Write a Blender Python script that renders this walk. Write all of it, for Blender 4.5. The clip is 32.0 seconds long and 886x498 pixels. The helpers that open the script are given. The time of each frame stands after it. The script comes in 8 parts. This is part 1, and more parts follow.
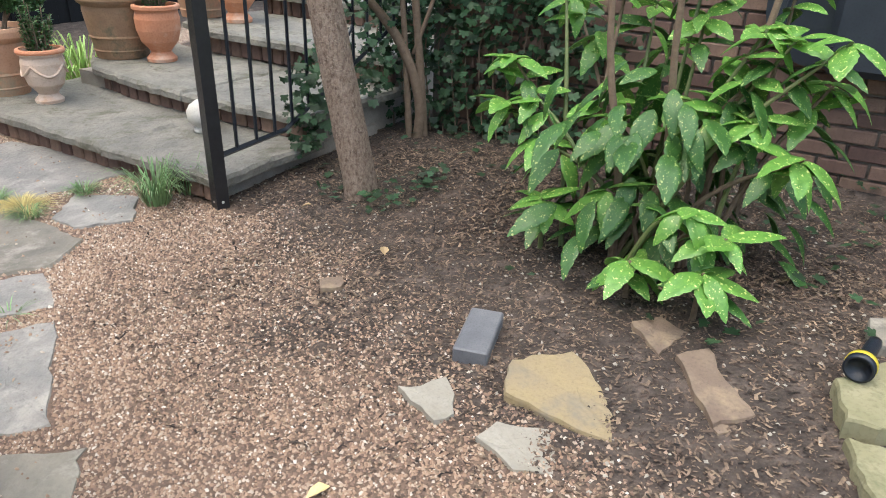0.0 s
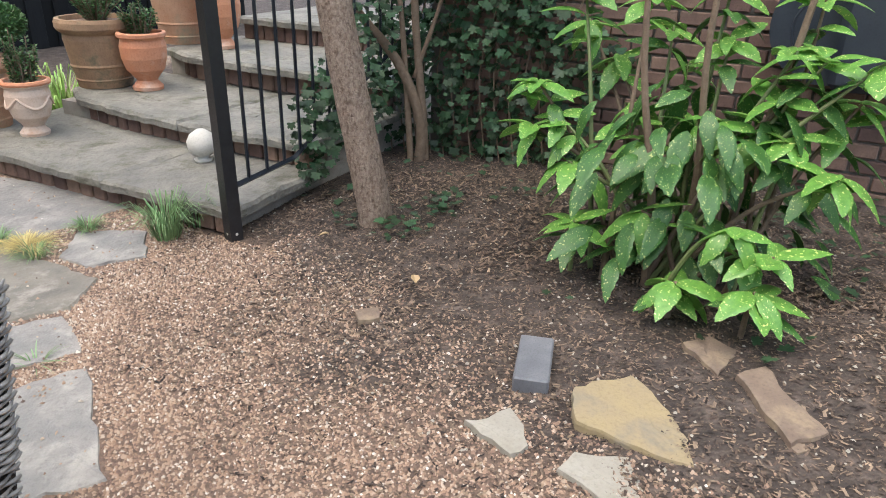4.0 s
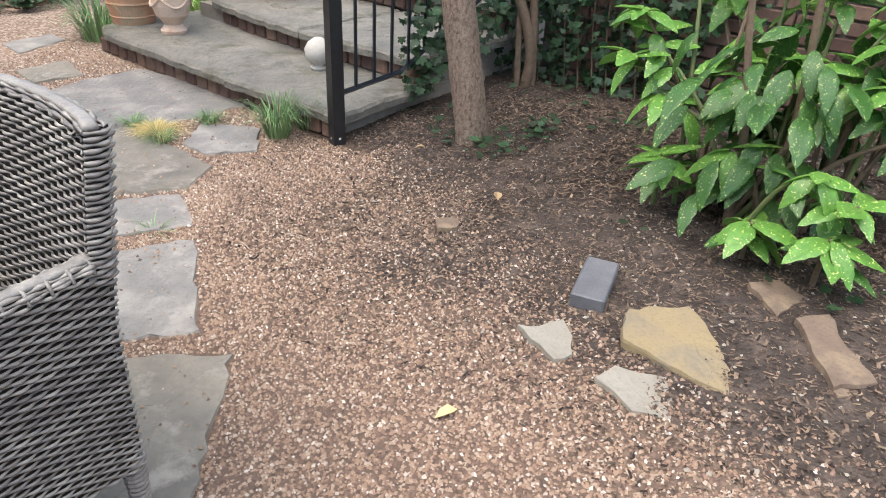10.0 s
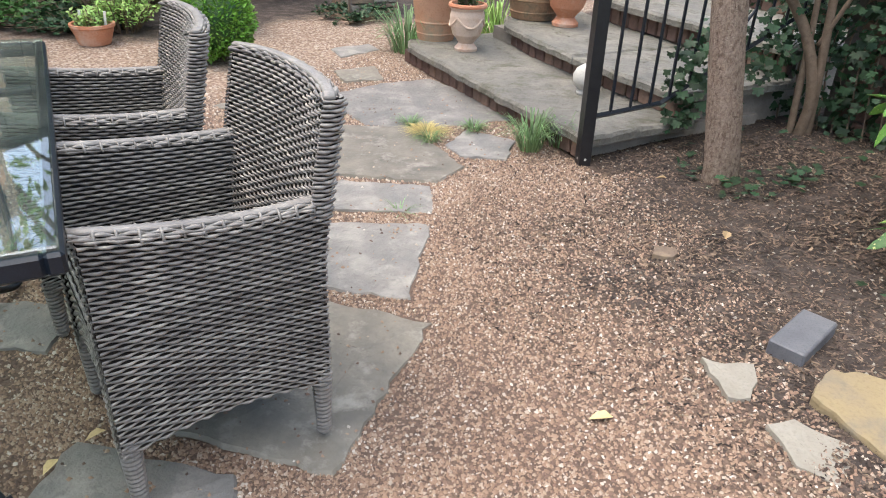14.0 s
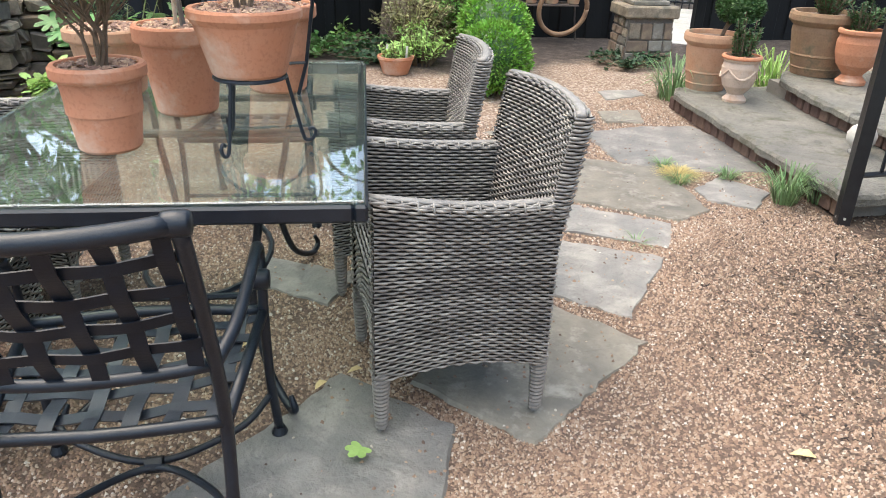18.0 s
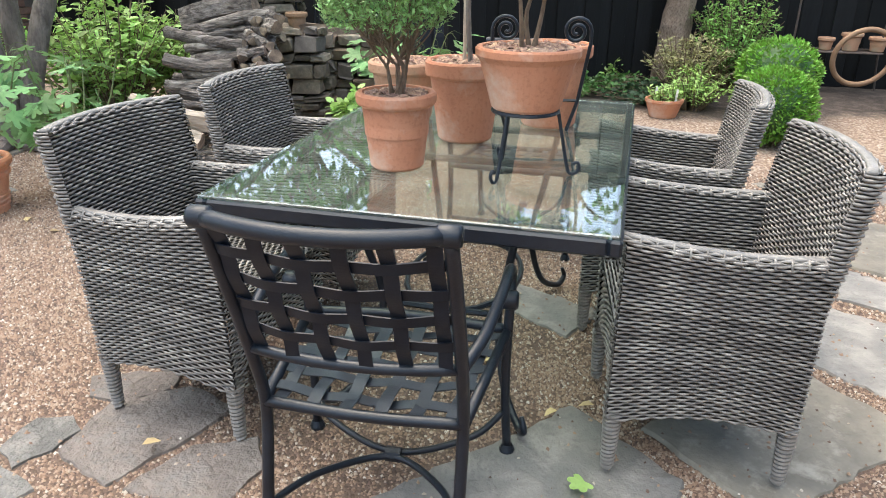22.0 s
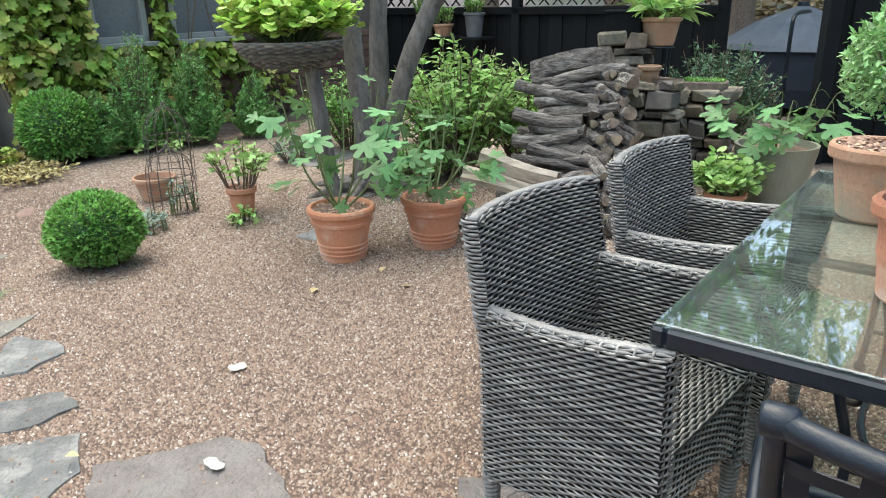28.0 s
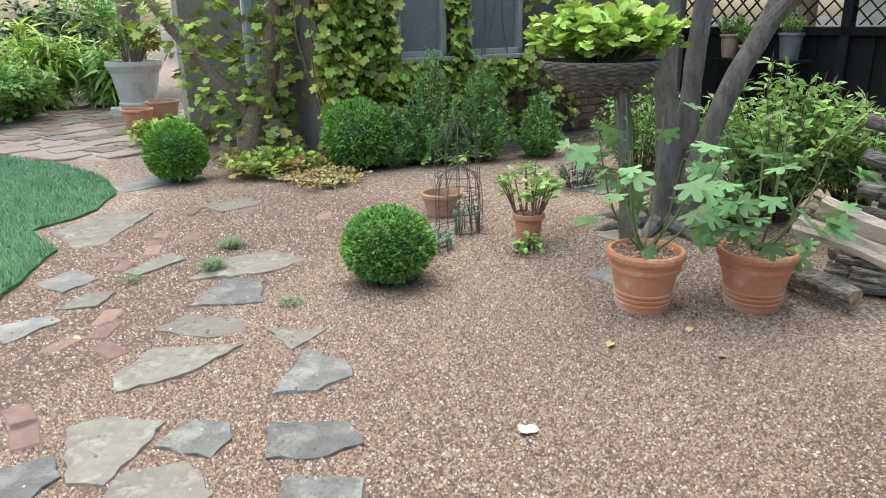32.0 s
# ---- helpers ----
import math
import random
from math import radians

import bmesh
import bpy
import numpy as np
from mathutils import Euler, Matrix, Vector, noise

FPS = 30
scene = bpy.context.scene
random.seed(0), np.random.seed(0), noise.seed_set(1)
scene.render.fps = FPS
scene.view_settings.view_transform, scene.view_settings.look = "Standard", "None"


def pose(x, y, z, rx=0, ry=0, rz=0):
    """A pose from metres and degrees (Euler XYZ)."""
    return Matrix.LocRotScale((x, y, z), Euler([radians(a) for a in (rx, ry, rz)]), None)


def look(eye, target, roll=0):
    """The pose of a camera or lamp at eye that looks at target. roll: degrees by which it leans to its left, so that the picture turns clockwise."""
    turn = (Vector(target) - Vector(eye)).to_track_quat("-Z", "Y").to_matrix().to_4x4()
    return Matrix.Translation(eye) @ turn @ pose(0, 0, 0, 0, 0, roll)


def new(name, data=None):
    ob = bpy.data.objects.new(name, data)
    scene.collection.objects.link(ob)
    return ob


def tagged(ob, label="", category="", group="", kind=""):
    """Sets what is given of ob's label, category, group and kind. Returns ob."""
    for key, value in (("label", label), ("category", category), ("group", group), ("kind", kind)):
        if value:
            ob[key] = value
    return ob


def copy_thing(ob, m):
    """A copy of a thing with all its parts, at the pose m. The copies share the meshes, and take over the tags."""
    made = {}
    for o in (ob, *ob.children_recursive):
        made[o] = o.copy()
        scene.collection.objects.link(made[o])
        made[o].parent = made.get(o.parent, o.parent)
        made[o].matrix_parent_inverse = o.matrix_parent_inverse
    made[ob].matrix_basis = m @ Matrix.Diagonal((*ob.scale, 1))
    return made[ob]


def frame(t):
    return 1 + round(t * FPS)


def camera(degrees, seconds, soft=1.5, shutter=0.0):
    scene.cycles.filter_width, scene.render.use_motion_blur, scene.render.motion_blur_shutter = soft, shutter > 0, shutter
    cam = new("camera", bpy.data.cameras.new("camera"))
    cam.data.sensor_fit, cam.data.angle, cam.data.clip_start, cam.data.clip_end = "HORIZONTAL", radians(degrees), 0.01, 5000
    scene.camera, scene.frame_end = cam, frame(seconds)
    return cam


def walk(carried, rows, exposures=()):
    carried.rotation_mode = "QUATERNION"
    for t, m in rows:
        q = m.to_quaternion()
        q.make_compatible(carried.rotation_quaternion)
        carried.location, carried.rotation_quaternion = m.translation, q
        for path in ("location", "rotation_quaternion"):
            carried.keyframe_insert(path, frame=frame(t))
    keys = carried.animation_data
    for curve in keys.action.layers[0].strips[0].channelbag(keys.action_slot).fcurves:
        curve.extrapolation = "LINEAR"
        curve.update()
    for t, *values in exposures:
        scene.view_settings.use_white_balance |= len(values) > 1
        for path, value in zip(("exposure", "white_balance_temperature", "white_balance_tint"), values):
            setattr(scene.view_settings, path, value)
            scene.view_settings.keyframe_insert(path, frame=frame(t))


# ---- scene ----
cam = camera(63.5, 32.0, soft=1.0)
EXPOSURE = 1.62
PATH = [
    (0, (0.016, 0.111, 1.266), (-0.089, 1.913, 0.404), 1.8),
    (0.5, (0.0, 0.147, 1.277), (-0.109, 1.951, 0.421), 1.6),
    (1, (-0.013, 0.157, 1.292), (-0.114, 1.965, 0.444), 1.3),
    (1.5, (-0.069, 0.164, 1.287), (-0.156, 1.981, 0.455), 1.1),
    (2, (-0.117, 0.157, 1.296), (-0.181, 1.98, 0.476), 1.0),
    (2.5, (-0.151, 0.155, 1.309), (-0.192, 1.979, 0.489), 0.8),
    (3, (-0.193, 0.15, 1.309), (-0.208, 1.975, 0.49), 0.7),
    (3.5, (-0.249, 0.144, 1.294), (-0.244, 1.972, 0.482), 1.0),
    (5.5, (-0.292, 0.129, 1.271), (-0.271, 1.926, 0.393), 2.2),
    (6, (-0.295, 0.129, 1.266), (-0.299, 1.909, 0.355), 2.6),
    (6.5, (-0.263, 0.136, 1.268), (-0.323, 1.901, 0.329), 2.9),
    (7, (-0.197, 0.145, 1.277), (-0.33, 1.897, 0.32), 3.3),
    (7.5, (-0.123, 0.145, 1.281), (-0.337, 1.882, 0.314), 3.2),
    (8, (-0.089, 0.14, 1.28), (-0.368, 1.864, 0.304), 3.0),
    (8.5, (-0.081, 0.151, 1.273), (-0.396, 1.862, 0.286), 2.5),
    (9, (-0.097, 0.113, 1.27), (-0.411, 1.821, 0.277), 2.4),
    (9.5, (-0.123, 0.061, 1.269), (-0.417, 1.77, 0.272), 2.7),
    (10, (-0.14, 0.01, 1.27), (-0.421, 1.726, 0.281), 3.3),
    (10.5, (-0.15, -0.038, 1.276), (-0.455, 1.68, 0.298), 3.8),
    (11, (-0.137, -0.067, 1.281), (-0.513, 1.646, 0.319), 4.0),
    (11.5, (-0.078, -0.072, 1.28), (-0.562, 1.621, 0.332), 3.9),
    (12, (0.002, -0.086, 1.286), (-0.609, 1.571, 0.349), 3.7),
    (12.5, (0.067, -0.093, 1.294), (-0.671, 1.514, 0.359), 3.1),
    (13, (0.103, -0.087, 1.289), (-0.742, 1.468, 0.357), 2.6),
    (13.5, (0.104, -0.087, 1.286), (-0.813, 1.423, 0.348), 2.5),
    (14, (0.104, -0.083, 1.274), (-0.869, 1.388, 0.33), 2.5),
    (14.5, (0.092, -0.085, 1.27), (-0.926, 1.348, 0.315), 2.5),
    (16.5, (0.169, -0.306, 1.286), (-1.06, 0.976, 0.367), 2.3),
    (17, (0.189, -0.321, 1.291), (-1.12, 0.894, 0.392), 2.1),
    (17.5, (0.254, -0.291, 1.292), (-1.148, 0.835, 0.416), 1.7),
    (18, (0.327, -0.27, 1.293), (-1.157, 0.762, 0.438), 1.6),
    (18.5, (0.379, -0.264, 1.301), (-1.176, 0.673, 0.462), 1.5),
    (19, (0.405, -0.258, 1.297), (-1.21, 0.589, 0.476), 1.2),
    (19.5, (0.421, -0.256, 1.297), (-1.241, 0.51, 0.491), 1.1),
    (20, (0.427, -0.261, 1.296), (-1.276, 0.425, 0.503), 0.8),
    (20.5, (0.423, -0.268, 1.298), (-1.312, 0.348, 0.514), 0.6),
    (21, (0.412, -0.278, 1.297), (-1.347, 0.277, 0.524), 0.5),
    (21.5, (0.398, -0.289, 1.298), (-1.378, 0.21, 0.528), 0.6),
    (22, (0.369, -0.313, 1.301), (-1.423, 0.127, 0.528), 0.5),
    (22.5, (0.32, -0.339, 1.297), (-1.483, 0.046, 0.52), 0.3),
    (23, (0.274, -0.372, 1.311), (-1.534, -0.034, 0.527), -0.3),
    (23.5, (0.209, -0.432, 1.32), (-1.604, -0.132, 0.532), -0.9),
    (24, (0.155, -0.491, 1.314), (-1.663, -0.224, 0.524), -1.3),
    (24.5, (0.118, -0.514, 1.32), (-1.707, -0.296, 0.529), -1.6),
    (26.5, (-0.017, -0.453, 1.322), (-1.873, -0.551, 0.584), -1.1),
    (27, (-0.028, -0.514, 1.334), (-1.886, -0.681, 0.614), -1.2),
    (27.5, (-0.077, -0.595, 1.333), (-1.937, -0.828, 0.639), -1.4),
    (28, (-0.094, -0.702, 1.337), (-1.957, -0.999, 0.672), -1.2),
    (28.5, (-0.1, -0.763, 1.336), (-1.957, -1.133, 0.693), -1.4),
    (29, (-0.101, -0.806, 1.337), (-1.948, -1.251, 0.711), -1.2),
    (29.5, (-0.173, -0.822, 1.34), (-1.998, -1.357, 0.723), -1.1),
    (30, (-0.265, -0.825, 1.343), (-2.061, -1.458, 0.73), -0.8),
    (30.5, (-0.337, -0.819, 1.334), (-2.095, -1.551, 0.723), -0.6),
    (31, (-0.36, -0.846, 1.328), (-2.08, -1.664, 0.717), -0.6),
    (31.5, (-0.382, -0.941, 1.331), (-2.069, -1.824, 0.717), -0.7),
    (32, (-0.404, -1.078, 1.334), (-2.062, -2.014, 0.723), -0.8),
]
walk(cam, [(t, look(eye, target, roll)) for t, eye, target, roll in PATH], [(0, EXPOSURE - 0.13, 6500, 5), (8, EXPOSURE - 0.12, 6550, 8), (14.5, EXPOSURE - 0.06, 6600, 8), (17, EXPOSURE + 0.08, 6750, 6), (24.5, EXPOSURE + 0.16, 6650, 4), (27, EXPOSURE + 0.02, 6350, 0), (32, EXPOSURE - 0.16, 6450, 2)])

# ---- light ----
world = bpy.data.worlds.new("sky_world")
scene.world = world
world.use_nodes = True
wn = world.node_tree.nodes
sky = wn.new("ShaderNodeTexSky")
sky.sky_type, sky.sun_disc = "NISHITA", False
sky.sun_elevation, sky.sun_rotation = radians(66), radians(240)
sky.air_density, sky.dust_density, sky.ozone_density = 1.0, 4.0, 1.0
wn["Background"].inputs["Strength"].default_value = 0.15
world.node_tree.links.new(sky.outputs[0], wn["Background"].inputs["Color"])
sun_data = bpy.data.lights.new("sun", "SUN")
sun_data.energy, sun_data.angle, sun_data.color = 0.78, radians(60), (1.0, 0.95, 0.87)
sun = new("sun", sun_data)
sun.matrix_world = look((0, 0, 20), (-7.6, 4.4, 0))

# ---- the plan's own axes: a along the table and the fronts of the steps, b across ----
U, V = Vector((-0.8796, 0.4757, 0)), Vector((0.4757, 0.8796, 0))
TURN_U = 151.6


def W(a, b, z=0.0):
    return U * a + V * b + Vector((0, 0, z))


def Wm(a, b, z=0.0, turn=0.0):
    p = W(a, b, z)
    return pose(p.x, p.y, p.z, 0, 0, TURN_U + turn)


def smooth(e0, e1, v):
    t = np.clip((v - e0) / (e1 - e0), 0, 1)
    return t * t * (3 - 2 * t)


def ground_z(x, y):
    """The bed rises gently to the brick wall; the court is level."""
    rise = 0.1 * np.clip(x + 0.75, 0, 1.8) * smooth(-0.6, 1.0, y) * (1 - 0.3 * smooth(1.8, 2.6, y))
    return rise + 0.03 * smooth(2.6, 3.6, y) * smooth(-1.3, -0.9, x) + 0.006 * np.sin(3.1 * x + 1.0) * np.sin(2.7 * y)


# ---- materials ----
def rgb(c):
    return (*c, 1.0)


def mat(name, c1, c2, rough=0.75, scale=12.0, bump=0.3, fine=120.0, metal=0.0, c3=None, island=0.0, obj=0.0, spec=0.5, stretch=(1, 1, 1), dist=0.004, coat=0.0, translucent=0.0, spots=None, stain=None):
    """Two colours mixed by a coarse noise and a fine one, with stains c3 and relief; island and obj vary the value piece by piece."""
    m = bpy.data.materials.new(name)
    m.use_nodes = True
    nt = m.node_tree
    n, l = nt.nodes, nt.links
    b = n["Principled BSDF"]
    tc = n.new("ShaderNodeTexCoord")
    mp = n.new("ShaderNodeMapping")
    mp.inputs["Scale"].default_value = stretch
    l.new(tc.outputs["Object"], mp.inputs[0])

    def tex(s, d=4.0, r=0.6):
        t = n.new("ShaderNodeTexNoise")
        t.inputs["Scale"].default_value, t.inputs["Detail"].default_value, t.inputs["Roughness"].default_value = s, d, r
        l.new(mp.outputs[0], t.inputs["Vector"])
        return t.outputs["Fac"]

    def ramp(v, lo, hi):
        r = n.new("ShaderNodeMapRange")
        r.inputs["From Min"].default_value, r.inputs["From Max"].default_value = lo, hi
        l.new(v, r.inputs["Value"])
        return r.outputs[0]

    def mix(f, a, c):
        x = n.new("ShaderNodeMix")
        x.data_type = "RGBA"
        if isinstance(f, float):
            x.inputs["Factor"].default_value = f
        else:
            l.new(f, x.inputs["Factor"])
        for sock, v in ((x.inputs[6], a), (x.inputs[7], c)):
            if isinstance(v, tuple):
                sock.default_value = rgb(v)
            else:
                l.new(v, sock)
        return x.outputs[2]

    coarse, grain = tex(scale), tex(fine, 3.0)
    col = mix(ramp(coarse, 0.32, 0.68), c1, c2)
    dark = tuple(v * 0.62 for v in c1)
    g = n.new("ShaderNodeMath")
    g.operation = "MULTIPLY"
    g.inputs[1].default_value = 0.5
    l.new(ramp(grain, 0.5, 0.75), g.inputs[0])
    col = mix(g.outputs[0], col, dark)
    if c3:
        col = mix(ramp(tex(stain or scale * 0.35, 6.0, 0.7), 0.52, 0.66), col, c3)
    if spots:
        v = n.new("ShaderNodeTexVoronoi")
        v.inputs["Scale"].default_value = spots[1]
        wob, add = n.new("ShaderNodeTexNoise"), n.new("ShaderNodeVectorMath")
        wob.inputs["Scale"].default_value, wob.inputs["Detail"].default_value = 22.0, 3.0
        l.new(mp.outputs[0], wob.inputs["Vector"])
        add.operation, add.inputs[2].default_value = "MULTIPLY_ADD", (0, 0, 0)
        l.new(wob.outputs["Color"], add.inputs[0])
        add.inputs[1].default_value = (0.09, 0.13, 0.0)
        l.new(mp.outputs[0], add.inputs[2])
        l.new(add.outputs[0], v.inputs["Vector"])
        sz = n.new("ShaderNodeMath")
        sz.operation = "MULTIPLY_ADD"
        l.new(tex(9.0, 2.0), sz.inputs[0])
        sz.inputs[1].default_value, sz.inputs[2].default_value = 1.15, -0.37
        lt = n.new("ShaderNodeMath")
        lt.operation = "LESS_THAN"
        l.new(v.outputs["Distance"], lt.inputs[0])
        l.new(sz.outputs[0], lt.inputs[1])
        col = mix(lt.outputs[0], col, spots[0])
    if island or obj:
        h = n.new("ShaderNodeHueSaturation")
        src = n.new("ShaderNodeNewGeometry").outputs["Random Per Island"] if island else n.new("ShaderNodeObjectInfo").outputs["Random"]
        amp = island or obj
        r = n.new("ShaderNodeMapRange")
        r.inputs["To Min"].default_value, r.inputs["To Max"].default_value = 1 - amp, 1 + amp
        l.new(src, r.inputs["Value"])
        l.new(r.outputs[0], h.inputs["Value"])
        r2 = n.new("ShaderNodeMath")
        r2.operation = "MULTIPLY_ADD"
        l.new(src, r2.inputs[0])
        r2.inputs[1].default_value, r2.inputs[2].default_value = 0.03 * min(1, amp * 2), 0.5 - 0.015 * min(1, amp * 2)
        l.new(r2.outputs[0], h.inputs["Hue"])
        l.new(col, h.inputs["Color"])
        col = h.outputs[0]
    l.new(col, b.inputs["Base Color"])
    b.inputs["Metallic"].default_value = metal
    b.inputs["Specular IOR Level"].default_value = spec
    b.inputs["Coat Weight"].default_value = coat
    rr = n.new("ShaderNodeMapRange")
    rr.inputs["To Min"].default_value, rr.inputs["To Max"].default_value = max(0.05, rough - 0.12), min(1, rough + 0.12)
    l.new(coarse, rr.inputs["Value"])
    l.new(rr.outputs[0], b.inputs["Roughness"])
    if bump:
        bp = n.new("ShaderNodeBump")
        bp.inputs["Strength"].default_value, bp.inputs["Distance"].default_value = bump, dist
        s = n.new("ShaderNodeMath")
        l.new(coarse, s.inputs[0])
        l.new(grain, s.inputs[1])
        l.new(s.outputs[0], bp.inputs["Height"])
        l.new(bp.outputs[0], b.inputs["Normal"])
    if translucent:
        tr = n.new("ShaderNodeBsdfTranslucent")
        l.new(col, tr.inputs["Color"])
        ms = n.new("ShaderNodeMixShader")
        ms.inputs[0].default_value = translucent
        l.new(b.outputs[0], ms.inputs[1])
        l.new(tr.outputs[0], ms.inputs[2])
        l.new(ms.outputs[0], n["Material Output"].inputs["Surface"])
    return m


def ground_material():
    """Pea gravel in the court that gives way to dark mulch and bare soil in the bed."""
    m = bpy.data.materials.new("gravel_and_soil")
    m.use_nodes = True
    n, l = m.node_tree.nodes, m.node_tree.links
    b = n["Principled BSDF"]
    b.inputs["Roughness"].default_value = 0.9
    tc = n.new("ShaderNodeTexCoord")

    def tex(s, d=4.0, r=0.6):
        t = n.new("ShaderNodeTexNoise")
        t.inputs["Scale"].default_value, t.inputs["Detail"].default_value, t.inputs["Roughness"].default_value = s, d, r
        l.new(tc.outputs["Object"], t.inputs["Vector"])
        return t

    def ramp(v, stops):
        r = n.new("ShaderNodeValToRGB")
        while len(r.color_ramp.elements) < len(stops):
            r.color_ramp.elements.new(0.5)
        for e, (p, c) in zip(r.color_ramp.elements, stops):
            e.position, e.color = p, rgb(c)
        l.new(v, r.inputs[0])
        return r.outputs[0]

    def mix(f, a, c):
        x = n.new("ShaderNodeMix")
        x.data_type = "RGBA"
        l.new(f, x.inputs["Factor"])
        l.new(a, x.inputs[6])
        l.new(c, x.inputs[7])
        return x.outputs[2]

    vor = n.new("ShaderNodeTexVoronoi")
    vor.inputs["Scale"].default_value = 75
    l.new(tc.outputs["Object"], vor.inputs["Vector"])
    sep = n.new("ShaderNodeSeparateColor")
    l.new(vor.outputs["Color"], sep.inputs[0])
    pebble = ramp(sep.outputs[0], [(0.0, (0.13, 0.085, 0.06)), (0.3, (0.21, 0.14, 0.1)), (0.6, (0.29, 0.21, 0.155)), (0.85, (0.36, 0.28, 0.215)), (1.0, (0.46, 0.41, 0.35))])
    soil = ramp(tex(9, 8, 0.7).outputs["Fac"], [(0.3, (0.026, 0.02, 0.017)), (0.5, (0.052, 0.039, 0.032)), (0.68, (0.125, 0.098, 0.082))])
    at = n.new("ShaderNodeAttribute")
    at.attribute_name = "bed"
    edge = n.new("ShaderNodeMath")
    edge.operation = "MULTIPLY_ADD"
    l.new(tex(6, 6, 0.7).outputs["Fac"], edge.inputs[0])
    edge.inputs[1].default_value = 0.7
    l.new(at.outputs["Fac"], edge.inputs[2])
    f = n.new("ShaderNodeMapRange")
    f.inputs["From Min"].default_value, f.inputs["From Max"].default_value = 0.7, 1.05
    l.new(edge.outputs[0], f.inputs["Value"])
    # darker base under the loose pebbles: shade in their gaps painted in
    pebble_shade = n.new("ShaderNodeAttribute")
    pebble_shade.attribute_name = "pebble_shade"
    gap_colour = ramp(tex(40, 5, 0.7).outputs["Fac"], [(0.3, (0.085, 0.058, 0.044)), (0.7, (0.19, 0.13, 0.095))])
    l.new(mix(f.outputs[0], mix(pebble_shade.outputs["Fac"], pebble, gap_colour), soil), b.inputs["Base Color"])
    bp = n.new("ShaderNodeBump")
    bp.inputs["Strength"].default_value, bp.inputs["Distance"].default_value = 0.8, 0.006
    inv = n.new("ShaderNodeMath")
    inv.operation = "SUBTRACT"
    l.new(tex(60, 4).outputs["Fac"], inv.inputs[0])
    l.new(vor.outputs["Distance"], inv.inputs[1])
    l.new(inv.outputs[0], bp.inputs["Height"])
    l.new(bp.outputs[0], b.inputs["Normal"])
    return m


def dusty_glass(name, tint, dust):
    """A clear pane that mirrors more at a slant, under a thin uneven film of dust and dried water marks."""
    m = bpy.data.materials.new(name)
    m.use_nodes = True
    n, l = m.node_tree.nodes, m.node_tree.links
    clear, gloss = n.new("ShaderNodeBsdfTransparent"), n.new("ShaderNodeBsdfGlossy")
    clear.inputs["Color"].default_value = rgb(tint)
    gloss.inputs["Color"].default_value, gloss.inputs["Roughness"].default_value = rgb((1, 1, 1)), 0.02
    slant, power, scaled = n.new("ShaderNodeLayerWeight"), n.new("ShaderNodeMath"), n.new("ShaderNodeMath")
    slant.inputs["Blend"].default_value = 0.5
    power.operation, power.inputs[1].default_value = "POWER", 5.0
    l.new(slant.outputs["Facing"], power.inputs[0])
    scaled.operation, scaled.inputs[1].default_value, scaled.inputs[2].default_value = "MULTIPLY_ADD", 0.87, 0.13
    l.new(power.outputs[0], scaled.inputs[0])
    pane = n.new("ShaderNodeMixShader")
    l.new(scaled.outputs[0], pane.inputs[0])
    l.new(clear.outputs[0], pane.inputs[1])
    l.new(gloss.outputs[0], pane.inputs[2])
    tc, t = n.new("ShaderNodeTexCoord"), n.new("ShaderNodeTexNoise")
    t.inputs["Scale"].default_value, t.inputs["Detail"].default_value = 9.0, 8.0
    l.new(tc.outputs["Object"], t.inputs["Vector"])
    r = n.new("ShaderNodeMapRange")
    r.inputs["From Min"].default_value, r.inputs["From Max"].default_value = 0.35, 0.75
    r.inputs["To Min"].default_value, r.inputs["To Max"].default_value = dust * 0.4, dust * 2.2
    l.new(t.outputs["Fac"], r.inputs["Value"])
    d = n.new("ShaderNodeBsdfDiffuse")
    d.inputs["Color"].default_value = rgb((0.5, 0.55, 0.5))
    mx = n.new("ShaderNodeMixShader")
    l.new(r.outputs[0], mx.inputs[0])
    l.new(pane.outputs[0], mx.inputs[1])
    l.new(d.outputs[0], mx.inputs[2])
    l.new(mx.outputs[0], n["Material Output"].inputs["Surface"])
    return m


def pebble_material():
    """Pea gravel: each stone its own colour, from dark brown over tan to cream."""
    m = bpy.data.materials.new("pebbles")
    m.use_nodes = True
    n, l = m.node_tree.nodes, m.node_tree.links
    r = n.new("ShaderNodeValToRGB")
    stops = ((0.0, (0.07, 0.046, 0.036)), (0.2, (0.16, 0.102, 0.074)), (0.45, (0.248, 0.16, 0.11)), (0.7, (0.303, 0.21, 0.147)), (0.88, (0.345, 0.266, 0.2)), (0.96, (0.42, 0.365, 0.305)), (1.0, (0.54, 0.5, 0.445)))
    while len(r.color_ramp.elements) < len(stops):
        r.color_ramp.elements.new(0.5)
    for e, (p, c) in zip(r.color_ramp.elements, stops):
        e.position, e.color = p, rgb(c)
    l.new(n.new("ShaderNodeNewGeometry").outputs["Random Per Island"], r.inputs[0])
    l.new(r.outputs[0], n["Principled BSDF"].inputs["Base Color"])
    n["Principled BSDF"].inputs["Roughness"].default_value = 0.65
    return m


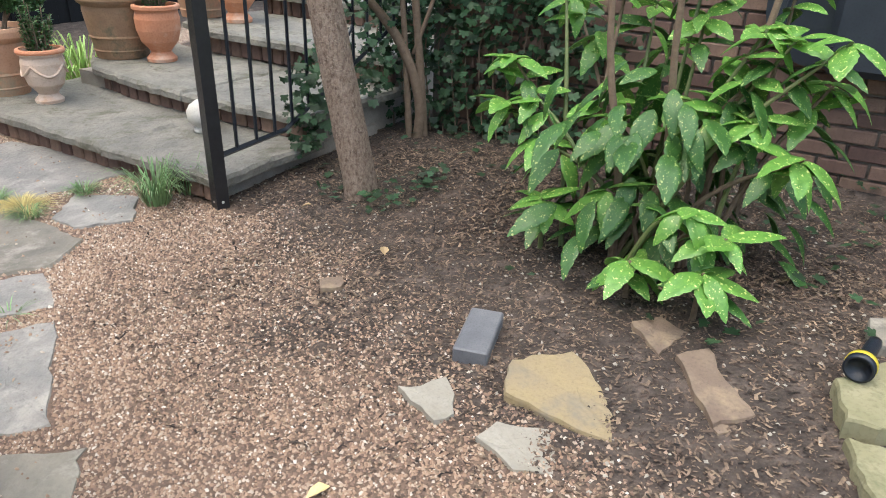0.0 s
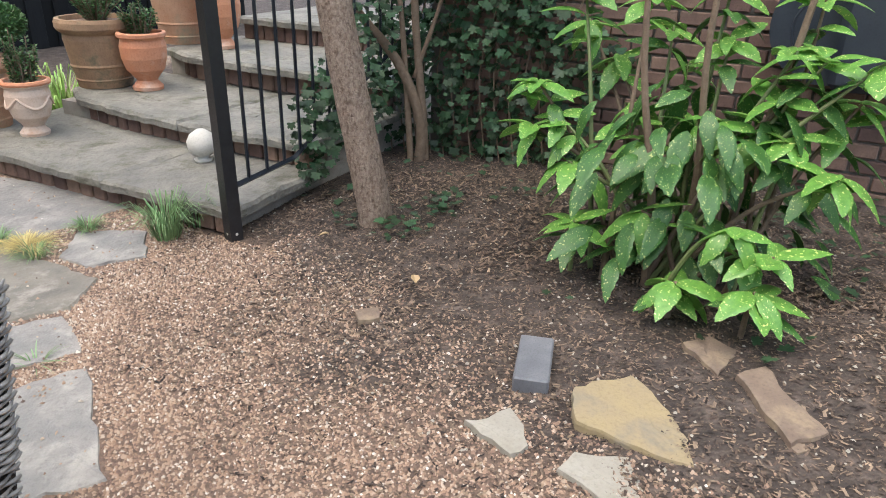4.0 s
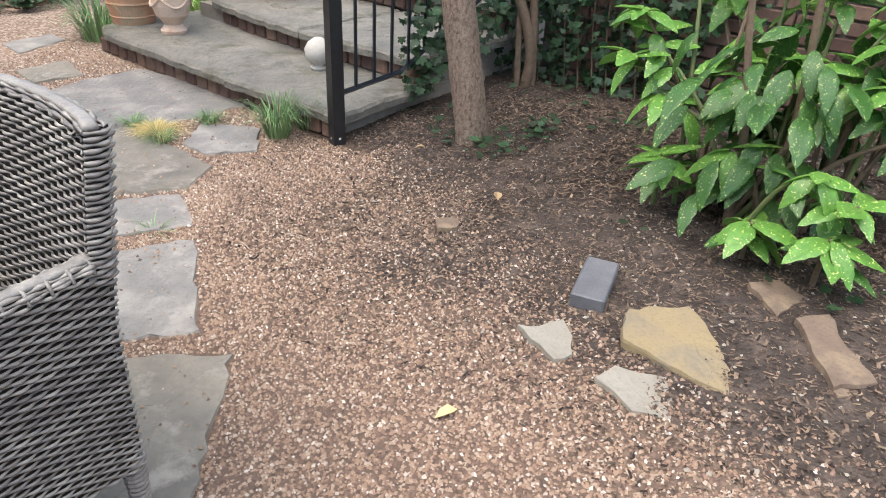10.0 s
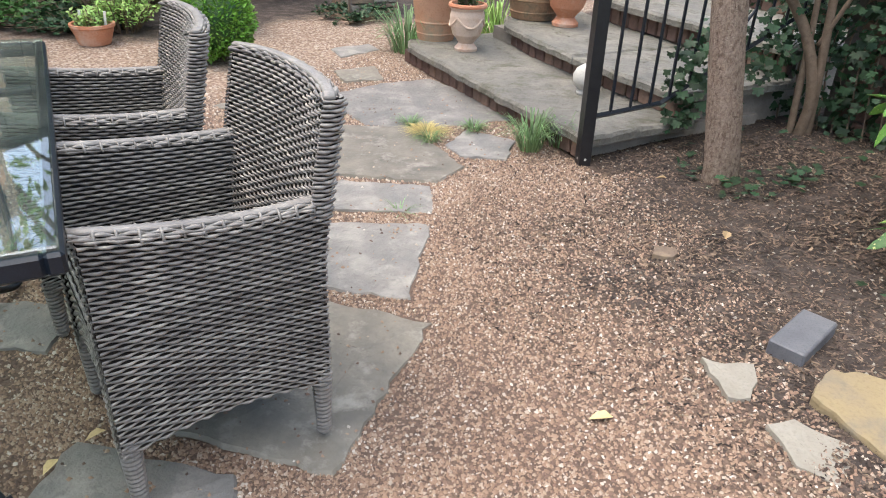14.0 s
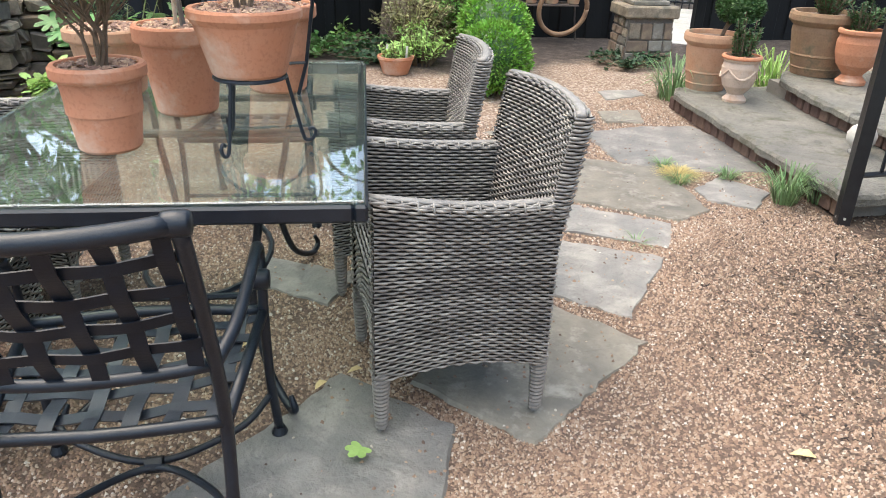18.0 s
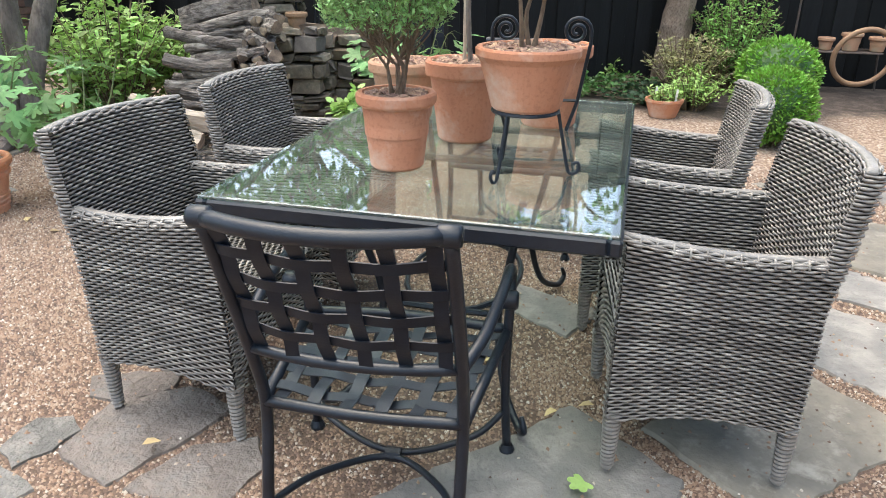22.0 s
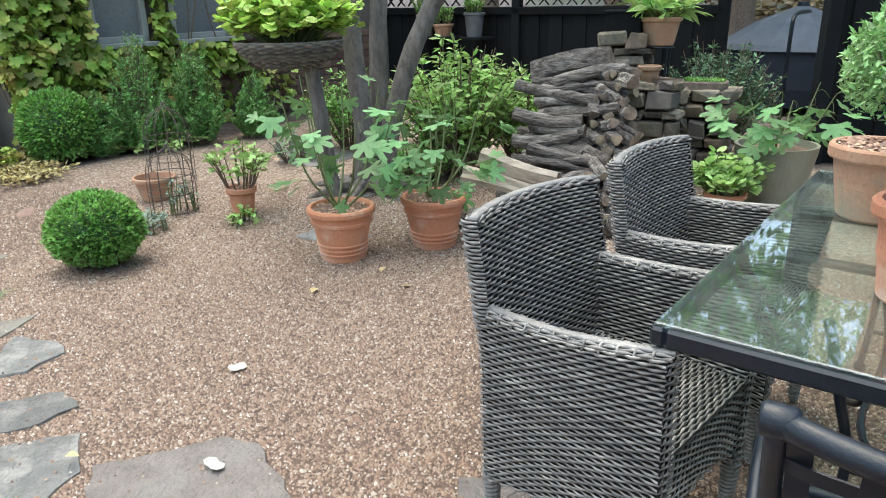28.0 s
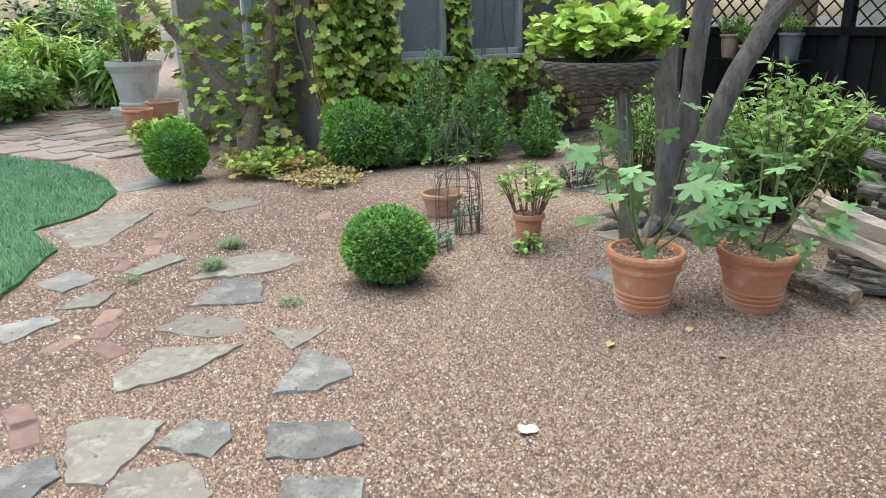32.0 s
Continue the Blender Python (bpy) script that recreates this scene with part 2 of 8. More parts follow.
GROUND = ground_material()
PEBBLE = pebble_material()
CHIP = mat("mulch_chips", (0.042, 0.029, 0.022), (0.185, 0.13, 0.094), 0.85, 30, 0.2, 90, island=0.9)
SLATE = mat("grey_flagstone", (0.155, 0.153, 0.147), (0.275, 0.257, 0.235), 0.65, 5.5, 0.8, 45, c3=(0.32, 0.3, 0.27), stain=6.0, obj=0.22, dist=0.008)
WARM = mat("tan_flagstone", (0.235, 0.215, 0.175), (0.135, 0.125, 0.108), 0.75, 5.5, 0.9, 50, c3=(0.3, 0.28, 0.24), stain=7.0, obj=0.15)
STEPSTONE = mat("step_flagstone", (0.13, 0.125, 0.11), (0.25, 0.237, 0.202), 0.75, 3.5, 0.8, 40, c3=(0.105, 0.1, 0.07), obj=0.12, dist=0.015, stain=4.5)
YELLOWSTONE = mat("yellow_sandstone", (0.3, 0.235, 0.125), (0.25, 0.2, 0.13), 0.8, 7, 0.7, 80, c3=(0.2, 0.175, 0.13), stain=5.0)
PALESTONE = mat("pale_limestone", (0.26, 0.24, 0.2), (0.32, 0.3, 0.255), 0.8, 10, 0.4, 90, c3=(0.24, 0.22, 0.18))
BROWNSTONE = mat("brown_sandstone", (0.14, 0.1, 0.074), (0.22, 0.165, 0.122), 0.8, 9, 0.7, 80, c3=(0.26, 0.2, 0.13), stain=7.0)
MOSSTONE = mat("mossy_sandstone", (0.2, 0.19, 0.105), (0.29, 0.27, 0.17), 0.85, 7, 0.6, 80, c3=(0.15, 0.15, 0.08), stain=5.0)
BRICK = mat("red_brick", (0.12, 0.072, 0.056), (0.19, 0.118, 0.09), 0.85, 14, 0.5, 120, obj=0.35, dist=0.004)
DARKSLATE = mat("blue_grey_slate", (0.1, 0.098, 0.092), (0.215, 0.21, 0.195), 0.65, 9.0, 1.0, 40, c3=(0.29, 0.275, 0.245), obj=0.2, stain=6.0, dist=0.014)
BROWNSLATE = mat("brown_slate", (0.125, 0.105, 0.094), (0.205, 0.178, 0.158), 0.65, 7.0, 1.0, 40, c3=(0.16, 0.15, 0.14), obj=0.15, stain=5.0, dist=0.014)
TERRACE = mat("terrace_stone", (0.27, 0.2, 0.165), (0.34, 0.27, 0.22), 0.75, 3.0, 0.4, 40, c3=(0.22, 0.19, 0.17))
LAWNBASE = mat("lawn_soil_and_thatch", (0.05, 0.13, 0.05), (0.08, 0.19, 0.075), 0.9, 14, 0.6, 150)
PAVER = mat("worn_red_paver", (0.2, 0.125, 0.1), (0.28, 0.185, 0.15), 0.85, 14, 0.4, 120, obj=0.25)
OLDMORTAR = mat("dark_mortar", (0.11, 0.095, 0.085), (0.17, 0.15, 0.13), 0.9, 20, 0.4, 150)
MORTAR = mat("mortar", (0.26, 0.23, 0.2), (0.33, 0.3, 0.26), 0.9, 20, 0.4, 150)
DARKWALLSTONE = mat("grey_wall_stone", (0.13, 0.103, 0.078), (0.29, 0.235, 0.175), 0.88, 11, 0.8, 70, c3=(0.1, 0.095, 0.075), obj=0.35, dist=0.008)
CEMENT = mat("grey_block", (0.1, 0.104, 0.116), (0.16, 0.164, 0.176), 0.6, 9, 0.3, 160)
TERRA = mat("terracotta", (0.5, 0.2, 0.105), (0.56, 0.27, 0.16), 0.8, 5, 0.25, 90, c3=(0.6, 0.42, 0.32), obj=0.08, stain=3.0)
TERRA_OLD = mat("weathered_terracotta", (0.42, 0.22, 0.13), (0.5, 0.31, 0.2), 0.85, 6, 0.3, 90, c3=(0.3, 0.26, 0.18), stain=4.0)
TERRA_PALE = mat("limed_terracotta", (0.56, 0.42, 0.33), (0.62, 0.5, 0.41), 0.85, 6, 0.3, 90, c3=(0.5, 0.32, 0.22), stain=5.0)
TERRA_DARK = mat("mossy_terracotta", (0.25, 0.15, 0.09), (0.34, 0.22, 0.13), 0.85, 9, 0.4, 90, c3=(0.16, 0.13, 0.08), stain=8.0)
CONCRETE = mat("pale_concrete", (0.5, 0.48, 0.43), (0.58, 0.56, 0.52), 0.85, 7, 0.3, 90, c3=(0.38, 0.37, 0.32))
WICKER = mat("grey_resin_wicker", (0.18, 0.168, 0.156), (0.27, 0.254, 0.235), 0.4, 25, 0.25, 300, island=0.35, c3=(0.35, 0.33, 0.3), spec=0.5)
# near-black colour that paints the shade between the wicker strands
WICKER_GAP_SHADE = mat("wicker_gap_shade", (0.018, 0.016, 0.015), (0.028, 0.025, 0.023), 0.8, 20, 0.2, 200)
IRON = mat("black_painted_metal", (0.006, 0.0095, 0.0155), (0.011, 0.0165, 0.026), 0.36, 18, 0.15, 250, spec=0.45)
IRON_WORN = mat("chipped_black_paint", (0.012, 0.012, 0.014), (0.02, 0.02, 0.022), 0.4, 30, 0.2, 200, c3=None, spots=None)
RUST = mat("rusty_iron", (0.08, 0.07, 0.065), (0.14, 0.1, 0.08), 0.8, 30, 0.3, 200)
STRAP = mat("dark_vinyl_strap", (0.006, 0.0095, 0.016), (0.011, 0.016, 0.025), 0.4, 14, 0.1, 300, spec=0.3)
# same vinyl as the back, lightened to paint in the sky's sheen
STRAP_SKYLIT = mat("skylit_vinyl_strap", (0.016, 0.021, 0.03), (0.028, 0.035, 0.046), 0.32, 14, 0.1, 300, spec=0.6)
GLASS = dusty_glass("table_glass", (0.87, 0.96, 0.925), 0.05)
PANE = mat("window_glass_dark", (0.15, 0.165, 0.18), (0.2, 0.215, 0.23), 0.12, 2, 0.0, 30, spec=0.8)
BLACKFENCE = mat("black_stained_boards", (0.006, 0.0066, 0.0075), (0.011, 0.012, 0.013), 0.85, 6, 0.4, 60, stretch=(1, 1, 0.15), obj=0.3, spec=0.2)
GREYPAINT = mat("blue_grey_paint", (0.36, 0.41, 0.44), (0.42, 0.46, 0.49), 0.5, 6, 0.1, 80)
TRIM = mat("grey_green_trim", (0.28, 0.29, 0.27), (0.34, 0.35, 0.33), 0.6, 6, 0.15, 80)
BARK = mat("rough_brown_bark", (0.25, 0.175, 0.13), (0.46, 0.36, 0.285), 0.92, 80, 1.0, 190, c3=(0.15, 0.1, 0.075), stretch=(1, 1, 0.6), dist=0.02, stain=55.0)
BARK_GREY = mat("smooth_grey_bark", (0.115, 0.098, 0.085), (0.24, 0.21, 0.185), 0.88, 13, 0.9, 60, c3=(0.085, 0.072, 0.062), stretch=(1, 1, 0.35), dist=0.014, stain=9.0)
LOGBARK = mat("log_bark", (0.05, 0.041, 0.035), (0.29, 0.25, 0.215), 0.92, 40, 1.0, 130, c3=(0.38, 0.345, 0.31), obj=0.55, stretch=(1, 0.22, 1), dist=0.02)
LOGCUT = mat("log_cut_face", (0.1, 0.072, 0.052), (0.36, 0.27, 0.19), 0.85, 14, 0.4, 90, obj=0.5)
SPLITWOOD = mat("weathered_split_wood", (0.42, 0.34, 0.26), (0.54, 0.46, 0.37), 0.85, 22, 0.8, 90, stretch=(1, 0.12, 1), c3=(0.3, 0.25, 0.2))
TWIG = mat("brown_twig", (0.13, 0.09, 0.06), (0.2, 0.145, 0.1), 0.85, 40, 0.3, 200)
GREENSTEM = mat("green_stem", (0.1, 0.15, 0.05), (0.16, 0.17, 0.07), 0.6, 30, 0.1, 200)
BARKBITS = mat("pale_bark_chips", (0.34, 0.2, 0.14), (0.48, 0.33, 0.24), 0.85, 8, 0.2, 90, island=0.5)
SOIL = mat("potting_soil", (0.2, 0.13, 0.09), (0.33, 0.23, 0.17), 0.9, 60, 1.0, 200, dist=0.01)


def foliage(name, c1, c2, rough=0.45, tr=0.25, island=0.45, **k):
    return mat(name, c1, c2, rough, k.pop("scale", 8), k.pop("bump", 0.15), k.pop("fine", 60), island=island, translucent=tr, **k)


AUCUBA = foliage("spotted_laurel_leaf", (0.1, 0.25, 0.045), (0.17, 0.36, 0.065), 0.34, 0.2, 0.4, spots=((0.6, 0.66, 0.24), 16.0), coat=0.08)
# the same leaf darkened: the bush's inner shade put into the colour
AUCUBA_SHADED = foliage("shaded_spotted_leaf", (0.032, 0.1, 0.02), (0.06, 0.155, 0.032), 0.42, 0.12, 0.3, spots=((0.36, 0.42, 0.14), 20.0))
IVY = foliage("ivy_leaf", (0.02, 0.053, 0.023), (0.04, 0.085, 0.035), 0.5, 0.1, 0.55, spec=0.35)
IVY_LIGHT = foliage("young_ivy_leaf", (0.07, 0.16, 0.04), (0.11, 0.23, 0.06), 0.4, 0.2, 0.4)
BOX = foliage("boxwood_leaf", (0.17, 0.35, 0.07), (0.31, 0.52, 0.14), 0.45, 0.3, 0.6)
BOX_BRIGHT = foliage("bright_boxwood_leaf", (0.16, 0.35, 0.05), (0.25, 0.46, 0.08), 0.45, 0.25, 0.45)
MYRTLE = foliage("myrtle_leaf", (0.2, 0.38, 0.13), (0.36, 0.54, 0.22), 0.45, 0.2, 0.5)
# dark boxwood leaves; also colours the cores that stand for shade inside the balls
ROSEMARY = foliage("dark_box_leaf_and_core_shade", (0.05, 0.11, 0.035), (0.08, 0.16, 0.05), 0.5, 0.15, 0.5)
FIG = foliage("fig_leaf", (0.17, 0.33, 0.13), (0.24, 0.42, 0.17), 0.55, 0.35, 0.35)
CREEPER = foliage("creeper_leaf", (0.19, 0.34, 0.05), (0.45, 0.5, 0.11), 0.55, 0.24, 0.75, c3=(0.4, 0.24, 0.08))
LIME = foliage("lime_green_leaf", (0.33, 0.53, 0.08), (0.56, 0.68, 0.18), 0.5, 0.3, 0.55)
SHRUB = foliage("light_shrub_leaf", (0.3, 0.48, 0.12), (0.42, 0.6, 0.2), 0.45, 0.3, 0.5)
PINKISH = foliage("bronze_shrub_leaf", (0.28, 0.29, 0.12), (0.38, 0.34, 0.18), 0.55, 0.25, 0.5)
YEW = foliage("yew_needles", (0.16, 0.33, 0.09), (0.26, 0.46, 0.14), 0.5, 0.15, 0.5)
GERAN = foliage("geranium_leaf", (0.3, 0.47, 0.13), (0.44, 0.6, 0.22), 0.55, 0.25, 0.4)
GRASSY = foliage("grass_blade", (0.14, 0.24, 0.1), (0.21, 0.32, 0.14), 0.5, 0.25, 0.5)
STRAWY = foliage("yellow_moss_grass", (0.5, 0.4, 0.16), (0.55, 0.47, 0.22), 0.7, 0.2, 0.3)
LAWN = foliage("lawn_grass", (0.12, 0.26, 0.13), (0.18, 0.34, 0.18), 0.6, 0.2, 0.4)
SAGE = foliage("blue_green_leaf", (0.075, 0.15, 0.075), (0.13, 0.23, 0.115), 0.5, 0.15, 0.5)
GREYLEAF = foliage("silver_leaf", (0.2, 0.27, 0.2), (0.27, 0.34, 0.26), 0.6, 0.2, 0.3)
CANOPY = foliage("tree_leaf", (0.18, 0.32, 0.1), (0.26, 0.4, 0.14), 0.5, 0.5, 0.4)
DEADLEAF = mat("dry_leaf", (0.45, 0.33, 0.16), (0.55, 0.44, 0.25), 0.8, 20, 0.2, 90, obj=0.3)


# ---- building blocks ----
def mesh_of(name, verts, faces, material, smooth_faces=False):
    me = bpy.data.meshes.new(name)
    me.from_pydata([tuple(v) for v in verts], [], faces)
    me.materials.append(material)
    if smooth_faces:
        me.polygons.foreach_set("use_smooth", [True] * len(me.polygons))
    me.update()
    return me


def part(name, data, material, parent, label="", m=None, smooth_faces=False):
    """Links a bmesh, or a (verts, faces) pair, as one mesh object under a thing or part."""
    if isinstance(data, bpy.types.Mesh):
        me = data
    elif isinstance(data, tuple):
        me = mesh_of(name, data[0], data[1], material, smooth_faces)
    else:
        me = bpy.data.meshes.new(name)
        data.to_mesh(me)
        data.free()
        me.materials.append(material)
        if smooth_faces:
            me.polygons.foreach_set("use_smooth", [True] * len(me.polygons))
    ob = new(name, me)
    ob.parent = parent
    if m is not None:
        ob.matrix_basis = m
    return tagged(ob, label)


def thing(name, label, category, m, group="", kind=""):
    ob = new(name)
    ob.empty_display_size = 0.1
    ob.matrix_basis = m
    return tagged(ob, label, category, group, kind)


def fused(items):
    """Several (verts, faces) pairs as one."""
    vs, fs, k = [], [], 0
    for v, f in items:
        vs.extend(tuple(p) for p in v)
        fs.extend(tuple(i + k for i in q) for q in f)
        k += len(v)
    return vs, fs


def moved(vf, m):
    return [m @ Vector(p) for p in vf[0]], vf[1]


def box(sx, sy, sz, c=(0, 0, 0), bevel=0.006):
    """A box with its edges taken off, its middle at c."""
    bm = bmesh.new()
    bmesh.ops.create_cube(bm, size=1)
    bmesh.ops.scale(bm, vec=(sx, sy, sz), verts=bm.verts)
    if bevel:
        bmesh.ops.bevel(bm, geom=bm.edges[:], offset=min(bevel, 0.3 * min(sx, sy, sz)), segments=1, affect="EDGES")
    bmesh.ops.translate(bm, vec=c, verts=bm.verts)
    return grab(bm)


def grab(bm):
    bm.verts.index_update()
    vf = [v.co.copy() for v in bm.verts], [tuple(v.index for v in f.verts) for f in bm.faces]
    bm.free()
    return vf


def tube(points, radii, sides=8, caps=True, flat=1.0):
    """A round bar along points; flat squashes it sideways."""
    pts = [Vector(p) for p in points]
    if not hasattr(radii, "__len__"):
        radii = [radii] * len(pts)
    vs, fs = [], []
    up = Vector((0, 0, 1))
    side = None
    for i, p in enumerate(pts):
        d = (pts[min(i + 1, len(pts) - 1)] - pts[max(i - 1, 0)]).normalized()
        if side is None:
            side = d.cross(up if abs(d.z) < 0.95 else Vector((1, 0, 0))).normalized()
        else:
            side = (side - d * side.dot(d)).normalized()
        nrm = d.cross(side)
        for k in range(sides):
            a = 2 * math.pi * k / sides
            vs.append(p + side * (math.cos(a) * radii[i]) + nrm * (math.sin(a) * radii[i] * flat))
    for i in range(len(pts) - 1):
        for k in range(sides):
            a, b = i * sides + k, i * sides + (k + 1) % sides
            fs.append((a, b, b + sides, a + sides))
    if caps:
        fs.append(tuple(reversed(range(sides))))
        fs.append(tuple(range((len(pts) - 1) * sides, len(pts) * sides)))
    return vs, fs


def curve_pts(pts, n=24):
    """A smooth line through a few points."""
    p = [Vector(q) for q in pts]
    p = [2 * p[0] - p[1], *p, 2 * p[-1] - p[-2]]
    out = []
    segs = len(p) - 3
    for i in range(n + 1):
        u = i / n * segs
        k = min(int(u), segs - 1)
        t = u - k
        a, b, c, d = p[k:k + 4]
        out.append(0.5 * ((2 * b) + (c - a) * t + (2 * a - 5 * b + 4 * c - d) * t * t + (3 * b - a - 3 * c + d) * t ** 3))
    return out


def lathe(profile, sides=40):
    """A turned body from (radius, height) pairs; closed where the radius is 0."""
    vs, fs = [], []
    for r, z in profile:
        for k in range(sides):
            a = 2 * math.pi * k / sides
            vs.append((r * math.cos(a), r * math.sin(a), z))
    for i in range(len(profile) - 1):
        for k in range(sides):
            a, b = i * sides + k, i * sides + (k + 1) % sides
            fs.append((a, b, b + sides, a + sides))
    return vs, fs


def slab(poly, thick, rng, rough=0.012, step=0.05, top_noise=0.004, worn=0.008):
    """A stone slab from its corners in plan: chipped edges, a rounded arris, an uneven top. Top at z = 0."""
    pts = []
    n = len(poly)
    for i in range(n):
        a, b = Vector((*poly[i], 0)), Vector((*poly[(i + 1) % n], 0))
        k = max(2, int((b - a).length / step))
        out = (b - a).cross(Vector((0, 0, 1))).normalized()
        for j in range(k):
            w = rough * (0.4 if j == 0 else 1.0)
            pts.append(a.lerp(b, j / k) + out * rng.uniform(-w, w))
    c = sum(pts, Vector()) / len(pts)
    m = len(pts)
    vs, fs = [], []
    for ring, (s, z) in enumerate(((1.0, -thick), (1.0, -worn * 1.3), (1 - worn / 0.35, 0.0), (0.72, 0.0), (0.4, 0.0))):
        for p in pts:
            q = c + (p - c) * s
            dz = rng.uniform(-top_noise, top_noise) if ring > 1 else (rng.uniform(-0.004, 0.002) if ring == 1 else 0)
            vs.append(Vector((q.x, q.y, z + dz)))
    for r in range(4):
        for i in range(m):
            j = (i + 1) % m
            fs.append((r * m + i, r * m + j, (r + 1) * m + j, (r + 1) * m + i))
    fs.append(tuple(range(4 * m, 5 * m)))
    fs.append(tuple(reversed(range(m))))
    area = sum(a.x * b.y - b.x * a.y for a, b in zip(pts, pts[1:] + pts[:1]))
    if area < 0:
        fs = [tuple(reversed(f)) for f in fs]
    return vs, fs


# leaves: (verts, faces), stem at the origin, tip towards +y, length 1, face up
def leaf_plain(w=0.45, fold=0.12, droop=0.15):
    ys = (0.0, 0.3, 0.65, 1.0)
    ws = (0.02, 0.9, 0.75, 0.0)
    v, f = [], []
    for y, q in zip(ys, ws):
        z = -droop * y * y
        v += [(-w / 2 * q, y, z + fold * q * w), (0, y, z), (w / 2 * q, y, z + fold * q * w)]
    for i in range(3):
        a = 3 * i
        f += [(a, a + 1, a + 4, a + 3), (a + 1, a + 2, a + 5, a + 4)]
    return v, f


def leaf_small(w=0.5):
    return [(0, 0, 0), (w / 2, 0.45, 0.06), (0, 1, 0), (-w / 2, 0.45, 0.06)], [(0, 1, 2, 3)]


def leaf_serrated(w=0.42, droop=0.25):
    """A long pointed leaf with a toothed edge and a sunk midrib."""
    v, f = [], []
    k = 13
    for i in range(k):
        y = i / (k - 1)
        q = math.sin(math.pi * min(1, y ** 0.85)) ** 0.85 if 0 < y < 1 else 0.02
        tooth = 0.022 if (i % 2 and y > 0.4 and y < 0.95) else 0.0
        z = -droop * y * y
        e = w / 2 * q + tooth * (q > 0.03)
        v += [(-e, y - tooth * 0.3, z + 0.05 * q - 0.03 * q * q), (-e * 0.5, y, z + 0.075 * q), (0, y, z), (e * 0.5, y, z + 0.075 * q), (e, y - tooth * 0.3, z + 0.05 * q - 0.03 * q * q)]
    for i in range(k - 1):
        for j in range(4):
            a = 5 * i + j
            f.append((a, a + 1, a + 6, a + 5))
    return v, f


def leaf_lobed(lobes=5, deep=0.45, spread=235, length=0.55, cup=0.1):
    """A hand-shaped leaf; the stem joins near its foot."""
    v = [(0, 0.42, 0)]
    n = lobes * 4
    a0 = -spread / 2
    for i in range(n + 1):
        t = i / n
        a = radians(a0 + spread * t)
        ph = (t * lobes) % 1.0
        r = length * (1 - deep * abs(2 * ph - 1) ** 2.2) * (0.72 + 0.28 * math.sin(math.pi * t))
        v.append((math.sin(a) * r, 0.42 + math.cos(a) * r, cup * r * abs(math.sin(a)) - 0.12 * r * r))
    v.append((0, 0.3, 0))
    f = [(0, i, i + 1) for i in range(1, n + 1)] + [(0, n + 1, n + 2), (0, n + 2, 1)]
    return v, [tuple(reversed(q)) for q in f]


def rot_to(direction, roll):
    """The turn that brings +y to the direction and keeps the face up as far as it can."""
    y = Vector(direction).normalized()
    x = y.cross(Vector((0, 0, 1)))
    if x.length < 1e-3:
        x = Vector((1, 0, 0))
    x.normalize()
    z = x.cross(y)
    return Matrix((x, y, z)).transposed().to_4x4() @ Matrix.Rotation(roll, 4, "Y")


def spread_leaves(leaf, places, smooth_faces=True):
    """Many copies of one leaf as arrays. places: (point, direction, size, roll)."""
    lv, lf = np.array(leaf[0], float), leaf[1]
    n = len(places)
    allv = np.empty((n, len(lv), 3))
    for i, (p, d, s, r) in enumerate(places):
        m = np.array(rot_to(d, r).to_3x3())
        allv[i] = (lv * s) @ m.T + np.array(p)
    faces = []
    k = len(lv)
    for i in range(n):
        faces.extend(tuple(q + i * k for q in f) for f in lf)
    return allv.reshape(-1, 3).tolist(), faces

# ---- ground ----
def bed_amount(x, y):
    s = x + 0.43 * (y - 1.5) + 0.35
    bed = smooth(-0.7, 0.5, s + 0.16 * np.sin(3.1 * x + 5.2 * y) + 0.1 * np.sin(9.0 * x - 6.0 * y)) * smooth(1.1, 2.0, y + 0.9 * np.clip(x, -0.25, 0.8))
    b = 0.4757 * x + 0.8796 * y
    a = 0.4757 * y - 0.8796 * x
    bed = np.maximum(bed, 0.8 * smooth(5.4, 6.6, a + 0.3 * np.sin(2.3 * b)) * smooth(-3.0, -2.0, b))
    return np.maximum(bed, np.maximum(0.75 * smooth(-6.7, -7.2, b) * smooth(1.5, 2.2, 0.4757 * y - 0.8796 * x), smooth(2.2, 2.7, b) * smooth(-1.4, -1.0, x)))


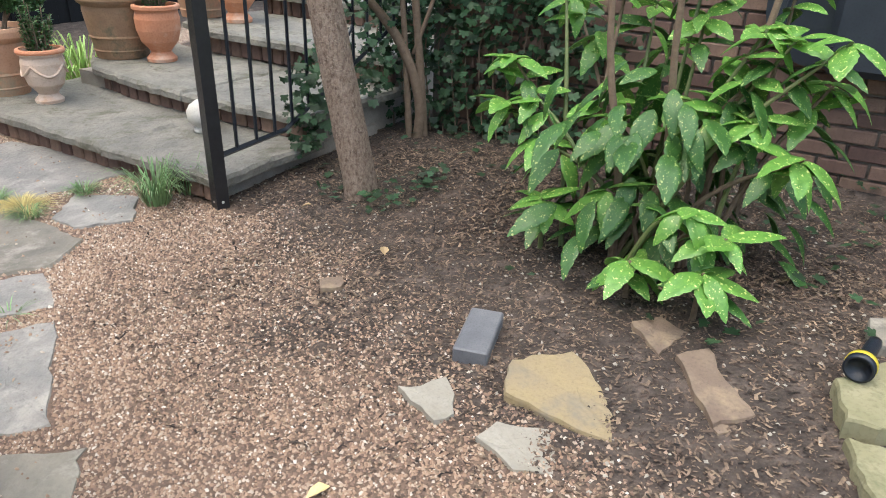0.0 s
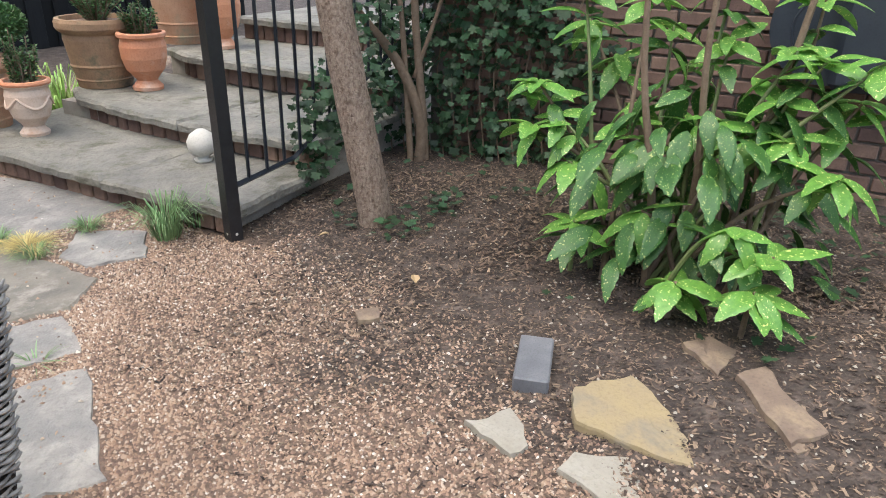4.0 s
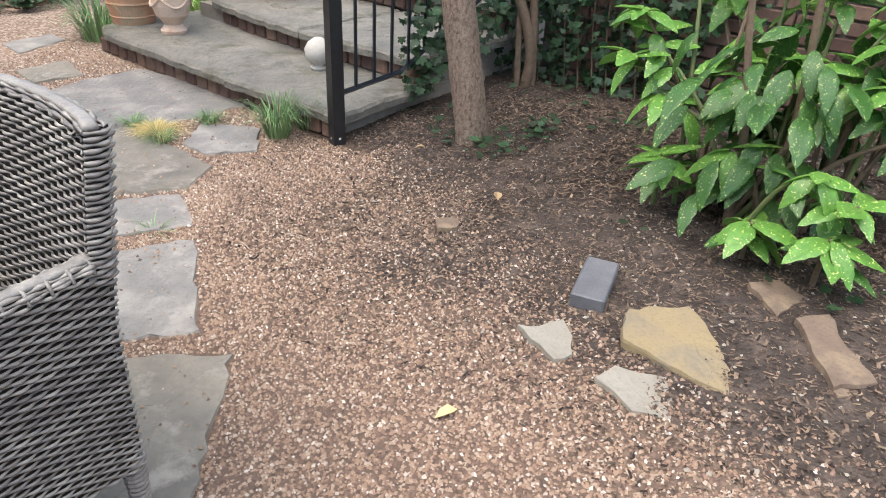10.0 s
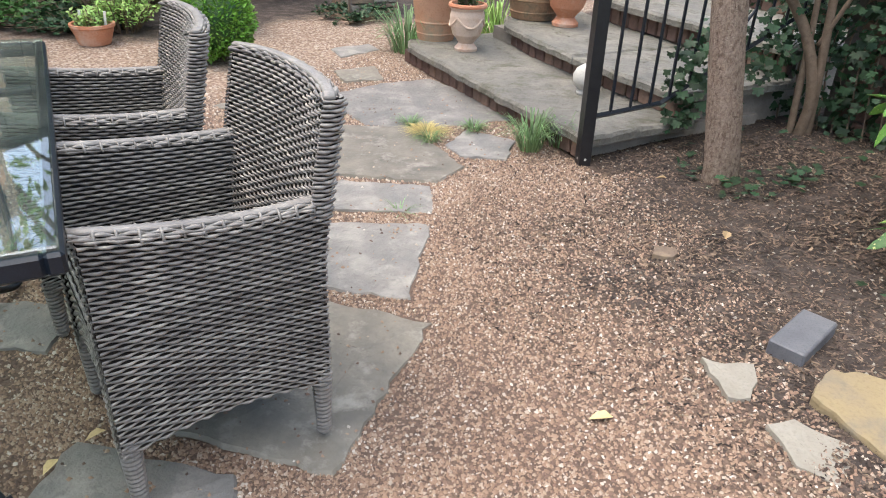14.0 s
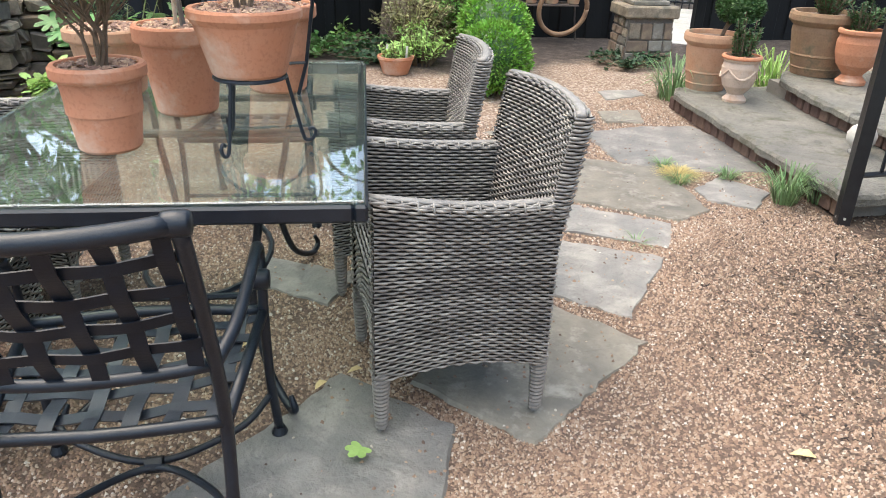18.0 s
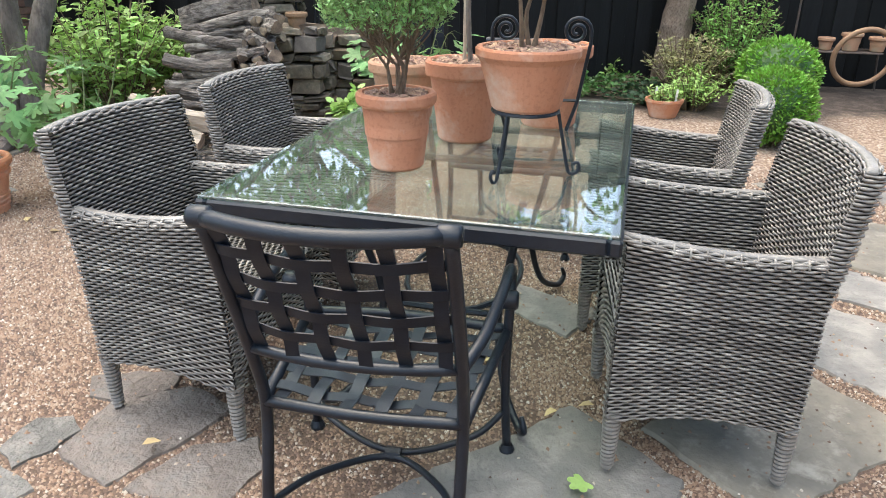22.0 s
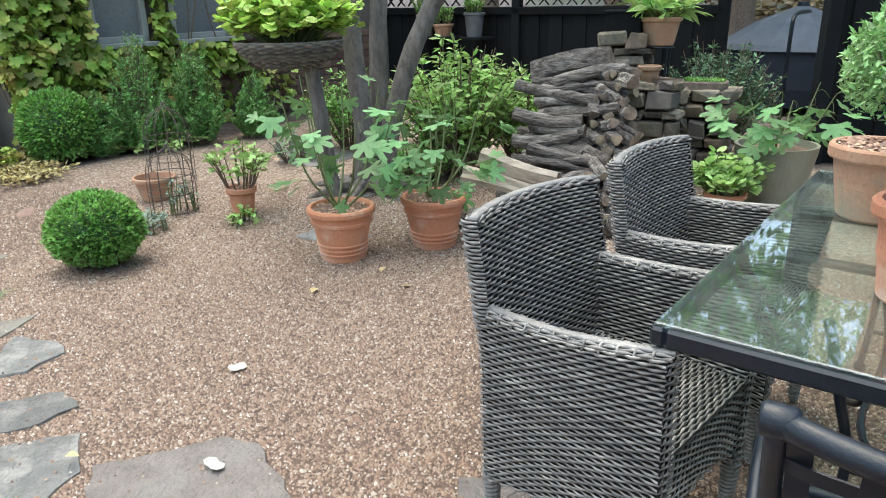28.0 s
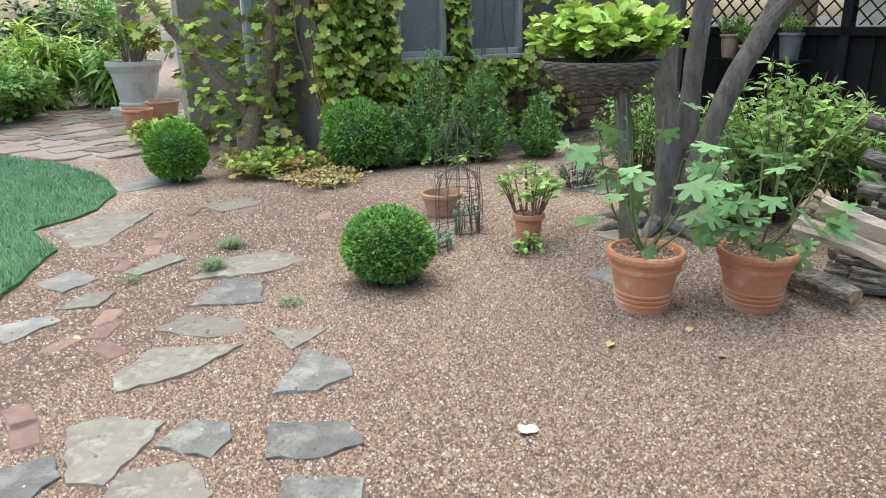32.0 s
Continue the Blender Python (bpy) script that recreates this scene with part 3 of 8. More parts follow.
def build_ground():
    inner_x, inner_y = np.arange(-9.0, 4.01, 0.1), np.arange(-9.0, 7.01, 0.1)
    far = np.array([12.0, 20, 40, 90, 200, 500])
    xs = np.concatenate((-far[::-1], inner_x, far - 4))
    ys = np.concatenate((-far[::-1], inner_y, far))
    gx, gy = np.meshgrid(xs, ys)
    z = ground_z(gx, gy)
    nx, ny = len(xs), len(ys)
    verts = np.stack((gx, gy, z), -1).reshape(-1, 3).tolist()
    faces = [(j * nx + i, j * nx + i + 1, (j + 1) * nx + i + 1, (j + 1) * nx + i) for j in range(ny - 1) for i in range(nx - 1)]
    me = mesh_of("ground", verts, faces, GROUND, True)
    at = me.attributes.new("bed", "FLOAT", "POINT")
    at.data.foreach_set("value", bed_amount(gx, gy).reshape(-1))
    # where pebbles are scattered and the ground takes the painted gap shade
    pebble_shade = me.attributes.new("pebble_shade", "FLOAT", "POINT")
    near = smooth(-5.1, -4.6, gx) * (1 - smooth(0.2, 0.6, gx)) * smooth(-5.7, -5.2, gy) * (1 - smooth(3.7, 4.1, gy)) * (1 - smooth(-3.9, -3.4, gy) * (1 - smooth(-3.5, -3.2, gx)))
    pebble_shade.data.foreach_set("value", near.reshape(-1))
    ob = new("ground", me)
    return tagged(ob, "tan pea gravel court running into a bed of dark mulch and bare soil", "ground", kind="structure")


ground = build_ground()

# ---- flagstones: corners in plan, metres ----
COURT_STONES = [
    [(-2.92, 3.08), (-2.36, 2.81), (-2.1, 2.94), (-1.92, 3.18), (-1.73, 3.56), (-2.64, 3.81), (-2.81, 3.5)],
    [(-1.83, 2.82), (-1.88, 3.09), (-1.58, 3.11), (-1.48, 2.84), (-1.68, 2.73)],
    [(-2.5, 2.66), (-2.15, 2.93), (-1.59, 2.64), (-1.59, 2.4), (-2.04, 2.15)],
    [(-2.02, 2.11), (-1.59, 2.36), (-1.42, 2.13), (-1.79, 1.86)],
    [(-1.72, 1.78), (-1.36, 2.03), (-1.08, 1.53), (-1.42, 1.38)],
    [(-1.36, 1.34), (-0.95, 1.47), (-0.77, 0.81), (-1.18, 0.67), (-1.34, 0.98)],
    [(-1.34, 0.52), (-0.95, 0.68), (-0.72, 0.48), (-0.86, 0.14), (-1.07, -0.15), (-1.2, 0.18)],
    [(-2.26, 0.61), (-1.87, 0.87), (-1.72, 0.66), (-1.97, 0.52)],
    [(-3.25, 2.5), (-3.02, 2.5), (-2.6, 2.72), (-2.92, 3.0), (-3.2, 2.8)],
]
LEFT_STONES = [
    [(-1.6, -1.42), (-1.54, -1.2), (-1.3, -0.98), (-1.2, -1.12), (-1.34, -1.42)],
    [(-1.5, -1.13), (-1.63, -1.06), (-1.62, -0.96), (-1.54, -0.92), (-1.46, -0.98), (-1.4, -1.07)],
    [(-1.46, -0.97), (-1.67, -0.86), (-1.71, -0.63), (-1.56, -0.49), (-1.42, -0.62), (-1.27, -0.81)],
    [(-1.25, -0.77), (-1.39, -0.6), (-1.39, -0.42), (-1.25, -0.4), (-1.12, -0.52)],
    [(-1.74, -2.06), (-1.94, -1.72), (-1.91, -1.59), (-1.67, -1.39), (-1.42, -1.6), (-1.5, -1.95)],
    [(-1.79, -2.43), (-1.91, -2.21), (-1.72, -2.08), (-1.54, -2.11), (-1.52, -2.3)],
    [(-2.02, -2.69), (-2.14, -2.44), (-2.06, -2.32), (-1.94, -2.38), (-1.84, -2.55)],
    [(-1.72, -2.93), (-1.89, -2.97), (-1.95, -2.82), (-1.88, -2.73), (-1.76, -2.71)],
    [(-1.83, -0.95), (-1.84, -0.8), (-1.78, -0.66), (-1.71, -0.68), (-1.66, -0.82), (-1.72, -0.93)],
]
PATH_STONES = [
    [(-2.62, -3.26), (-2.66, -3.1), (-2.74, -3.0), (-2.5, -3.0)],
    [(-2.18, -2.82), (-2.52, -2.93), (-2.5, -2.73), (-2.42, -2.64), (-2.27, -2.69)],
    [(-1.99, -3.47), (-2.22, -3.53), (-2.41, -3.23), (-2.14, -3.24), (-1.91, -3.35)],
    [(-2.37, -3.68), (-2.55, -3.69), (-2.63, -3.45), (-2.55, -3.33), (-2.42, -3.42)],
    [(-2.66, -3.78), (-3.0, -3.91), (-3.1, -3.74), (-2.85, -3.51)],
    [(-2.93, -4.07), (-3.26, -4.16), (-3.51, -4.03), (-3.47, -3.75), (-3.23, -3.78)],
    [(-1.65, -3.27), (-1.77, -3.2), (-1.83, -3.02), (-1.69, -2.96), (-1.51, -2.9), (-1.47, -3.0)],
    [(-1.39, -3.25), (-1.52, -3.17), (-1.46, -3.05), (-1.3, -3.02), (-1.24, -3.15)],
    [(-1.44, -2.82), (-1.57, -2.88), (-1.7, -2.75), (-1.62, -2.57), (-1.4, -2.62)],
]
FAR_STONES = [
    [(-3.12, -5.64), (-3.74, -5.74), (-3.79, -5.43), (-3.11, -5.08), (-2.96, -5.14)],
    [(-2.47, -4.77), (-2.72, -4.79), (-2.69, -4.53), (-2.46, -4.51)],
    [(-2.3, -4.32), (-2.52, -4.41), (-2.61, -4.28), (-2.42, -4.18)],
    [(-2.0, -4.4), (-2.24, -4.27), (-2.23, -4.17), (-1.94, -4.15)],
    [(-2.81, -4.5), (-3.19, -4.55), (-3.16, -4.37), (-2.82, -4.39)],
    [(-3.73, 4.03), (-3.63, 4.37), (-3.44, 4.27), (-3.49, 3.88)],
    [(-3.26, 3.55), (-3.12, 3.83), (-2.86, 3.6), (-3.01, 3.38)],
    [(-4.3, -2.05), (-3.95, -2.2), (-3.8, -1.9), (-4.0, -1.75)],
    [(-5.2, -2.2), (-4.7, -2.4), (-4.6, -2.1), (-5.0, -1.95)],
    [(-4.2, -6.6), (-4.8, -6.5), (-4.7, -6.1), (-4.15, -6.2)],
    [(-4.1, -5.3), (-4.5, -5.2), (-4.4, -4.9), (-4.05, -5.0)],
    [(-6.6, -2.8), (-6.0, -3.1), (-5.8, -2.7), (-6.3, -2.4)],
]
PATH_STONES = [[(np.mean(q, 0)[0] + 1.1 * (x - np.mean(q, 0)[0]), np.mean(q, 0)[1] + 1.1 * (y - np.mean(q, 0)[1])) for x, y in q] for q in PATH_STONES]
ALL_STONES = COURT_STONES + LEFT_STONES + PATH_STONES + FAR_STONES
pavement = thing("pavement", "irregular grey and tan flagstones laid loose in pea gravel", "paving", Matrix(), kind="structure")
stone_rng = random.Random(5)
for stones, kinds in ((COURT_STONES, (SLATE, SLATE, WARM)), (LEFT_STONES, (DARKSLATE, DARKSLATE, BROWNSLATE, BROWNSLATE, BROWNSLATE, DARKSLATE, DARKSLATE, DARKSLATE, BROWNSLATE)), (PATH_STONES, (WARM, DARKSLATE, WARM)), (FAR_STONES, (WARM, SLATE))):
    for i, poly in enumerate(stones):
        c = np.mean(poly, 0)
        local = [(x - c[0], y - c[1]) for x, y in poly]
        part("flagstone", slab(local, 0.05, stone_rng, 0.012, 0.045, 0.002), kinds[i % len(kinds)], pavement,
             m=pose(c[0], c[1], float(ground_z(c[0], c[1])) + 0.009 + stone_rng.uniform(-0.002, 0.003), stone_rng.uniform(-0.6, 0.6), stone_rng.uniform(-0.6, 0.6)))
# worn red pavers let into the path
paver_mesh = mesh_of("paver", *box(0.2, 0.1, 0.05, (0, 0, -0.025), 0.008), PAVER)
for x, y, r in ((-3.18, -4.69, 40), (-3.3, -4.82, 42), (-3.42, -4.9, 38), (-2.99, -4.85, 120), (-2.36, -4.02, 35), (-2.26, -3.9, 30), (-2.13, -3.7, 80), (-2.07, -3.93, 10),
                (-1.56, -3.38, 60), (-3.98, -5.23, 30), (-4.3, -4.25, 30), (-4.17, -4.85, 35), (-4.2, -4.62, 35), (-1.62, -3.5, 70),
                (-4.25, -7.2, 25), (-4.4, -7.3, 25), (-4.3, -7.5, 25), (-4.45, -7.75, 25), (-4.35, -8.0, 25), (-4.5, -8.2, 25), (-3.5, -4.7, 40), (-2.9, -4.6, 30)):
    part("paver", paver_mesh, PAVER, pavement, m=pose(x, y, 0.009, 0, 0, r))

# ---- steps ----
steps = thing("steps", "three broad flagstone steps on brick risers, worn and mossy", "steps", Matrix(), kind="structure")
step_rng = random.Random(11)


def tread(corners, z, thick):
    pts = [W(a, b) for a, b in corners]
    c = sum(pts, Vector()) / len(pts)
    part("tread", slab([(p.x - c.x, p.y - c.y) for p in pts], thick, step_rng, 0.01, 0.07, 0.004, 0.012), STEPSTONE, steps, m=pose(c.x, c.y, z))


def riser(line, z0, z1):
    """Bricks on edge under a tread's front, with mortar behind."""
    bm = mesh_of("riser_brick", *box(0.09, 0.05, z1 - z0 - 0.012, (0, 0, 0), 0.008), BRICK)
    for (a0, b0), (a1, b1) in zip(line, line[1:]):
        p, q = W(a0, b0), W(a1, b1)
        d = q - p
        k = max(1, int(d.length / 0.1))
        turn = math.degrees(math.atan2(d.y, d.x))
        for i in range(k):
            c = p.lerp(q, (i + 0.5) / k)
            part("brick", bm, BRICK, steps, m=pose(c.x, c.y, (z0 + z1) / 2 + step_rng.uniform(-0.003, 0.003), step_rng.uniform(-2, 2), 0, turn + step_rng.uniform(-2, 2)))


def core(a0, a1, b0, b1, z):
    """The masonry under a step."""
    part("step_core", box(a1 - a0, b1 - b0, z + 0.3, (0, 0, -(z + 0.3) / 2), 0), MORTAR, steps, m=Wm((a0 + a1) / 2, (b0 + b1) / 2, z))


tread([(2.47, 2.12), (3.3, 2.1), (3.3, 2.86), (2.5, 2.86)], 0.145, 0.05)
tread([(3.31, 2.1), (4.1, 2.11), (4.55, 2.12), (4.72, 2.2), (4.75, 2.95), (3.31, 2.86)], 0.15, 0.05)
core(2.56, 4.66, 2.2, 3.4, 0.1)
riser([(2.52, 2.17), (4.66, 2.17)], 0.0, 0.1)
riser([(4.69, 2.2), (4.69, 3.0)], 0.0, 0.1)
tread([(2.52, 2.74), (3.4, 2.7), (3.4, 3.6), (2.52, 3.6)], 0.285, 0.05)
tread([(3.41, 2.7), (3.9, 2.74), (4.4, 2.82), (4.66, 2.98), (4.66, 3.7), (3.41, 3.6)], 0.285, 0.05)
core(2.6, 4.58, 2.84, 4.2, 0.24)
riser([(2.56, 2.79), (3.9, 2.79), (4.35, 2.87), (4.6, 3.02)], 0.14, 0.24)
tread([(2.55, 3.56), (3.6, 3.54), (4.2, 3.56), (4.6, 3.72), (4.6, 4.5), (2.55, 4.5)], 0.46, 0.055)
core(2.62, 4.52, 3.7, 5.0, 0.41)
riser([(2.6, 3.63), (4.2, 3.64), (4.55, 3.8)], 0.28, 0.41)
tread([(2.58, 4.35), (4.5, 4.35), (4.5, 5.6), (2.58, 5.6)], 0.63, 0.055)
core(2.64, 4.44, 4.45, 5.6, 0.58)
riser([(2.62, 4.42), (4.46, 4.42)], 0.45, 0.58)


# ---- brick wall behind the bed ----
wall_north = tagged(new("wall_north", mesh_of("wall_north", *box(9.0, 0.22, 3.2, (0, 0, 1.5), 0), OLDMORTAR)), "old red brick house wall with pale mortar", "wall", kind="structure")
wall_north.matrix_basis = Wm(-2.1, 3.86)
brick_rng = random.Random(3)
wall_brick = mesh_of("wall_brick", *box(0.205, 0.03, 0.062, (0, 0, 0), 0.005), BRICK)
for row in range(19):
    for col in range(17):
        a = -1.15 + col * 0.217 + (0.108 if row % 2 else 0) + brick_rng.uniform(-0.003, 0.003)
        if a < 2.3:
            part("brick", wall_brick, BRICK, wall_north, m=wall_north.matrix_basis.inverted() @ Wm(a, 3.742 + brick_rng.uniform(-0.004, 0.003), 0.09 + row * 0.075))

# ---- the house with the creeper ----
HB = -7.8
wall_house = tagged(new("wall_house", mesh_of("wall_house", *box(5.25, 0.25, 0.95, (2.975, 0, 0.475), 0), OLDMORTAR)), "grey-brown brick house wall overgrown with creeper", "wall", kind="structure")
wall_house.matrix_basis = Wm(2.3, HB - 0.16)
for sx, sy, sz, c in ((0.85, 0.25, 2.6, (0.775, 0, 2.25)), (0.24, 0.25, 2.6, (1.92, 0, 2.25)), (2.75, 0.25, 2.6, (4.22, 0, 2.25)), (5.25, 0.25, 0.6, (2.975, 0, 3.85)), (0.25, 1.9, 4.0, (0.48, 1.08, 2.0))):
    part("wall_section", box(sx, sy, sz, c, 0), OLDMORTAR, wall_house)
hb = mesh_of("house_brick", *box(0.24, 0.03, 0.08, (0, 0, 0), 0.006), BRICK)
for row in range(10):
    for col in range(2, 21):
        part("brick", hb, BRICK, wall_house, m=wall_house.matrix_basis.inverted() @ Wm(2.42 + col * 0.252 + (0.126 if row % 2 else 0), HB - 0.025 + brick_rng.uniform(-0.005, 0.004), 0.06 + row * 0.092))


def window(name, a0, a1, z0, z1, b):
    w = thing(name, "dark double-hung window in a grey-green wooden frame", "window", Wm((a0 + a1) / 2, b, z0), kind="structure")
    ww, hh = a1 - a0, z1 - z0
    fr = part("window_frame", fused([box(ww, 0.08, 0.06, (0, 0, 0.03)), box(ww, 0.08, 0.06, (0, 0, hh - 0.03)), box(0.07, 0.08, hh, (-ww / 2 + 0.035, 0, hh / 2)), box(0.07, 0.08, hh, (ww / 2 - 0.035, 0, hh / 2)),
                                     box(ww - 0.14, 0.05, 0.05, (0, 0, hh * 0.55))]), TRIM, w)
    part("window_sill", box(ww + 0.12, 0.14, 0.05, (0, -0.06, -0.025)), TRIM, w)
    part("pane", box(ww - 0.13, 0.012, hh - 0.1, (0, 0.03, hh / 2), 0.002), PANE, w)
    return w


window("window_1", 3.48, 4.1, 0.96, 2.5, HB - 0.02)
window("window_2", 4.36, 5.12, 0.96, 2.5, HB - 0.02)
# the glazed door left of the creeper, pale blue-grey
door_1 = thing("door_1", "pale blue-grey glazed garden door at the house wall, shut", "door", Wm(3.05, -9.55, 0.06), kind="structure")
part("door_frame", fused([box(0.1, 0.09, 2.2, (-0.5, 0, 1.1)), box(0.1, 0.09, 2.2, (0.5, 0, 1.1)), box(1.1, 0.09, 0.1, (0, 0, 2.2))]), GREYPAINT, door_1)
leaf = part("door_leaf", fused([box(0.12, 0.05, 2.1, (-0.38, 0, 1.08)), box(0.12, 0.05, 2.1, (0.38, 0, 1.08)), box(0.66, 0.05, 0.42, (0, 0, 0.24)), box(0.66, 0.05, 0.12, (0, 0, 2.05))]), GREYPAINT, door_1)
part("pane", box(0.64, 0.012, 1.56, (0, 0, 1.22), 0.002), PANE, door_1)
part("door_handle", tube([(0.36, 0.03, 1.0), (0.36, 0.07, 1.0), (0.26, 0.07, 1.0)], 0.009), IRON, door_1)
door_wall = tagged(new("wall_west", mesh_of("wall_west", *fused([box(0.7, 0.25, 3.6, (-0.9, 0, 1.8), 0), box(1.3, 0.25, 1.3, (0.1, 0, 2.95), 0), box(1.6, 0.25, 3.6, (1.35, 0, 1.8), 0)]), MORTAR)), "plain rendered house wall beside the garden door", "wall", kind="structure")
door_wall.matrix_basis = Wm(3.05, -9.75)
doorstep = tagged(new("doorstep", mesh_of("doorstep", *box(1.6, 0.7, 0.12, (0, 0, 0.05), 0.02), CONCRETE)), "pale stone doorstep in front of the garden door", "doorstep", kind="structure")
doorstep.matrix_basis = Wm(3.05, -9.1)


# ---- black fences ----
def board_fence(name, label, a0, b0, a1, b1, height, lattice=False):
    p, q = W(a0, b0), W(a1, b1)
    d = q - p
    length, turn = d.length, math.degrees(math.atan2(d.y, d.x))
    f = thing(name, label, "fence", pose(p.x, p.y, 0, 0, 0, turn), kind="structure")
    n = max(1, round(length / 0.16))
    bd = mesh_of("board", *box(length / n + 0.024, 0.022, height, (0, 0, height / 2), 0.003), BLACKFENCE)
    for i in range(n):
        part("board", bd, BLACKFENCE, f, m=pose((i + 0.5) * length / n, 0.0125 * (-1) ** i, 0))
    part("rail", box(length, 0.05, 0.09, (length / 2, -0.03, height - 0.05)), BLACKFENCE, f)
    part("rail", box(length, 0.05, 0.09, (length / 2, 0.04, 0.25)), BLACKFENCE, f)
    posts = max(1, round(length / 2.2))
    for i in range(posts + 1):
        part("fence_post", box(0.11, 0.11, height + (0.62 if lattice else 0.05), (i * length / posts, 0.0, (height + (0.62 if lattice else 0.05)) / 2)), BLACKFENCE, f)
    if lattice:
        part("rail", box(length, 0.06, 0.06, (length / 2, 0, height + 0.57)), BLACKFENCE, f)
        k = int(length / 0.2)
        slat = mesh_of("slat", *tube([(-0.26, 0, -0.26), (0.26, 0, 0.26)], 0.024, 4, flat=0.35), BLACKFENCE)
        for i in range(k):
            x = 0.26 + i * (length - 0.52) / (k - 1)
            part("slat", slat, BLACKFENCE, f, m=pose(x, 0.008, height + 0.28))
            part("slat", slat, BLACKFENCE, f, m=pose(x, -0.008, height + 0.28, 0, 0, 180))
    return f


board_fence("fence_1", "tall black board fence topped with diagonal lattice", 7.9, -8.2, 7.9, -3.1, 1.2, True)
board_fence("fence_2", "tall black-stained vertical board wall", 6.1, -1.75, 7.86, 0.36, 2.6)
board_fence("fence_3", "tall black-stained vertical board wall", 7.9, 0.4, 7.9, 2.75, 2.6)
board_fence("fence_4", "black board fence past the garden opening", 7.9, 3.75, 7.9, 8.0, 2.6)


# ---- railing ----
def build_railing():
    base = Vector((-1.175, 3.062, 0.03))
    r = thing("railing", "black wrought-iron stair railing with chipped paint", "railing", pose(base.x, base.y, 0.0))
    lean = Vector((-0.012, 0.0, 0))
    part("post", tube([(0, 0, 0.0), lean * 1.25 + Vector((0, 0, 1.25))], 0.042, 4), IRON_WORN, r, "square black post with chipped paint")
    part("post_foot", box(0.05, 0.05, 0.02, (0.0, 0, 0.035)), CONCRETE, r)
    way = (Vector((0.255, 0.5, 0))).normalized()
    rise = 0.42

    def at(d, z):
        return way * d + Vector((0, 0, z))
    part("bottom_rail", tube([at(0.03, 0.24), at(0.45, 0.26), at(2.2, 0.26 + rise * 1.75)], 0.014, 4), IRON, r)
    part("top_rail", tube([at(0.0, 1.22), at(0.45, 1.24), at(2.2, 1.24 + rise * 1.75)], 0.022, 6), IRON, r)
    for i in range(15):
        d = 0.13 + i * 0.125
        e = max(0.0, d - 0.45)
        part("baluster", tube([at(d, 0.25 + rise * e), at(d, 1.23 + rise * e)], 0.0085, 6), IRON, r)
    for s in (-1, 1):
        part("scroll", tube(curve_pts([at(0.88, 0.47), at(0.88 + s * 0.05, 0.6), at(0.88 + s * 0.13, 0.72), at(0.88 + s * 0.05, 0.85), at(0.88, 0.95)], 20), 0.008, 6), IRON, r)
    part("far_post", tube([at(2.2, 0.1), at(2.2, 1.85)], 0.035, 4), IRON, r)
    return r


build_railing()


# ---- trees ----
def knobbly(points, radii, seed, sides=20, amp=0.03, per=16, lumps=9.0):
    """A trunk or limb with an uneven skin."""
    line = curve_pts(points, per)
    rs = np.interp(np.linspace(0, 1, per + 1), np.linspace(0, 1, len(radii)), radii)
    vs, fs = tube(line, list(rs), sides)
    out = []
    for i, v in enumerate(vs):
        c = line[min(i // sides, per)]
        q = v - c
        k = 1 + amp * noise.noise(v * lumps + Vector((seed, 0, 0))) * 2 + amp * 0.6 * noise.noise(v * lumps * 3 + Vector((0, seed, 0)))
        out.append(c + q * k)
    return out, fs


def crown_places(rng, centre, radii, n, size, inner=0.35, down=-0.15):
    out = []
    for _ in range(n):
        while True:
            p = Vector((rng.uniform(-1, 1), rng.uniform(-1, 1), rng.uniform(-1, 1)))
            if inner < p.length < 1:
                break
        d = p.normalized() + Vector((rng.uniform(-0.7, 0.7), rng.uniform(-0.7, 0.7), rng.uniform(-0.6, 0.4) + down))
        out.append((Vector(centre) + Vector((p.x * radii[0], p.y * radii[1], p.z * radii[2])), d, size * rng.uniform(0.65, 1.25), rng.uniform(-0.6, 0.6)))
    return out


trunk_rng = random.Random(21)
tree = thing("tree", "straight tree trunk with rough pinkish-brown bark in the mulch bed", "tree", pose(-0.57, 3.24, 0.0))
part("trunk", knobbly([(0.01, 0.0, -0.1), (0.0, 0.0, 0.12), (-0.12, 0.02, 0.8), (-0.27, 0.06, 1.8), (-0.38, 0.1, 3.0), (-0.42, 0.15, 4.2)], [0.084, 0.079, 0.075, 0.072, 0.066, 0.05], 3, 28, 0.025, 70, 14.0), BARK, tree, smooth_faces=True)
for i in range(6):
    a = i * 1.05 + 0.3
    e = Vector((math.cos(a) * 1.7, math.sin(a) * 1.7, 4.5 + 0.5 * (i % 3)))
    part("limb", knobbly([(-0.38, 0.12, 3.1 + 0.12 * i), e * 0.5 + Vector((-0.1, 0.1, 1.7)), e], [0.05, 0.03, 0.012], i, 10, 0.04, 10), BARK, tree, smooth_faces=True)
crown = []
for i in range(22):
    a = i * 2.4
    c = Vector((-0.2 + math.cos(a) * (0.5 + 0.09 * i), 0.15 + math.sin(a) * (0.5 + 0.07 * i), 4.1 + 0.9 * trunk_rng.random()))
    crown += crown_places(trunk_rng, c, (0.55, 0.55, 0.3), 70, 0.12, 0.1)
part("crown", spread_leaves(leaf_plain(), crown), CANOPY, tree)

# bare-stemmed shrub against the ivy
stems = thing("shrub", "bare brown multi-stemmed shrub in front of the ivy", "shrub", pose(-0.4, 4.12, 0.02))
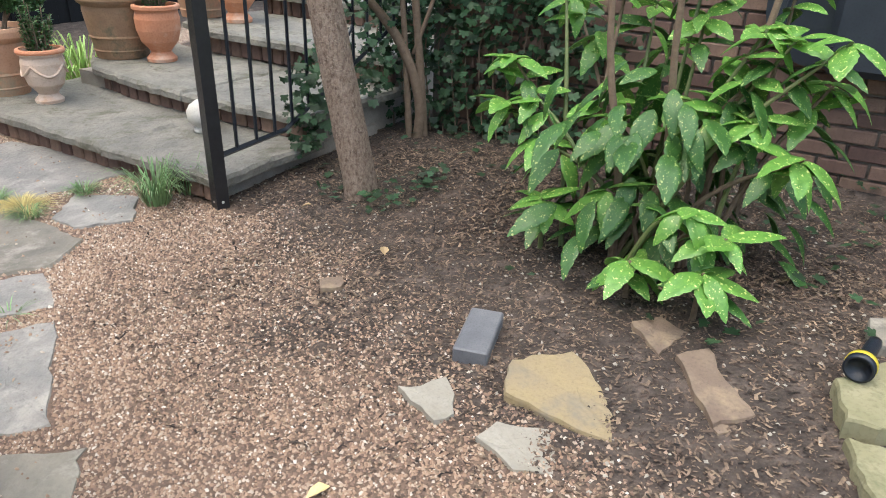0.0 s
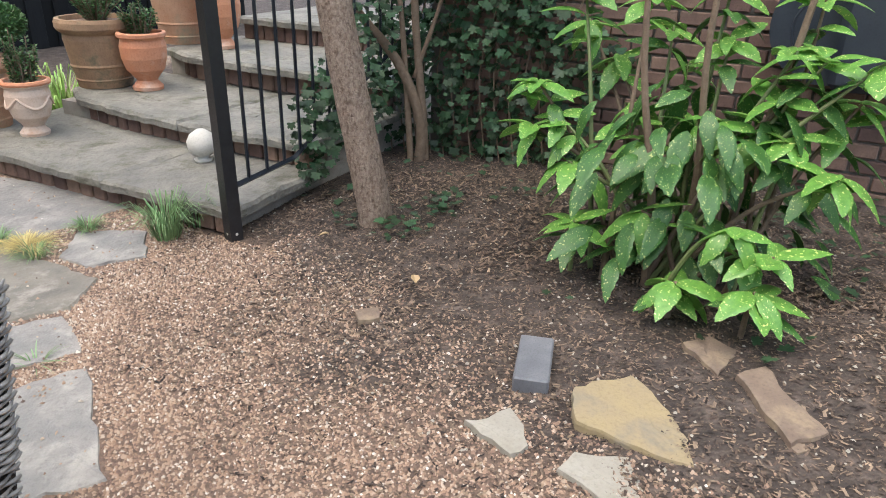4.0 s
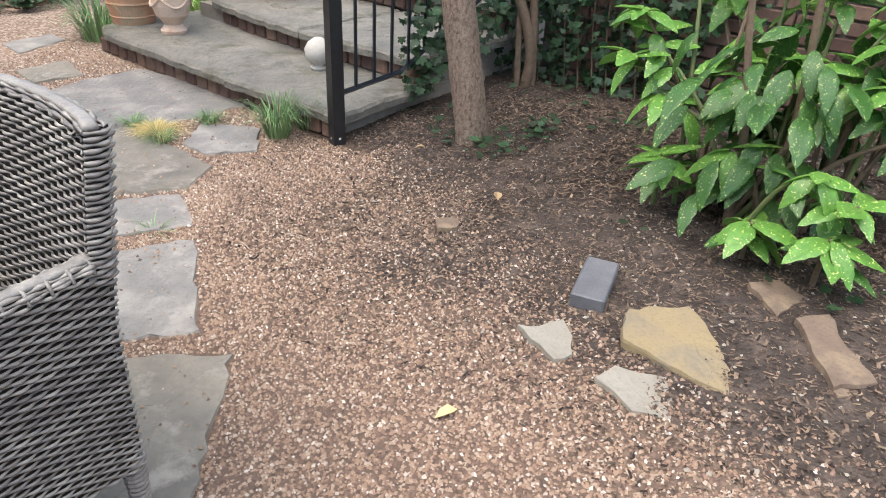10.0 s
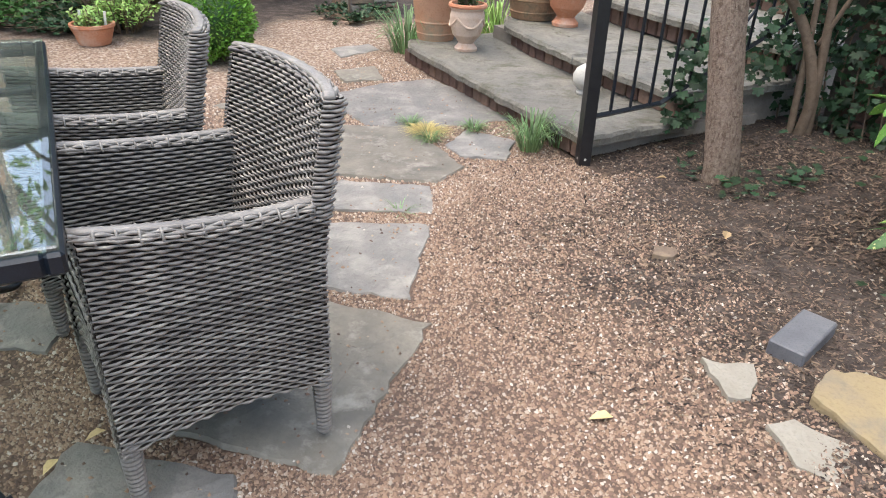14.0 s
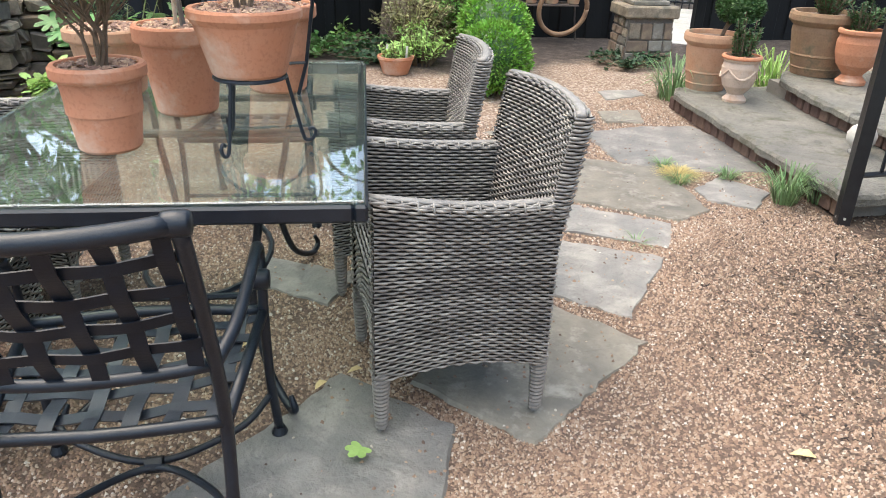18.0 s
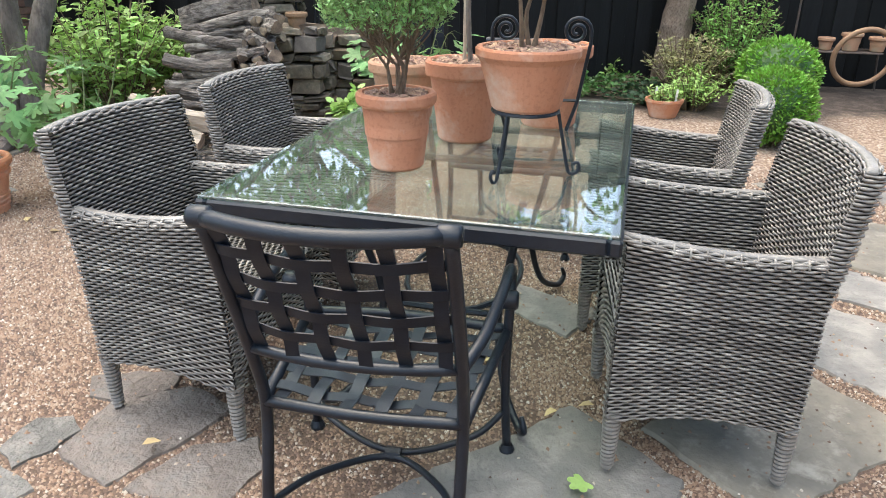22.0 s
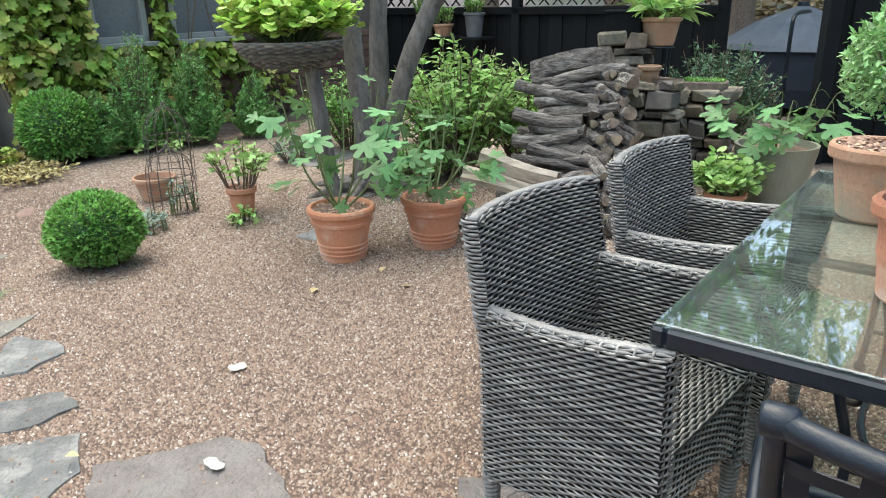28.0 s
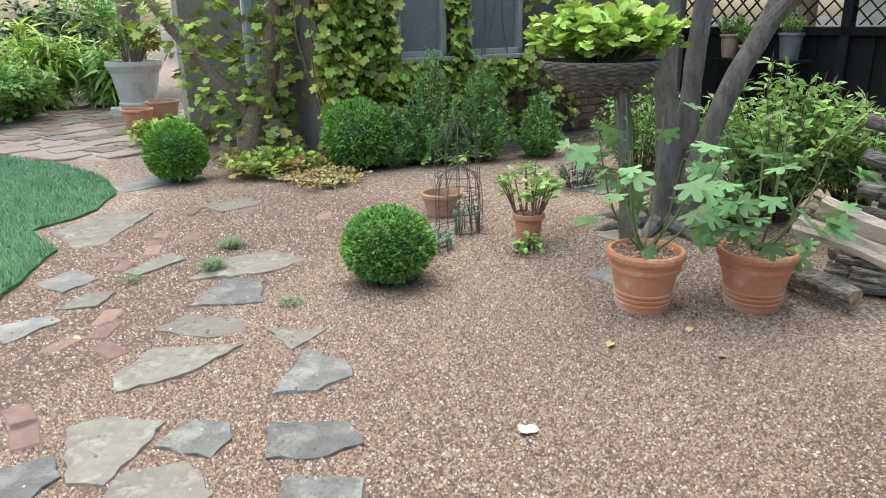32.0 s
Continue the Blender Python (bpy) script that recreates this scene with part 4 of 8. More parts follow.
for pts, rr in (([(0, 0, -0.05), (0.02, 0.02, 0.25), (-0.12, 0.05, 0.6), (-0.42, 0.0, 1.0), (-0.6, -0.05, 1.6), (-0.7, 0, 2.4)], 0.032), ([(0.05, 0.03, -0.05), (0.03, 0.04, 0.3), (-0.02, 0.08, 0.9), (-0.02, 0.05, 1.6), (0.05, 0.1, 2.4)], 0.026),
                ([(-0.03, 0.0, -0.05), (-0.06, 0.05, 0.4), (-0.1, 0.1, 0.9), (-0.2, 0.1, 1.7)], 0.02), ([(-0.02, 0.05, 0.5), (0.12, 0.08, 0.9), (0.3, 0.1, 1.5)], 0.013)):
    part("stem", knobbly(pts, [rr, rr * 0.9, rr * 0.7, rr * 0.5], trunk_rng.random() * 9, 10, 0.05, 20, 20.0), TWIG, stems, smooth_faces=True)


# ---- stones and the block in the bed ----
def loose_stone(name, poly, z, thick, material, label, seed, tilt=(0, 0)):
    c = np.mean(poly, 0)
    ob = new(name, mesh_of(name, *slab([(x - c[0], y - c[1]) for x, y in poly], thick, random.Random(seed), 0.008, 0.03, 0.0015, 0.007), material))
    ob.matrix_basis = pose(c[0], c[1], z, tilt[0], tilt[1])
    return tagged(ob, label, "stone", "loose stones in the bed")


loose_stone("white_stone", [(-0.19, 1.71), (-0.13, 1.72), (-0.06, 1.77), (-0.03, 1.69), (-0.03, 1.61), (-0.08, 1.57), (-0.12, 1.63)], 0.078, 0.07, PALESTONE, "small pale limestone piece lying on the soil", 1)
loose_stone("yellow_stone", [(0.12, 1.83), (0.3, 1.89), (0.34, 1.81), (0.38, 1.6), (0.36, 1.5), (0.27, 1.55), (0.1, 1.67)], 0.11, 0.09, YELLOWSTONE, "flat yellow sandstone slab half sunk in the soil", 2)
loose_stone("grey_stone", [(0.03, 1.51), (0.08, 1.57), (0.25, 1.54), (0.22, 1.39), (0.12, 1.4)], 0.092, 0.08, PALESTONE, "flat pale grey stone beside the yellow slab", 3)
loose_stone("brown_stone", [(0.58, 1.84), (0.68, 1.89), (0.69, 1.72), (0.72, 1.59), (0.6, 1.54), (0.59, 1.65)], 0.152, 0.08, BROWNSTONE, "layered brown sandstone piece in the bed", 4)
loose_stone("brown_flake", [(0.6, 1.56), (0.7, 1.62), (0.73, 1.57), (0.61, 1.52)], 0.14, 0.03, BROWNSTONE, "thin brown stone flake in the bed", 14)
loose_stone("bed_slab", [(0.49, 2.04), (0.59, 2.08), (0.65, 1.99), (0.54, 1.86)], 0.135, 0.05, BROWNSTONE, "small brown-grey slab at the foot of the bush", 5)
loose_stone("sunk_stone", [(0.39, 1.31), (0.46, 1.44), (0.54, 1.38), (0.5, 1.27)], float(ground_z(0.46, 1.35)) - 0.004, 0.04, BROWNSTONE, "dusty pinkish stone almost sunk in the soil", 6)
loose_stone("pebble", [(-0.56, 2.37), (-0.48, 2.4), (-0.47, 2.32), (-0.54, 2.3)], float(ground_z(-0.5, 2.35)) + 0.018, 0.03, BROWNSTONE, "small pinkish flat stone on the mulch", 7)
loose_stone("edging_stone", [(0.92, 1.67), (0.88, 1.5), (1.08, 1.44), (1.32, 1.42), (1.4, 1.74), (1.1, 1.76)], 0.225, 0.16, MOSSTONE, "mossy tan edging slab at the edge of the bed", 31)
loose_stone("edging_stone", [(0.87, 1.47), (0.84, 1.25), (0.87, 1.0), (1.26, 0.95), (1.32, 1.38), (1.06, 1.4)], 0.2, 0.18, MOSSTONE, "mossy tan edging slab with a broken edge", 32)
loose_stone("edging_stone", [(1.16, 2.0), (1.1, 1.85), (1.4, 1.82), (1.46, 2.02)], 0.22, 0.14, WARM, "rough grey edging stone behind the slabs", 33)
block = tagged(new("paving_block", mesh_of("paving_block", *box(0.105, 0.24, 0.075, (0, 0, 0.037), 0.005), CEMENT)), "dark grey rectangular concrete paving block on the soil", "block")
block.matrix_basis = pose(0.025, 1.965, 0.045, 1, 0.5, -11.5)
torch = thing("flashlight", "yellow and black flashlight lying on the edging stone", "flashlight", pose(1.012, 1.715, 0.264, 0, 90, 233))
part("grip", lathe([(0, -0.09), (0.017, -0.09), (0.019, -0.07), (0.019, 0.03)]), IRON, torch, "black grip", smooth_faces=True)
part("ring", lathe([(0.03, 0.04), (0.0375, 0.044), (0.0385, 0.058), (0.036, 0.062)]), mat("yellow_plastic", (0.5, 0.4, 0.03), (0.55, 0.45, 0.05), 0.4, 30, 0.1, 200), torch, "yellow ring", smooth_faces=True)
part("head", lathe([(0.019, 0.02), (0.033, 0.045), (0.037, 0.05), (0.037, 0.08), (0.03, 0.082), (0.026, 0.06), (0, 0.06)]), IRON, torch, "black rubber head", smooth_faces=True)


# ---- glass table ----
TC = (Vector((-0.9, 0.39, 0)) + Vector((-1.37, -0.515, 0))) / 2 + U * 0.765
TABLE = pose(TC.x, TC.y, 0, 0, 0, TURN_U)


def build_table():
    t = thing("glass_table", "rectangular patio table with clear glass top, black iron frame", "table", TABLE)
    L, B, H = 1.53, 1.02, 0.74
    fr = part("top_frame", fused([box(L, 0.03, 0.04, (0, B / 2 - 0.015, H - 0.024)), box(L, 0.03, 0.04, (0, -B / 2 + 0.015, H - 0.024)), box(0.03, B - 0.06, 0.04, (L / 2 - 0.015, 0, H - 0.024)), box(0.03, B - 0.06, 0.04, (-L / 2 + 0.015, 0, H - 0.024))]), IRON, t)
    part("glass_top", box(L - 0.012, B - 0.012, 0.01, (0, 0, H + 0.001), 0.003), GLASS, t, "clear greenish glass top with water marks")
    part("cross_bar", box(0.03, B - 0.06, 0.02, (-0.12, 0, H - 0.035)), IRON, t)
    part("cross_bar", box(0.03, B - 0.06, 0.02, (0.3, 0, H - 0.035)), IRON, t)
    for sx in (-1, 1):
        for sy in (-1, 1):
            foot = (sx * 0.52, sy * 0.3, 0)
            pts = [(sx * 0.44, sy * 0.25, H - 0.05), (sx * 0.38, sy * 0.215, 0.5), (sx * 0.34, sy * 0.18, 0.3), (sx * 0.4, sy * 0.215, 0.1), (sx * 0.49, sy * 0.275, 0.03), (sx * 0.54, sy * 0.3, 0.05), (sx * 0.53, sy * 0.29, 0.09)]
            part("leg", tube(curve_pts(pts, 26), [0.012] * 20 + [0.0115, 0.011, 0.0105, 0.01, 0.009, 0.008, 0.007], 8), IRON, t, smooth_faces=True)
        part("stretcher", tube([(sx * 0.34, -0.18, 0.3), (sx * 0.29, 0, 0.27), (sx * 0.34, 0.18, 0.3)], 0.01, 6), IRON, t)
    part("ring", tube([(0.3 * math.cos(k * math.pi / 12), 0.19 * math.sin(k * math.pi / 12), 0.27) for k in range(25)], 0.01, 6), IRON, t)
    return t


build_table()


# ---- wicker chairs ----
def weave(surface, s_len, h_len, pitch=0.0096, col=0.022, amp=0.0027, r=0.0039):
    """Wicker strands across a surface: surface(s, h) gives the point and the outward normal; s runs along the strands."""
    rows = max(2, int(h_len / pitch))
    cols = max(4, int(s_len / col * 5))
    vs, fs = [], []
    for j in range(rows):
        h = (j + 0.5) / rows
        ring = []
        for i in range(cols + 1):
            s = i / cols
            p, nrm, up = surface(s, h)
            w = math.cos(math.pi * (s * s_len / col + j))
            c, q = p + nrm * amp * w, r * (0.86 + 0.24 * w)
            ring.append((c + up * q, c + nrm * q * 0.7, c - up * q, c - nrm * q * 0.7))
        k = len(vs)
        for q in ring:
            vs.extend(q)
        for i in range(cols):
            for e in range(4):
                a, b = k + 4 * i + e, k + 4 * i + (e + 1) % 4
                fs.append((a, b, b + 4, a + 4))
    return vs, fs


def sheet(surface, back=0.004, n=14, m=8):
    """A dark sheet added behind a weave, standing for the shade in its gaps."""
    vs, fs = [], []
    for i in range(n + 1):
        for j in range(m + 1):
            p, nrm, _ = surface(i / n, j / m)
            vs.append(p - nrm * back)
    for i in range(n):
        for j in range(m):
            a = i * (m + 1) + j
            fs.append((a, a + 1, a + m + 2, a + m + 1))
    return vs, fs


def braid(points, width, pitch=0.0095):
    """A rounded rim of strands that run along it, over and under by turns."""
    line = [Vector(p) for p in points]
    n = len(line) - 1
    length = sum((b - a).length for a, b in zip(line, line[1:]))

    def f(s, h):
        u = s * n
        k = min(int(u), n - 1)
        c = line[k].lerp(line[k + 1], u - k)
        t = (line[k + 1] - line[k]).normalized()
        side = t.cross(Vector((0, 0, 1)) if abs(t.z) < 0.8 else Vector((0, 1, 0))).normalized()
        up = side.cross(t)
        g = (h - 0.5) * 2.4
        nrm = up * math.cos(g) + side * math.sin(g)
        return c + side * math.sin(g) * width * 0.5 + up * (math.cos(g) - 1) * width * 0.35, nrm, nrm.cross(t)
    return fused([tube(line, width * 0.26, 8, flat=0.5), weave(f, length, width * 1.3, pitch, 0.026, 0.0028, 0.0044)])


def woven(name, data, parent):
    return tagged(part(name, data, WICKER, parent, smooth_faces=True), kind="stuff")


def build_wicker_chair(m):
    c = thing("wicker_chair", "grey woven resin-wicker garden armchair at the glass table", "chair", m, "wicker chairs round the table")
    AH, XS, TOP = 0.64, 0.262, 0.85

    def rear(z):
        """The back's line: nearly upright to the arms, then leaning back."""
        return -0.222 + 0.008 * min(1.0, z / AH) - 0.058 * max(0.0, (z - 0.5) / 0.35) ** 1.2

    def arm_z(s):
        return AH + 0.03 - 0.034 * s - 0.012 * math.sin(math.pi * s)

    def side_surface(sx, x0, zlo, arch):
        def f(s, h):
            zb = zlo + arch * math.sin(math.pi * s)
            z = zb + (arm_z(s) - zb) * h
            x = sx * (x0 - 0.026 * (1 - z / AH) + 0.014 * math.sin(math.pi * s))
            return Vector((x, 0.25 + (rear(z) - 0.25) * s, z)), Vector((sx if zlo < 0.3 else -sx, 0, 0)), Vector((0, 0, 1))
        return f

    def half(z):
        return 0.262 - 0.026 * (1 - z / AH) if z < AH else 0.262 - 0.004 * (z - AH) / 0.2

    def back_surface(inner):
        off = 0.046 if inner else 0.0

        def f(s, h):
            zlo = 0.4 if inner else 0.165 + 0.03 * math.sin(math.pi * s)
            z = zlo + (TOP - 0.004 + 0.007 * math.sin(math.pi * s) - zlo) * h
            k = 2 * s - 1
            bow = -0.032 * (1 - k * k) * max(0.0, min(1.0, (z - 0.35) / 0.4))
            turn = math.sin(k * 1.2) * 0.35
            return Vector((k * (half(z) - off * 0.15), rear(z) + bow + off + (0.012 * k ** 6 if not inner else -0.004 * k ** 6), z)), Vector((turn if not inner else -turn, 1 if inner else -1, 0)).normalized(), Vector((0, 0, 1))
        return f

    for sx in (-1, 1):
        outer, inner = side_surface(sx, XS, 0.155, 0.045), side_surface(sx, XS - 0.045, 0.38, 0.0)
        p = woven("side_panel", weave(outer, 0.47, 0.48), c)
        part("backing", sheet(outer, 0.008), WICKER_GAP_SHADE, p)
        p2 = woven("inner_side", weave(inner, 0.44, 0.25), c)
        part("backing", sheet(inner, 0.008), WICKER_GAP_SHADE, p2)
        rim = [Vector((sx * (XS - 0.022 + 0.012 * math.sin(math.pi * s)), 0.25 + (rear(AH) - 0.25) * s, arm_z(s) + 0.008)) for s in np.linspace(-0.015, 0.98, 14)]
        woven("arm_rim", braid(rim, 0.048), c)
        wraps = [tube([a + Vector((sx * -0.026, 0, -0.014)), a + Vector((sx * -0.016, 0, 0.001)), a + Vector((sx * 0.016, 0, 0.001)), a + Vector((sx * 0.0265, 0, -0.018))], 0.0032, 5) for a in rim[1:-1]]
        woven("rim_wrap", fused(wraps), c)
        woven("arm_front", weave(lambda s, h, sx=sx: (Vector((sx * (XS - 0.026 * (1 - h) - 0.05 * s), 0.252, 0.16 + 0.5 * h)), Vector((0, 1, 0)), Vector((0, 0, 1))), 0.05, 0.48), c)

        def edge(s, h, sx=sx):
            z = 0.6 + (TOP - 0.6) * h
            return Vector((sx * (half(z) - 0.002 + 0.011 * math.sin(math.pi * s)), rear(z) - 0.002 + 0.05 * s, z)), Vector((sx * math.sin(math.pi * (0.2 + 0.6 * s)), -math.cos(math.pi * (0.2 + 0.6 * s)), 0)), Vector((0, 0, 1))
        p3 = woven("back_side", weave(edge, 0.056, 0.25, 0.0088, 0.022, 0.0016, 0.0042), c)
        part("backing", sheet(edge, 0.006), WICKER_GAP_SHADE, p3)
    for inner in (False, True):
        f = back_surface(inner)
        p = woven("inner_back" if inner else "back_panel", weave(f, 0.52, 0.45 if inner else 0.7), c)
        part("backing", sheet(f, 0.008, 14, 14), WICKER_GAP_SHADE, p)
    fo = back_surface(False)
    woven("back_rim", braid([fo(s, 1.0)[0] + Vector((0, 0.024, 0.006)) for s in np.linspace(0, 1, 16)], 0.05), c)

    def seat(s, h):
        return Vector(((2 * s - 1) * 0.22, -0.2 + 0.45 * h, 0.42)), Vector((0, 0, 1)), Vector((0, 1, 0))

    def apron(s, h):
        return Vector(((2 * s - 1) * 0.22, 0.242, 0.2 + 0.05 * math.sin(math.pi * s) * (1 - h) + 0.21 * h)), Vector((0, 1, 0)), Vector((0, 0, 1))
    p = woven("seat", weave(seat, 0.44, 0.44), c)
    part("backing", sheet(seat, 0.008), WICKER_GAP_SHADE, p)
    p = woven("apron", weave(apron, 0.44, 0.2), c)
    part("backing", sheet(apron, 0.008), WICKER_GAP_SHADE, p)
    leg_items = [tube([(0, 0, 0.0), (0, 0, 0.19)], [0.0125, 0.02], 10)]
    leg_items.append(tube([((0.0135 + 0.008 * q / 140) * math.cos(q * math.pi / 5), (0.0135 + 0.008 * q / 140) * math.sin(q * math.pi / 5), 0.006 + 0.00125 * q) for q in range(141)], 0.0056, 5))
    leg = mesh_of("leg", *fused(leg_items), WICKER)
    for x, y in ((-0.222, 0.232), (0.222, 0.232), (-0.222, -0.205), (0.222, -0.205)):
        part("leg", leg, WICKER, c, m=pose(x, y, 0))
    return c


def facing(x, y, fx, fy, z=0.012):
    return pose(x, y, z, 0, 0, math.degrees(math.atan2(-fx, fy)))


chair = build_wicker_chair(facing(-1.155, 0.785, -0.36, -0.93, 0.02))
copy_thing(chair, facing(-1.702, -0.538, 0.56, 0.83))
copy_thing(chair, facing(-2.318, -0.18, 0.52, 0.855))
copy_thing(chair, facing(-1.85, 1.05, -0.476, -0.88))


# ---- iron armchair with woven straps ----
def ribbon(points, width, thick, across):
    """A flat band along points; across(i) is the direction of its width."""
    vs, fs = [], []
    n = len(points)
    for i, p in enumerate(points):
        p = Vector(p)
        d = (Vector(points[min(i + 1, n - 1)]) - Vector(points[max(i - 1, 0)])).normalized()
        w = Vector(across).normalized()
        nn = d.cross(w).normalized()
        vs += [p + w * width / 2 + nn * thick / 2, p - w * width / 2 + nn * thick / 2, p - w * width / 2 - nn * thick / 2, p + w * width / 2 - nn * thick / 2]
    for i in range(n - 1):
        for e in range(4):
            a, b = 4 * i + e, 4 * i + (e + 1) % 4
            fs.append((a, b, b + 4, a + 4))
    fs += [(3, 2, 1, 0), (4 * n - 4, 4 * n - 3, 4 * n - 2, 4 * n - 1)]
    return vs, fs


def build_iron_chair(m):
    c = thing("strap_chair", "black metal armchair with woven vinyl strap back and seat", "chair", m)
    HW = 0.215

    def back_line(x, z):
        """The back's surface: leans back with height and bows away in the middle."""
        t = (z - 0.39) / 0.49
        return Vector((x, -0.247 - 0.105 * t - 0.068 * t * t - 0.05 * (0.4 + 0.6 * t) * (1 - (x / HW) ** 2), z))
    for sx in (-1, 1):
        part("back_post", tube(curve_pts([(sx * 0.216, -0.32, 0.0), (sx * 0.217, -0.272, 0.22), (sx * 0.218, -0.247, 0.39), (sx * 0.22, -0.29, 0.55), (sx * 0.219, -0.362, 0.74), (sx * 0.217, -0.416, 0.868)], 30), 0.0135, 10), IRON, c, smooth_faces=True)
        part("finial", tube([(sx * 0.194, -0.42, 0.88), (sx * 0.2, -0.42, 0.88), (sx * 0.231, -0.42, 0.88), (sx * 0.236, -0.42, 0.88)], [0.017, 0.0205, 0.0205, 0.017], 18), IRON, c, smooth_faces=True)
        part("front_leg", tube(curve_pts([(sx * 0.268, 0.115, 0.588), (sx * 0.272, 0.15, 0.52), (sx * 0.268, 0.15, 0.41), (sx * 0.268, 0.155, 0.2), (sx * 0.278, 0.178, 0.02)], 22), 0.0125, 10), IRON, c, smooth_faces=True)
        for y in (-0.32, 0.178):
            part("foot", lathe([(0, 0), (0.02, 0), (0.022, 0.012), (0.014, 0.03)], 14), IRON, c, m=pose(sx * (0.216 if y < 0 else 0.278), y, 0))
        part("arm", tube(curve_pts([(sx * 0.22, -0.29, 0.552), (sx * 0.25, -0.2, 0.58), (sx * 0.268, -0.05, 0.606), (sx * 0.272, 0.06, 0.608), (sx * 0.272, 0.115, 0.59), (sx * 0.272, 0.125, 0.555), (sx * 0.272, 0.1, 0.53)], 30), 0.013, 10), IRON, c, smooth_faces=True)
        part("arm_scroll", tube([(sx * 0.25, 0.075, 0.528), (sx * 0.256, 0.075, 0.528), (sx * 0.29, 0.075, 0.528), (sx * 0.296, 0.075, 0.528)], [0.019, 0.024, 0.024, 0.019], 18), IRON, c, smooth_faces=True)
    part("top_rail", tube([back_line(x, 0.88) for x in np.linspace(-HW, HW, 15)], 0.0165, 12), IRON, c, smooth_faces=True)
    part("lower_rail", tube([back_line(x, 0.55) for x in np.linspace(-HW, HW, 13)], 0.0125, 10), IRON, c, smooth_faces=True)
    part("seat_frame", fused([tube(curve_pts([(-0.22, -0.247, 0.392), (0, -0.255, 0.388), (0.22, -0.247, 0.392)], 14), 0.0135, 10), tube(curve_pts([(-0.268, 0.16, 0.4), (0, 0.18, 0.404), (0.268, 0.16, 0.4)], 14), 0.0135, 10),
                              tube([(-0.22, -0.247, 0.392), (-0.268, 0.16, 0.4)], 0.013, 10), tube([(0.22, -0.247, 0.392), (0.268, 0.16, 0.4)], 0.013, 10)]), IRON, c, smooth_faces=True)
    # straps, over and under by turns
    for j, z in enumerate((0.616, 0.682, 0.748, 0.814)):
        pts = []
        for i in range(57):
            x = -HW + 2 * HW * i / 56
            pts.append(back_line(x, z) + Vector((0, 0.0045 * math.cos(math.pi * ((x + 0.19) / 0.076 + j)), 0)))
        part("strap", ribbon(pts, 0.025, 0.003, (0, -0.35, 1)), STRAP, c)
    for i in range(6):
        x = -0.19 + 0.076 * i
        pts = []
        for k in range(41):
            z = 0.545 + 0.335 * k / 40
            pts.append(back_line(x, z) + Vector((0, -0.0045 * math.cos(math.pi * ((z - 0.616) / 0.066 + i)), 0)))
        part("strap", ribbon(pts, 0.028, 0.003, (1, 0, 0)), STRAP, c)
    # seat straps, in the vinyl colour lightened for sky sheen
    for j in range(5):
        y = -0.185 + 0.078 * j
        hw = 0.226 + 0.008 * j
        pts = [(-hw + 2 * hw * i / 40, y, 0.394 - 0.018 * math.sin(math.pi * i / 40) + 0.004 * math.cos(math.pi * ((-hw + 2 * hw * i / 40 + 0.19) / 0.076 + j))) for i in range(41)]
        part("strap", ribbon(pts, 0.032, 0.003, (0, 1, 0)), STRAP_SKYLIT, c)
    for i in range(6):
        x = -0.19 + 0.076 * i
        pts = [(x * (1 + 0.15 * k / 36), -0.255 + 0.425 * k / 36, 0.394 - 0.012 * math.sin(math.pi * k / 36) - 0.004 * math.cos(math.pi * ((-0.255 + 0.425 * k / 36 + 0.185) / 0.078 + i))) for k in range(37)]
        part("strap", ribbon(pts, 0.03, 0.003, (1, 0, 0)), STRAP_SKYLIT, c)
    # curved stretchers, tied in the middle
    for x, y, yy in ((0.215, -0.3, -0.012), (0.268, 0.16, 0.008)):
        part("stretcher", tube(curve_pts([(-x, y, 0.15), (-x * 0.7, y * 0.45, 0.115), (0, yy, 0.09), (x * 0.7, y * 0.45, 0.115), (x, y, 0.15)], 26), 0.009, 8), IRON, c, smooth_faces=True)
    part("stretcher_tie", tube([(-0.02, -0.002, 0.09), (0.02, -0.002, 0.09)], 0.02, 8), IRON, c)
    return c


iron_chair = build_iron_chair(facing(-1.128, -0.072, -0.91, 0.4147, 0.0))
far_seat = TC + U * 1.0
copy_thing(iron_chair, facing(far_seat.x, far_seat.y, 0.88, -0.476, 0.0))


# ---- pots ----
def pot_profile(r, h, rim=0.035, foot=0.68, wall=0.016, lip=0.012):
    """A flower pot: tapered, with a thick rolled rim, open, the soil some way down."""
    return [(0, 0), (r * foot - 0.008, 0), (r * foot, 0.008), (r - lip - 0.004, h - rim - 0.004), (r - lip, h - rim), (r - 0.003, h - rim + 0.004), (r, h - rim + 0.01), (r, h - 0.006), (r - 0.005, h), (r - wall, h), (r - wall - 0.004, h - 0.01), (r * 0.8, h * 0.45), (0, h * 0.45)]


